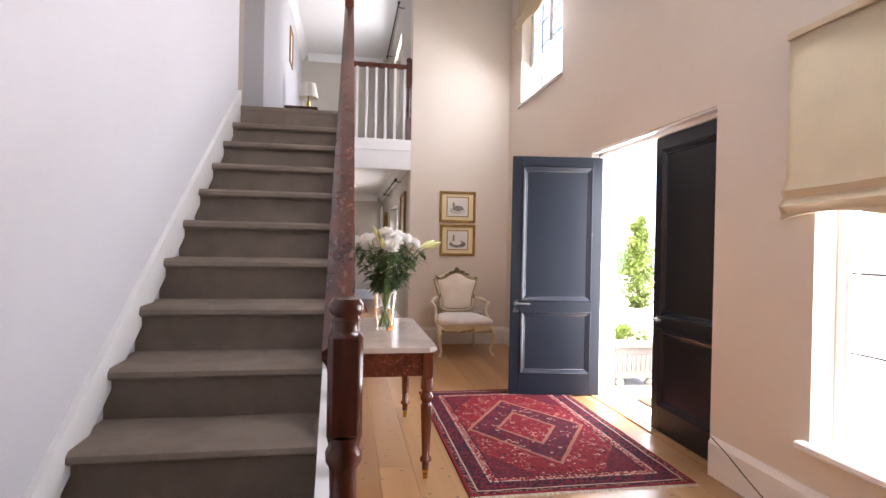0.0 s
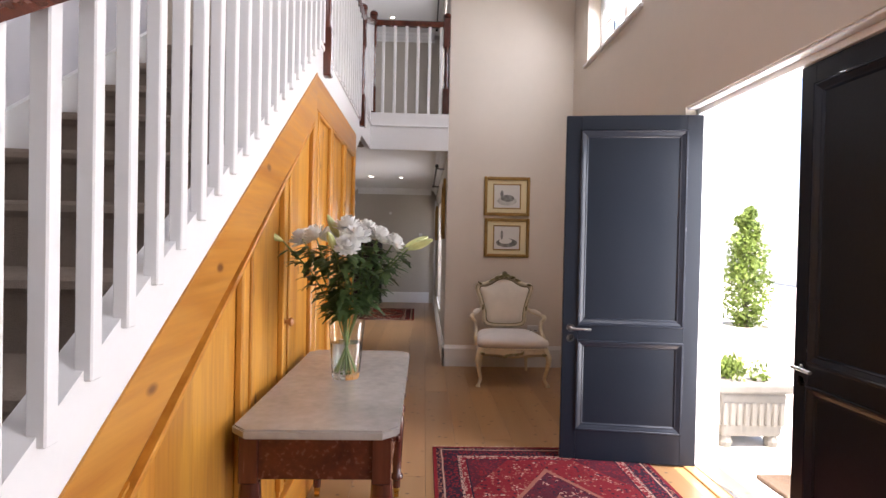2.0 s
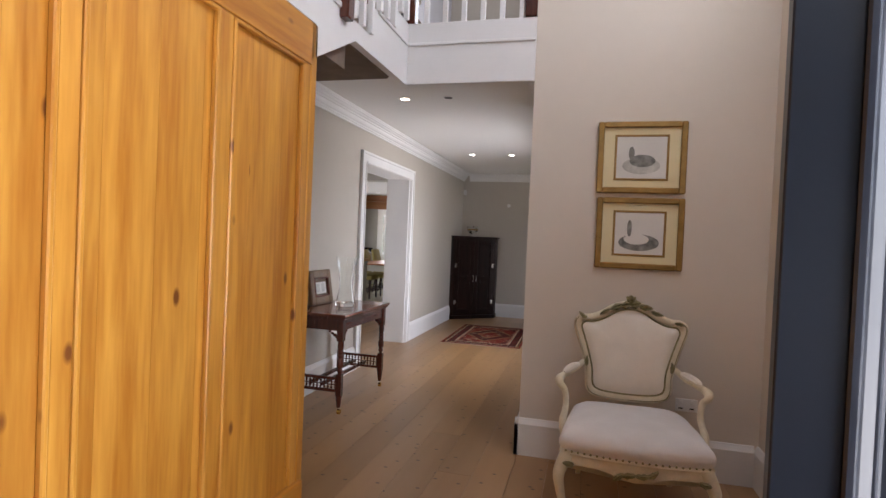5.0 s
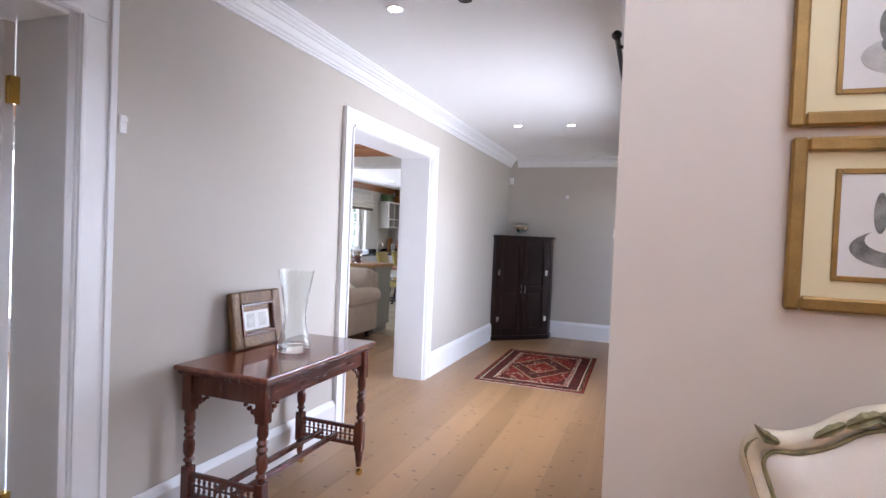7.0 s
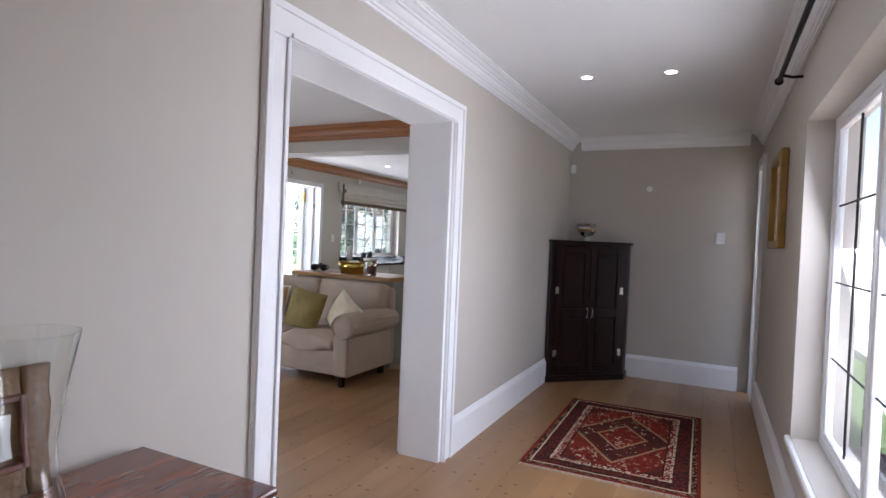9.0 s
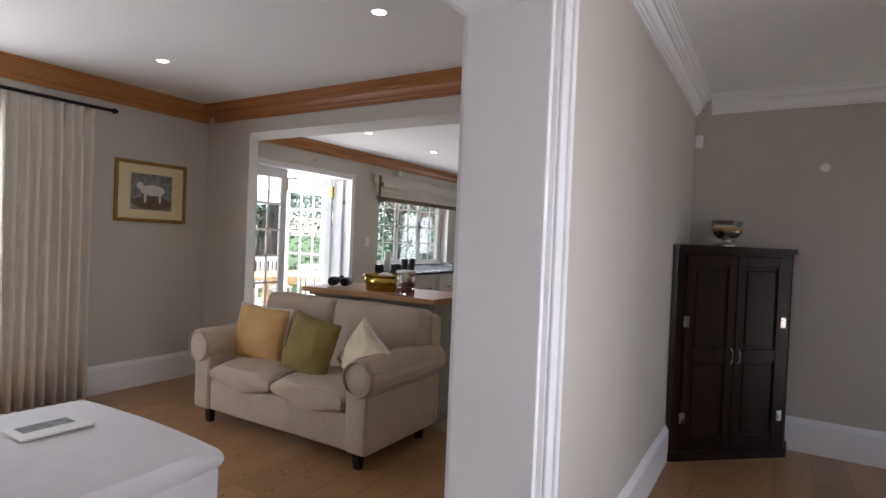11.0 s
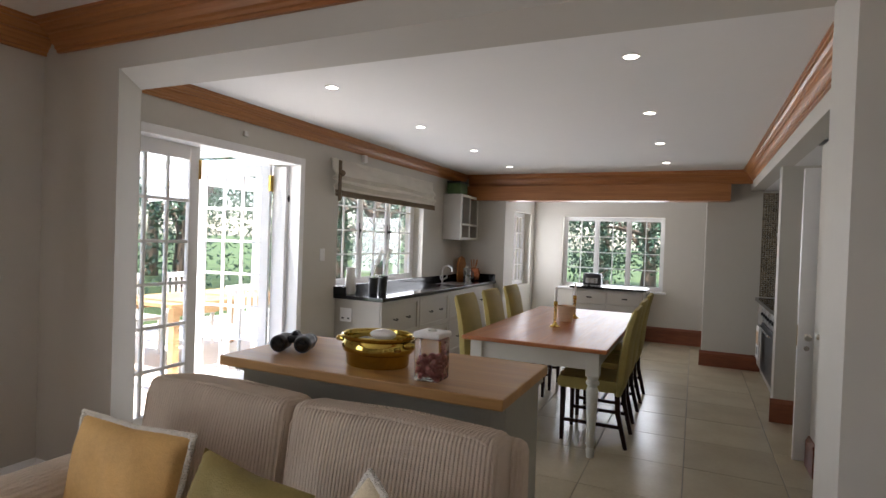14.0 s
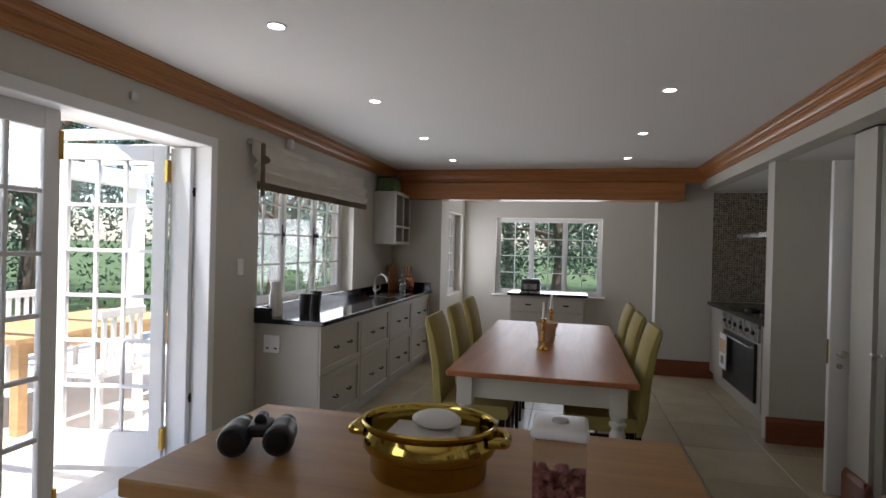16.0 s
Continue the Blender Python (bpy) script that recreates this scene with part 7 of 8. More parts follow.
YK = [14.77, 15.56, 16.34, 17.12, 17.9]
for a, b in zip(YK, YK[1:]):
    u = thing("base_cabinet", 0, 0, 0, "warm grey kitchen base cabinet with two deep drawers", "cabinet", group="base cabinets under the window")
    part("body", box(-4.335, -3.83, a + 0.001, b - 0.001, 0.1, 0.868, 0.001), M_GREYCAB, u)
    part("plinth", box(-4.335, -3.88, a + 0.001, b - 0.001, 0, 0.1), M_GREYCAB, u)
    drawer_front(u, -3.83, a + 0.006, b - 0.006, 0.5, 0.862, knobs=2)
    drawer_front(u, -3.83, a + 0.006, b - 0.006, 0.108, 0.494, knobs=2)
wt = thing("kitchen_worktop", 0, 0, 0, "polished black granite worktop with upstand", "worktop")
part("slab", box(-4.338, -3.78, 14.74, 17.918, 0.87, 0.905, 0.004, 2), M_GRANITE, wt)
part("upstand", box(-4.338, -4.318, 14.74, 17.918, 0.905, 0.985, 0.002), M_GRANITE, wt)
part("end_upstand", box(-4.318, -4.2, 14.74, 14.76, 0.905, 0.985, 0.002), M_GRANITE, wt)
part("far_upstand", box(-4.318, -3.8, 17.898, 17.918, 0.905, 1.0, 0.002), M_GRANITE, wt)
part("sink_bowl", box(-4.2, -3.88, 16.75, 17.25, 0.9055, 0.908, 0.001), M_STAINLESS, wt)
tap = thing("kitchen_tap", -4.22, 17.0, 0.906, "chrome swan-neck kitchen tap with cross handles", "tap")
part("spout", tube([(0, 0, 0), (0, 0, 0.16), (0.02, 0, 0.21), (0.08, 0, 0.23), (0.13, 0, 0.2), (0.14, 0, 0.15)], 0.012, 10), M_STEEL, tap, smooth=True)
for s in (-1, 1):
    part("handle", tube([(0, s * 0.02, 0.04), (0.02, s * 0.1, 0.06), (0.02, s * 0.1, 0.1)], 0.012, 8), M_STEEL, tap, smooth=True)
roman_blind("roman_blind", -4.34, 1, 14.62, 16.78, 1.9, 2.2, M_KITBLIND, "ivory roman blind with a brown striped fringe", trim=M_BLINDTRIM)
bt = thing("blind_tie", -4.24, 14.66, 2.0, "brown striped ribbon tie on the blind", "ribbon")
part("ribbon", box(-0.01, 0.01, -0.02, 0.02, -0.2, 0.18, 0.006), M_BLINDTRIM, bt)
part("bow", lathe([(0.001, -0.03), (0.03, -0.01), (0.03, 0.015), (0.001, 0.03)], 8, pose(0.015, 0.01, 0.06, 20, 60, 0)), M_BLINDTRIM, bt, smooth=True)


def upper_cab(y0, y1, x1, label):
    ob = thing("wall_cabinet", 0, 0, 0, label, "cabinet", group="wall cabinets")
    x0, z0, z1 = -4.338, 1.48, 2.1
    bm = box(x0, x1, y0, y0 + 0.02, z0, z1, 0.001)
    for q in ((x0, x1, y1 - 0.02, y1, z0, z1), (x0, x1, y0 + 0.02, y1 - 0.02, z0, z0 + 0.02), (x0, x1, y0 + 0.02, y1 - 0.02, z1 - 0.02, z1), (x0, x0 + 0.01, y0 + 0.02, y1 - 0.02, z0 + 0.02, z1 - 0.02)):
        join(bm, box(*q))
    part("carcass", bm, M_GREYCAB, ob)
    bm = bmesh.new()
    for q in ((y0, y0 + 0.035, z0, z1), (y1 - 0.035, y1, z0, z1), (y0 + 0.035, y1 - 0.035, z0, z0 + 0.035), (y0 + 0.035, y1 - 0.035, z1 - 0.035, z1), (y0 + 0.035, y1 - 0.035, z0 + 0.2, z0 + 0.225)):
        join(bm, box(x1, x1 + 0.018, *q, 0.002))
    part("face_frame", bm, M_TABLELEG, ob)
    part("shelf", box(x0 + 0.01, x1, y0 + 0.02, y1 - 0.02, z0 + 0.2, z0 + 0.22), M_GREYCAB, ob)
    return ob


upper_cab(17.2, 17.53, -4.08, "grey open-fronted wall cabinet with shelves")
upper_cab(17.56, 17.9, -4.11, "grey open-fronted wall cabinet holding bottles")
tin = thing("painted_tin", -4.2, 17.36, 2.102, "dark green painted tin on the cabinet", "tin")
part("tin_body", box(-0.1, 0.1, -0.13, 0.13, 0, 0.15, 0.01, 2), M_LEAF, tin)
part("tin_lid", box(-0.104, 0.104, -0.134, 0.134, 0.15, 0.175, 0.008, 2), M_BLACK, tin)
for k, (yy, zz, m) in enumerate(((17.6, 1.501, M_TERRA), (17.7, 1.501, M_SOCKET), (17.8, 1.501, M_BRASS), (17.6, 1.702, M_REDBASE_X), (17.72, 1.702, M_COPPER), (17.29, 1.501, M_BLACK), (17.42, 1.501, M_SOCKET))):
    bt2 = thing("bottle", -4.22, yy, zz, "small bottle standing on the cabinet shelf", "bottle", group="bottles in the wall cabinets")
    part("bottle_body", lathe([(0.032, 0), (0.034, 0.01), (0.034, 0.09), (0.014, 0.12), (0.014, 0.15)], 12), m, bt2, smooth=True)
for yy, hh in ((15.12, 0.16), (15.3, 0.17)):
    p = thing("orchid_pot", -4.12, yy, 0.906, "tall black pot with a white orchid stem", "plant")
    part("pot_body", lathe([(0.04, 0), (0.052, hh - 0.01), (0.052, hh), (0.045, hh), (0.001, hh - 0.02)], 16), M_BLACK, p, smooth=True)
    part("orchid_stem", tube([(0, 0, hh - 0.02), (0.02, 0.01, hh + 0.12), (0.03, 0.05, hh + 0.22), (0.02, 0.1, hh + 0.26)], 0.004, 6), M_STEM, p)
    for k in range(5):
        bm = petal_head(0.026, 2)
        bmesh.ops.transform(bm, matrix=pose(0.025, 0.02 + 0.02 * k, hh + 0.14 + 0.03 * k, 60, 20 * k, 0), verts=bm.verts)
        part("orchid_flower", bm, M_PETAL, p)
    for a in (0, 2.2, 4.1):
        bm = bmesh.new()
        leaf_into(bm, (0, 0, hh - 0.015), Vector((math.cos(a), math.sin(a), 0.5)).normalized(), 0.13, 0.02, 2)
        part("orchid_leaf", bm, M_LEAF, p)
jug = thing("white_jug", -4.25, 14.9, 0.906, "tall white ceramic jug on the worktop", "jug")
part("jug_body", lathe([(0.045, 0), (0.055, 0.02), (0.05, 0.15), (0.04, 0.22), (0.048, 0.26), (0.045, 0.26), (0.037, 0.22), (0.047, 0.15), (0.05, 0.03), (0.001, 0.015)], 20), M_SOCKET, jug, smooth=True)
kettle = thing("kettle", -4.05, 17.45, 0.906, "glass cafetiere with a dark handle", "kettle")
part("kettle_body", lathe([(0.05, 0), (0.052, 0.16), (0.054, 0.18), (0.02, 0.2), (0.012, 0.23)], 18), M_STAINLESS, kettle, smooth=True)
part("handle", tube([(0.05, 0, 0.03), (0.09, 0, 0.06), (0.09, 0, 0.13), (0.05, 0, 0.16)], 0.008, 8), M_BLACK, kettle, smooth=True)
crock = thing("copper_jar", -4.05, 17.7, 0.906, "copper utensil jar on the worktop", "jar")
part("jar_body", lathe([(0.075, 0), (0.09, 0.03), (0.088, 0.13), (0.07, 0.17), (0.074, 0.18)], 20), M_COPPER, crock, smooth=True)
for k in range(5):
    part("utensil", tube([(0.02 * math.cos(k), 0.02 * math.sin(k), 0.15), (0.05 * math.cos(k), 0.05 * math.sin(k), 0.3)], 0.008, 6), M_CROWN_Y, crock)
board = thing("chopping_board", -4.27, 17.75, 0.906, "round-topped wooden chopping board leaning on the wall", "board")
part("board_body", prism([(-0.16, 0), (0.13, 0), (0.13, 0.22), (0.08, 0.31), (-0.02, 0.34), (-0.11, 0.31), (-0.16, 0.22)], "x", 0, 0.022), M_CROWN_Y, board)

# patio doors: a folded pair either side of the opening
fd = thing("patio_door_frame", 0, 0, 0, "white painted frame of the patio doors", "door frame", kind="structure")
part("jamb", box(-4.61, -4.325, 14.2, 14.262, 0, 2.135, 0.004), M_WHITE, fd)
part("jamb", box(-4.61, -4.325, 12.46, 12.54, 0, 2.135, 0.004), M_WHITE, fd)
part("head", box(-4.61, -4.325, 12.54, 14.2, 2.07, 2.135, 0.004), M_WHITE, fd)
part("threshold", box(-4.62, -4.3, 12.54, 14.2, -0.02, 0.012, 0.003), M_WHITE, fd)


def glazed_leaf(name, x0, y0, x1, y1, rows, cols, label, height=2.03):
    """A glazed leaf whose foot runs from one point to the other."""
    ob = thing(name, 0, 0, 0, label, "door", kind="structure")
    d = Vector((x1 - x0, y1 - y0, 0))
    w, h = d.length, height
    ob.matrix_basis = pose(x0, y0, 0.01, 0, 0, math.degrees(math.atan2(d.y, d.x)))
    st, t = 0.085, 0.02
    bm = box(0, st, -t, t, 0, h, 0.003)
    for q in ((w - st, w, 0, h), (st, w - st, 0, 0.22), (st, w - st, h - 0.1, h)):
        join(bm, box(q[0], q[1], -t, t, q[2], q[3], 0.003))
    part("frame", bm, M_WHITE, ob)
    for k in range(1, cols):
        u = st + (w - 2 * st) * k / cols
        part("glazing_bar", box(u - 0.011, u + 0.011, -0.014, 0.014, 0.22, h - 0.1, 0.003), M_WHITE, ob)
    for k in range(1, rows):
        v = 0.22 + (h - 0.32) * k / rows
        part("glazing_bar", box(st, w - st, -0.013, 0.013, v - 0.011, v + 0.011, 0.003), M_WHITE, ob)
    p = part("pane", box(st - 0.003, w - st + 0.003, -0.002, 0.002, 0.217, h - 0.097), M_GLASS, ob)
    p.visible_shadow = False
    for zz in (0.18, h - 0.16):
        part("hinge", box(w - 0.012, w + 0.012, -t - 0.008, t + 0.008, zz - 0.07, zz + 0.07, 0.003), M_BRASS, ob, "brass hinge")
    return ob


part("folding_stile", box(-4.6, -4.45, 14.16, 14.197, 0.02, 2.06, 0.003), M_WHITE, fd, "white door stile folded against the jamb")
glazed_leaf("door_3", -4.46, 12.56, -4.48, 13.25, 6, 3, "white glazed patio door leaf standing closed", 2.06)
glazed_leaf("door_4", -5.30, 13.98, -4.60, 14.14, 6, 3, "white glazed patio door leaf folded open outwards", 2.06)
for nm, ya, yb in (("door_8", 10.52, 11.235), ("door_9", 11.25, 11.97)):
    dl = glazed_leaf(nm, -0.598, ya, -0.615, yb, 4, 2, "white glazed door leaf folded flat against the wall")
part("knob", lathe([(0.016, 0), (0.008, 0.006), (0.009, 0.01), (0.02, 0.018), (0.018, 0.026), (0.004, 0.03)], 16, pose(0.63, 0.02, 1.3, -90, 0, 0)), M_BRASS, dl, "brass door knob", smooth=True)
for zz in (0.45, 1.78):
    hk = thing("door_hook", -4.47, 14.2, zz, "black iron door hook on the frame", "hook")
    part("plate", box(-0.03, 0.03, -0.012, 0.004, -0.03, 0.03, 0.003), M_BLACKMETAL, hk)
    part("arm", tube([(0.02, -0.012, 0), (-0.04, -0.03, 0), (-0.08, -0.012, 0)], 0.008, 7), M_BLACKMETAL, hk)
pir = thing("door_catch", -4.33, 13.55, 2.22, "small grey metal catch above the patio doors", "catch")
part("catch_body", box(-0.008, 0.012, -0.022, 0.022, -0.02, 0.02, 0.004), M_STEEL, pir)

# bay dresser and toaster
dr = thing("bay_cabinet", -2.38, 19.2, 0, "grey base cabinet with black granite top in the bay", "cabinet")
part("body", box(-0.52, 0.52, -0.2, 0.29, 0.08, 0.80, 0.003), M_GREYCAB, dr)
part("plinth", box(-0.48, 0.48, -0.16, 0.28, 0, 0.08), M_GREYCAB, dr)
part("top", box(-0.56, 0.56, -0.24, 0.295, 0.80, 0.835, 0.004, 2), M_GRANITE, dr, "black granite top")
for s in (-1, 1):
    d = part("drawer", box(min(s * 0.01, s * 0.5), max(s * 0.01, s * 0.5), -0.216, -0.2, 0.58, 0.77, 0.004), M_GREYCAB, dr)
    part("handle", box(s * 0.26 - 0.04, s * 0.26 + 0.04, -0.235, -0.216, 0.665, 0.685, 0.006), M_BLACKMETAL, d)
    part("cupboard_door", box(min(s * 0.01, s * 0.5), max(s * 0.01, s * 0.5), -0.216, -0.2, 0.1, 0.56, 0.004), M_GREYCAB, dr)
toaster = thing("toaster", -2.62, 19.12, 0.836, "black and steel two-slot toaster", "toaster")
part("toaster_body", box(-0.14, 0.14, -0.09, 0.09, 0.012, 0.2, 0.035, 4), M_BLACK, toaster, smooth=True)
part("foot_plate", box(-0.145, 0.145, -0.095, 0.095, 0, 0.02, 0.006), M_STAINLESS, toaster)
part("front_band", box(-0.09, 0.09, -0.094, -0.088, 0.05, 0.13, 0.003), M_STAINLESS, toaster)
for s in (-1, 1):
    part("slot", box(-0.1, 0.1, s * 0.035 - 0.012, s * 0.035 + 0.012, 0.198, 0.203), M_STAINLESS, toaster)
part("lever", box(0.138, 0.16, -0.02, 0.02, 0.12, 0.14, 0.004), M_STAINLESS, toaster)

# red-stained skirting of the kitchen
base_y(18.08, -1, -1.095, 0.1, 0.19, M_REDBASE_X, "red-stained wooden skirting")
base_y(19.5, -1, -1.85, 0.2, 0.24, M_REDBASE_X, "red-stained wooden skirting")
base_y(15.87, -1, -0.555, 0.2, 0.2, M_REDBASE_X, "red-stained wooden skirting")
base_y(14.63, -1, -0.445, -0.42, 0.2, M_REDBASE_X, "red-stained wooden skirting")
base_x(-0.82, -1, 12.13, 12.44, 0.23)
base_x(-0.42, -1, 14.6, 14.88, 0.2, M_REDBASE_X, "red-stained wooden skirting")

# right-hand side: tall cupboards, passage door, hob niche
for k, (a, b) in enumerate(((12.46, 13.15), (13.15, 13.86), (13.86, 14.58))):
    u = thing("tall_cupboard", 0, 0, 0, "tall built-in cupboard with panelled doors, stone paint darkened for shade", "cupboard", group="tall kitchen cupboards")
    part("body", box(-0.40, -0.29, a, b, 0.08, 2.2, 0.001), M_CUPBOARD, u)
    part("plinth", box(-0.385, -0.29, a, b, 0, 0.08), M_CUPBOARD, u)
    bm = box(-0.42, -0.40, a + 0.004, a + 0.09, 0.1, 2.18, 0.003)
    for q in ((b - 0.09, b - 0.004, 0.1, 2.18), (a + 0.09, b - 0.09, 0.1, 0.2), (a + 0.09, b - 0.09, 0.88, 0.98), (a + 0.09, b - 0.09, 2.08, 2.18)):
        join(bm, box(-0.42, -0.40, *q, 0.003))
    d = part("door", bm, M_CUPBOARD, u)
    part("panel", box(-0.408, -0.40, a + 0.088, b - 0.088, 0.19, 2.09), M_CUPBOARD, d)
    y = b - 0.045 if k % 2 == 0 else a + 0.045
    part("knob", lathe([(0.016, 0), (0.008, 0.008), (0.008, 0.025), (0.019, 0.035), (0.016, 0.048), (0.004, 0.052)], 14, pose(-0.42, y, 0.93, 0, -90, 0)), M_SILVER, d, "pewter knob", smooth=True)
pd = thing("door_6", -0.51, 14.94, 0.005, "white painted passage door standing open", "door", kind="structure")
part("leaf", box(0, 0.7, -0.02, 0.02, 0, 2.05, 0.003), M_WHITE, pd)
kn = part("knob", lathe([(0.02, 0), (0.008, 0.01), (0.008, 0.03), (0.025, 0.045), (0.022, 0.065), (0.004, 0.07)], 16, pose(0.055, -0.02, 0.87, 90, 0, 0)), M_SILVER, pd, "pewter door knob", smooth=True)
part("keyhole_plate", lathe([(0.018, 0), (0.018, 0.006)], 14, pose(0.055, -0.02, 0.79, 90, 0, 0)), M_SILVER, pd)
part("lock_plate", box(-0.002, 0.001, -0.012, 0.012, 0.8, 0.95), M_BRASS, pd)
hob = thing("range_cooker", 0, 0, 0, "steel range cooker with a black granite surround", "cooker")
part("body", box(-0.46, 0.15, 16.3, 17.5, 0.1, 0.86, 0.003), M_GREYCAB, hob)
part("plinth", box(-0.42, 0.15, 16.04, 18.06, 0, 0.1), M_GREYCAB, hob)
part("side_unit", box(-0.46, 0.15, 17.52, 18.06, 0.1, 0.86, 0.003), M_GREYCAB, hob)
part("side_unit", box(-0.46, 0.15, 16.04, 16.28, 0.1, 0.86, 0.003), M_GREYCAB, hob)
ov = part("oven_door", box(-0.485, -0.46, 16.4, 17.4, 0.16, 0.68, 0.006), M_BLACK, hob, "black glass oven door")
part("oven_handle", tube([(-0.485, 16.45, 0.64), (-0.52, 16.47, 0.645), (-0.52, 17.33, 0.645), (-0.485, 17.35, 0.64)], 0.01, 8), M_STAINLESS, ov, smooth=True)
part("control_panel", box(-0.48, -0.46, 16.32, 17.48, 0.7, 0.85, 0.003), M_STAINLESS, hob)
for k in range(6):
    part("knob", lathe([(0.02, 0), (0.018, 0.02), (0.004, 0.022)], 12, pose(-0.48, 16.45 + 0.18 * k, 0.775, 0, -90, 0)), M_BLACK, hob)
part("worktop", box(-0.5, 0.16, 16.04, 18.06, 0.865, 0.905, 0.003), M_GRANITE, hob, "black granite worktop")
for k in range(4):
    part("hob_ring", lathe([(0.07, 0), (0.07, 0.02), (0.05, 0.025), (0.05, 0.0)], 16, pose(-0.3 + 0.3 * (k % 2), 16.65 + 0.45 * (k // 2), 0.905)), M_BLACKMETAL, hob)
towel = thing("tea_towel", -0.535, 17.2, 0.4, "white patterned tea towel hanging on the oven handle", "towel")
part("cloth", box(-0.006, 0.004, -0.12, 0.12, -0.1, 0.255, 0.003), M_SOCKET, towel)
part("print_band", box(-0.0085, -0.0065, -0.1, 0.1, 0.06, 0.2), M_TERRA, towel)
part("print_patch", box(-0.0085, -0.0065, -0.05, 0.05, -0.05, 0.03), M_INK, towel)
hood = thing("cooker_hood", -0.1, 16.95, 1.62, "slim steel cooker hood", "cooker hood")
part("canopy", box(-0.28, 0.28, -0.45, 0.45, 0, 0.05, 0.005), M_STAINLESS, hood)
part("flue", box(0.05, 0.29, -0.12, 0.12, 0.05, 0.57, 0.005), M_STAINLESS, hood)
mos = thing("mosaic_splashback", 0, 0, 0, "brown and cream mosaic tile splashback", "splashback", kind="structure")
part("grout_bed", box(-0.46, 0.195, 18.066, 18.078, 0.91, 2.19), M_INKL, mos)
bm = bmesh.new()
for i in range(26):
    for j in range(50):
        x, zc = -0.447 + i * 0.0255, 0.925 + j * 0.0252
        q = [bm.verts.new(p) for p in ((x - 0.0105, 18.0635, zc - 0.0105), (x + 0.0105, 18.0635, zc - 0.0105), (x + 0.0105, 18.0635, zc + 0.0105), (x - 0.0105, 18.0635, zc + 0.0105))]
        bm.faces.new(q)
        r = [bm.verts.new((v.co.x + (0.0015 if k in (1, 2) else -0.0015), 18.067, v.co.z + (0.0015 if k > 1 else -0.0015))) for k, v in enumerate(q)]
        for k in range(4):
            bm.faces.new((q[k], q[(k + 1) % 4], r[(k + 1) % 4], r[k]))
tagged(part("mosaic", bm, M_MOSAIC, mos, "small brown and cream glazed chips"), kind="stuff")
nt = M_MOSAIC.node_tree
geo, mr2, hs2 = nt.nodes.new("ShaderNodeNewGeometry"), nt.nodes.new("ShaderNodeMapRange"), nt.nodes.new("ShaderNodeHueSaturation")
mr2.inputs["To Min"].default_value, mr2.inputs["To Max"].default_value = 0.5, 1.5
nt.links.new(geo.outputs["Random Per Island"], mr2.inputs[0])
src = nt.nodes["Principled BSDF"].inputs["Base Color"].links[0].from_socket
nt.links.new(src, hs2.inputs["Color"])
nt.links.new(mr2.outputs[0], hs2.inputs["Value"])
nt.links.new(hs2.outputs[0], nt.nodes["Principled BSDF"].inputs["Base Color"])

# ---- outdoors ----
M_FOLIAGE = mat("garden_leaves", (0.04, 0.09, 0.055), 0.55, var=0.5, scale=1.5)
M_FOLIAGE_L = mat("bright_conifer_leaves", (0.16, 0.23, 0.04), 0.6, var=0.35, scale=4)
M_BARK = mat("tree_bark", (0.10, 0.075, 0.055), 0.9, var=0.3, scale=8, bump=0.6, bscale=30)
# Planter stone: the porch's shade is put into this darker base colour.
M_STONE = mat("shade_darkened_cast_stone", (0.21, 0.195, 0.17), 0.85, var=0.12, scale=8, bump=0.3, bscale=60)
M_RENDER = mat("white_garden_wall", (0.74, 0.70, 0.64), 0.85, var=0.05, scale=2)
M_TEAK = wood("pale_outdoor_teak", (0.40, 0.24, 0.11), (0.56, 0.36, 0.18), grain=(1, 10, 10), rough=0.6, rand=0.05)
# Coir brown taken down to carry the shade of a porch that isn't built.
M_MAT = mat("shade_darkened_coir_mat", (0.10, 0.06, 0.035), 0.95, var=0.2, scale=30, bump=0.6, bscale=300)
slab("ground", -300, 300, -300, 300, -0.5, -0.16, M_GRASS, "green lawn with shade put into its colour", "ground")
slab("patio_paving", -9.0, -4.6, 9, 22, -0.3, -0.03, M_PAVE, "pale sunlit patio paving", "paving")
slab("forecourt_paving", 3.17, 22, -8, 26, -0.3, -0.04, M_PAVE, "pale sunlit forecourt paving", "paving")


def leaf_cloud(bm, centre, rad, count, size, rnd):
    for k in range(count):
        d = Vector((rnd.gauss(0, 1), rnd.gauss(0, 1), rnd.gauss(0, 1))).normalized() * rad * rnd.uniform(0.55, 1.05)
        p = Vector(centre) + Vector((d.x, d.y, d.z * 0.85))
        a = Vector((rnd.gauss(0, 1), rnd.gauss(0, 1), rnd.gauss(0, 1))).normalized() * size * rnd.uniform(0.6, 1.3)
        b = a.cross(Vector((rnd.gauss(0, 1), rnd.gauss(0, 1), rnd.gauss(0, 1)))).normalized() * size * 0.4
        bm.faces.new([bm.verts.new(q) for q in (p - a, p + b, p + a, p - b)])


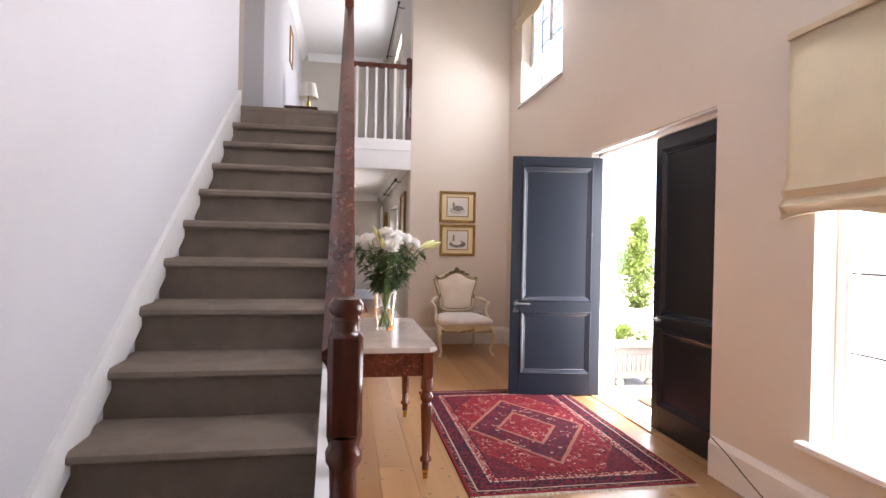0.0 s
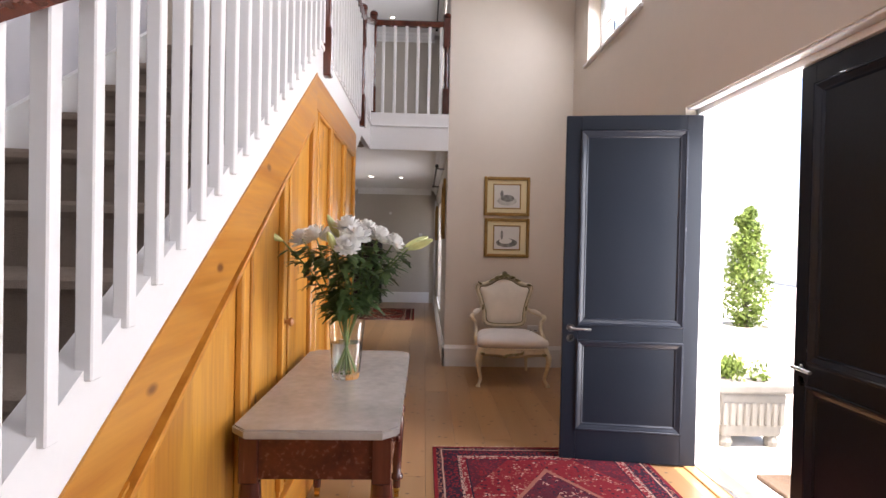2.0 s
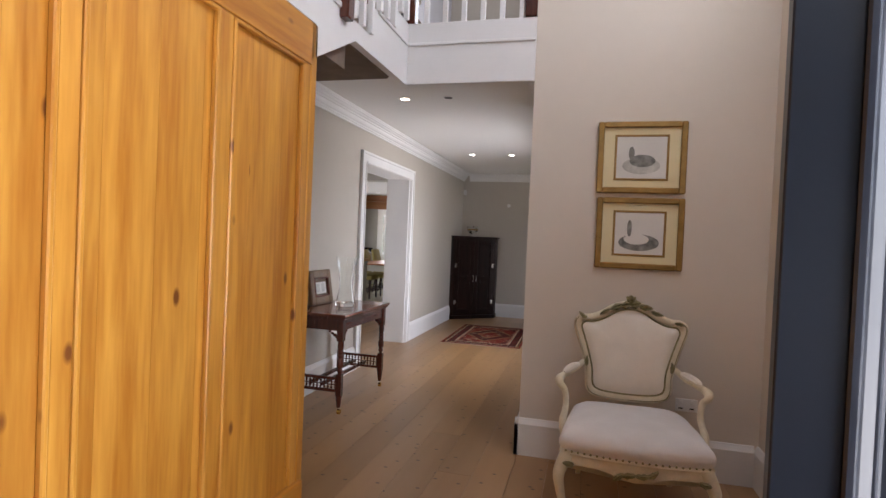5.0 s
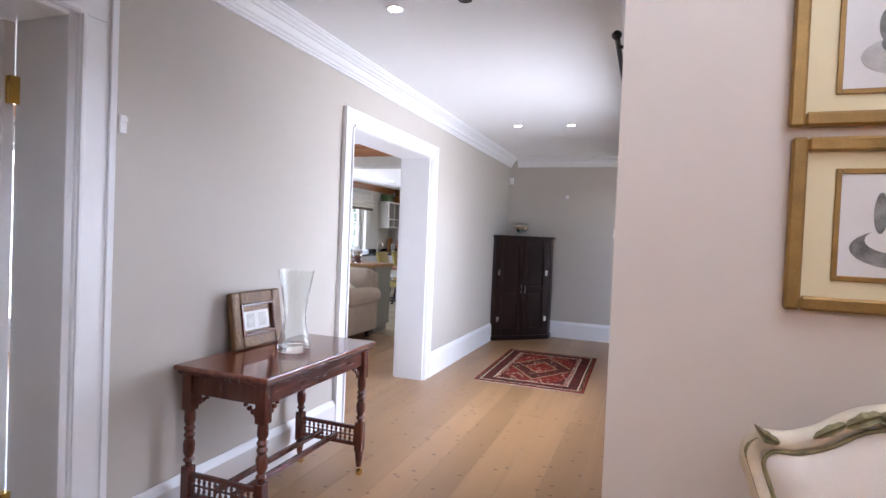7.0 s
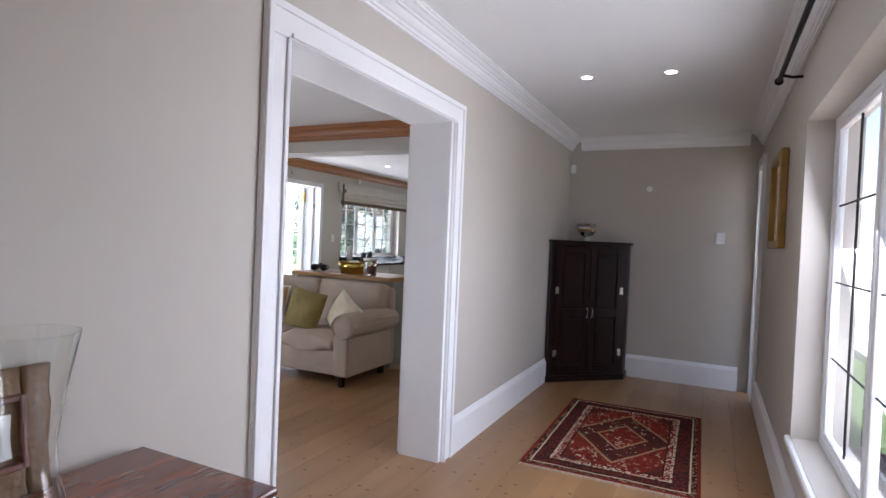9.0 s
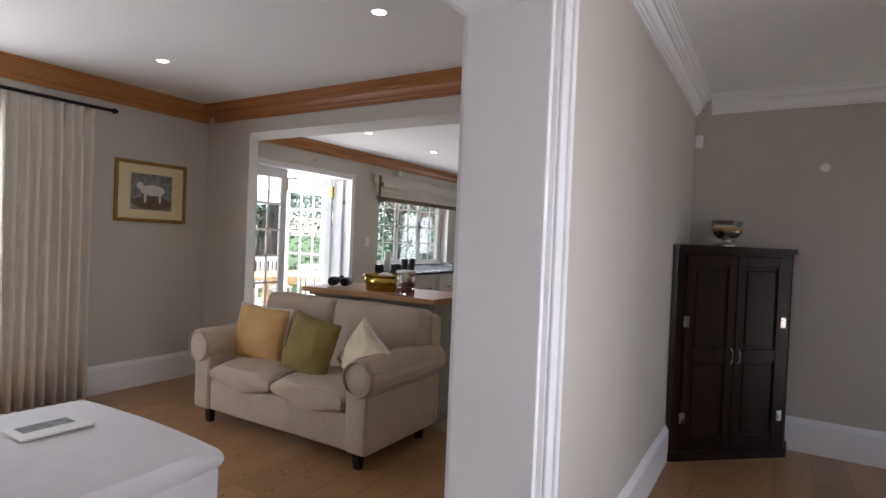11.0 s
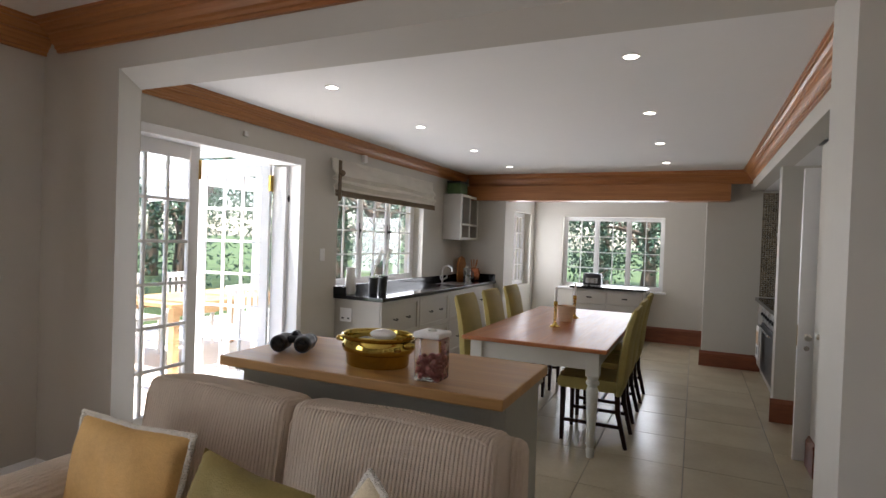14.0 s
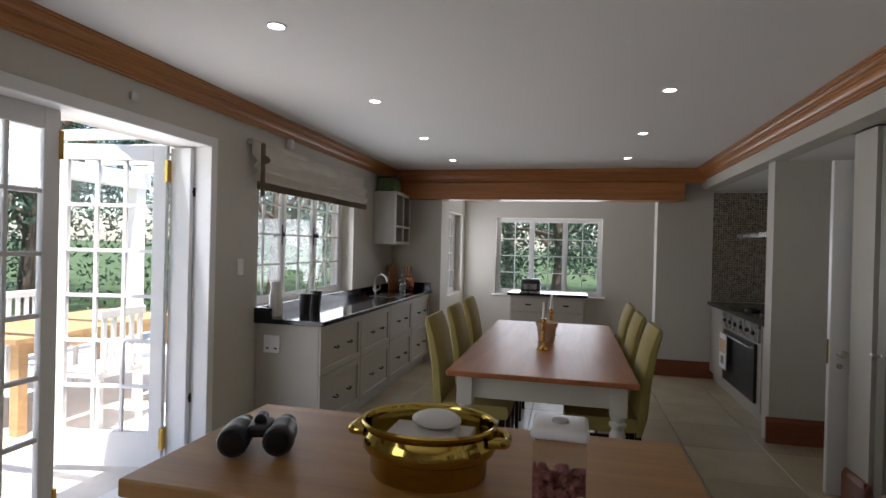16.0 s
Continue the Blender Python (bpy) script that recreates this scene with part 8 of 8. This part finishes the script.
def tree(x, y, h, r, seed, label="broad dark green garden tree", leaves=6600):
    rnd = random.Random(seed)
    ob = thing("tree", x, y, -0.17, label, "tree", group="garden trees")
    bm = bmesh.new()
    tube([(0, 0, 0), (0.05, 0.02, h * 0.25), (-0.04, 0.05, h * 0.55)], 0.2, 9, bm=bm, radii=[0.26, 0.18, 0.1])
    limbs = []
    for k in range(7):
        a, z = 6.28 * k / 7 + rnd.uniform(-0.3, 0.3), h * rnd.uniform(0.22, 0.5)
        e = Vector((math.cos(a) * r * rnd.uniform(0.5, 0.8), math.sin(a) * r * rnd.uniform(0.5, 0.8), h * rnd.uniform(0.4, 0.85)))
        tube([(0, 0, z), (e.x * 0.5, e.y * 0.5, (z + e.z) / 2 + 0.1), e], 0.06, 6, bm=bm, radii=[0.08, 0.05, 0.02])
        limbs.append(e)
    part("trunk", bm, M_BARK, ob, smooth=True)
    bm = bmesh.new()
    for k in range(22):
        e = limbs[k % 7] if k < 7 else Vector((rnd.uniform(-r, r) * 0.75, rnd.uniform(-r, r) * 0.75, h * rnd.uniform(0.12, 0.95)))
        leaf_cloud(bm, e, r * rnd.uniform(0.28, 0.45), leaves // 22, 0.085, rnd)
    tagged(part("crown", bm, M_FOLIAGE, ob, "dense dark green leaves"), kind="stuff")


for k, (x, y, h, r) in enumerate(((-13.5, 16, 5.5, 3.0), (-14.5, 21.5, 6.5, 3.4), (-13, 27, 6, 3.2), (-15, 11, 6, 3.0), (-11.5, 19.2, 7, 3.2), (-9.8, 24.5, 6.5, 3.0), (-17, 33, 7, 3.6), (-11, 32, 5.5, 2.8), (-6, 28.5, 5.5, 2.8), (-2.4, 27, 5, 2.6), (1.5, 28.5, 5.5, 2.8), (-4.5, 33, 7, 3.4), (-0.5, 34, 7, 3.4), (-19, 24, 7.5, 3.6), (-18, 17, 7.5, 3.6))):
    tree(x, y, h, r, 11 + k)
# veranda beyond the patio doors
ver = thing("pergola", 0, 0, 0, "white painted open pergola on square posts", "pergola", kind="structure")
for k in range(9):
    part("rafter", box(-8.3, -4.62, 11.6 + 0.78 * k, 11.66 + 0.78 * k, 2.42, 2.52, 0.004), M_WHITE, ver)
part("front_beam", box(-8.3, -8.1, 11.5, 18.0, 2.2, 2.42, 0.005), M_WHITE, ver)
for y in (11.7, 14.9, 17.85):
    part("post", box(-8.28, -8.12, y - 0.08, y + 0.08, -0.03, 2.2, 0.005), M_WHITE, ver)
pt = thing("patio_table", -6.5, 15.2, -0.03, "pale wooden garden table on the patio", "table")
part("tabletop", box(-0.5, 0.5, -0.9, 0.9, 0.70, 0.74, 0.004), M_TEAK, pt)
for sx in (-1, 1):
    part("apron", box(sx * 0.42 - 0.012, sx * 0.42 + 0.012, -0.8, 0.8, 0.6, 0.70), M_TEAK, pt)
    for sy in (-1, 1):
        part("leg", box(sx * 0.42 - 0.04, sx * 0.42 + 0.04, sy * 0.8 - 0.04, sy * 0.8 + 0.04, 0, 0.70, 0.004), M_TEAK, pt)


def patio_chair(name):
    ob = thing(name, 0, 0, -0.03, "white garden chair beside the patio table", "chair", group="patio chairs")
    part("seat", box(-0.23, 0.23, -0.23, 0.22, 0.42, 0.46, 0.01, 2), M_SOCKET, ob)
    for k in range(5):
        part("slat", box(-0.2 + 0.09 * k, -0.16 + 0.09 * k, 0.2, 0.225, 0.46, 0.9, 0.003), M_SOCKET, ob)
    part("top_rail", box(-0.23, 0.23, 0.195, 0.23, 0.88, 0.95, 0.008), M_SOCKET, ob)
    for sx in (-1, 1):
        for sy in (-1, 1):
            part("leg", box(sx * 0.2 - 0.02, sx * 0.2 + 0.02, sy * 0.2 - 0.02, sy * 0.2 + 0.02, 0, 0.42, 0.003), M_SOCKET, ob)
    return ob


pc = patio_chair("patio_chair")
pc.matrix_basis = pose(-5.75, 14.8, -0.03, 0, 0, -90)
for x, y, a in ((-5.75, 15.6, -90), (-7.25, 14.8, 90), (-7.25, 15.6, 90), (-6.5, 14.0, 180)):
    copy_thing(pc, pose(x, y, -0.03, 0, 0, a))

# front of the house
pl = thing("stone_planter", 3.62, 5.2, -0.04, "carved stone planter on feet, stone darkened for porch shade", "planter")
bm = box(-0.42, 0.42, -0.42, 0.42, 0.1, 0.5, 0.03, 2)
for v in bm.verts:
    f = 1 + 0.12 * (v.co.z - 0.1) / 0.4
    v.co.x, v.co.y = v.co.x * f, v.co.y * f
part("tub", bm, M_STONE, pl)
part("rim", box(-0.52, 0.52, -0.52, 0.52, 0.5, 0.58, 0.02, 2), M_STONE, pl)
for k in range(9):
    for s in (-1, 1):
        part("flute", box(-0.4 + k * 0.1 - 0.035, -0.4 + k * 0.1 + 0.035, s * 0.45 - 0.02, s * 0.45 + 0.02, 0.2, 0.42, 0.015), M_STONE, pl)
        part("flute", box(s * 0.45 - 0.02, s * 0.45 + 0.02, -0.4 + k * 0.1 - 0.035, -0.4 + k * 0.1 + 0.035, 0.2, 0.42, 0.015), M_STONE, pl)
for sx in (-1, 1):
    for sy in (-1, 1):
        part("foot", lathe([(0.08, 0), (0.1, 0.05), (0.07, 0.1)], 10, pose(sx * 0.33, sy * 0.33, 0)), M_STONE, pl)
bm = bmesh.new()
rnd = random.Random(4)
for k in range(10):
    leaf_cloud(bm, (rnd.uniform(-0.3, 0.3), rnd.uniform(-0.3, 0.3), 0.64), 0.14, 80, 0.04, rnd)
tagged(part("planting", bm, M_FOLIAGE_L, pl, "low bright green planting"), kind="stuff")
pl.scale = (0.5, 0.5, 0.78)
cf = thing("conifer", 4.75, 7.0, -0.04, "bright green conifer in a tall white pot", "potted tree")
part("pot", lathe([(0.16, 0), (0.2, 0.3), (0.25, 0.5), (0.27, 0.52), (0.27, 0.57), (0.23, 0.57), (0.22, 0.5), (0.01, 0.49)], 24), M_RENDER, cf, "tall white plant pot", smooth=True)
part("trunk", tube([(0, 0, 0.45), (0, 0, 1.7)], 0.03, 8, radii=[0.03, 0.01]), M_BARK, cf)
bm = bmesh.new()
for k in range(34):
    zz = 0.6 + k * 0.036
    rr = 0.24 * math.sin(min(1.0, (k + 3) / 12) * 1.57) * (1 - (k / 36) ** 2.2)
    leaf_cloud(bm, (0.05 * math.sin(k), 0.05 * math.cos(k * 1.7), zz), max(0.06, rr), 130, 0.03, rnd)
tagged(part("crown", bm, M_FOLIAGE_L, cf, "fine bright green foliage"), kind="stuff")
slab("garden_wall", 15.0, 15.3, -8, 26, -0.2, 1.5, M_RENDER, "white rendered garden wall", "wall")
dm = thing("door_mat", 3.75, 3.75, -0.04, "brown coir doormat outside the front door, darkened for porch shade", "doormat")
part("mat_pile", box(-0.4, 0.4, -0.75, 0.75, 0, 0.025, 0.006), M_MAT, dm)

# ---- floorboards and tiles ----
floor_boards = thing("floor_hall", 0, 0, 0, "worn knotty pine floorboards", "floor", kind="structure")
plank_meshes = {}


def plank(parent, x, y0, y1, w):
    ln = round(y1 - y0, 2)
    key = (ln, round(w, 3))
    if key not in plank_meshes:
        bm = box(-w / 2 + 0.0009, w / 2 - 0.0009, -ln / 2 + 0.0006, ln / 2 - 0.0006, -0.03, 0, 0.0)
        me = bpy.data.meshes.new("plank")
        bm.to_mesh(me)
        bm.free()
        me.materials.append(M_PLANK)
        plank_meshes[key] = me
    ob = new("plank", plank_meshes[key])
    ob.parent = parent
    ob.location = (x, (y0 + y1) / 2, 0)


def boards(parent, x0, x1, y0, y1, w=0.2):
    n = max(1, round((x1 - x0) / w))
    w = (x1 - x0) / n
    rnd = random.Random(int(x0 * 100) + int(y0 * 7))
    for k in range(n):
        y = y0
        first = rnd.choice((1.0, 1.6, 2.2, 2.8))
        while y < y1 - 0.01:
            ln = first or rnd.choice((2.4, 3.0, 3.6, 4.2))
            first = 0
            end = y1 if y + ln > y1 - 0.5 else y + ln
            plank(parent, x0 + (k + 0.5) * w, y, end, w)
            y = end


boards(floor_boards, -0.27, 1.553, -3.2, 13.38)
boards(floor_boards, 1.553, 2.93, -3.2, 7.22)
corr_boards = thing("floor_doorways", 0, 0, 0, "worn knotty pine floorboards in the doorways", "floor", kind="structure")
boards(corr_boards, -0.54, -0.27, 6.08, 7.0, 0.13)
boards(corr_boards, -0.54, -0.27, 8.9, 10.33, 0.13)
lounge_boards = thing("floor_lounge", 0, 0, 0, "worn knotty pine floorboards in the lounge", "floor", kind="structure")
boards(lounge_boards, -4.34, -0.54, 5.6, 12.19)
tiles = thing("floor_kitchen", 0, 0, 0, "large cream stone floor tiles", "floor", kind="structure")
tile_meshes = {}
T = 0.585
for i in range(-6, 4):
    for j in range(0, 14):
        x0, x1 = max(-4.34, -1.205 + i * T), min(0.2, -1.205 + (i + 1) * T)
        y0, y1 = max(12.2, 11.99 + j * 0.6), min(19.5, 11.99 + (j + 1) * 0.6)
        if y0 < 13.5:
            x1 = min(x1, -0.29)
        if x1 - x0 < 0.03 or y1 - y0 < 0.03:
            continue
        key = (round(x1 - x0, 3), round(y1 - y0, 3))
        if key not in tile_meshes:
            bm = box(-key[0] / 2 + 0.003, key[0] / 2 - 0.003, -key[1] / 2 + 0.003, key[1] / 2 - 0.003, -0.008, 0, 0.0)
            bmesh.ops.bevel(bm, geom=[e for e in bm.edges if min(v.co.z for v in e.verts) > -0.001], offset=0.0015, segments=1, affect="EDGES")
            me = bpy.data.meshes.new("tile")
            bm.to_mesh(me)
            bm.free()
            me.materials.append(M_TILE)
            tile_meshes[key] = me
        ob = new("tile", tile_meshes[key])
        ob.parent = tiles
        ob.location = ((x0 + x1) / 2, (y0 + y1) / 2, random.uniform(-0.0006, 0.0006))
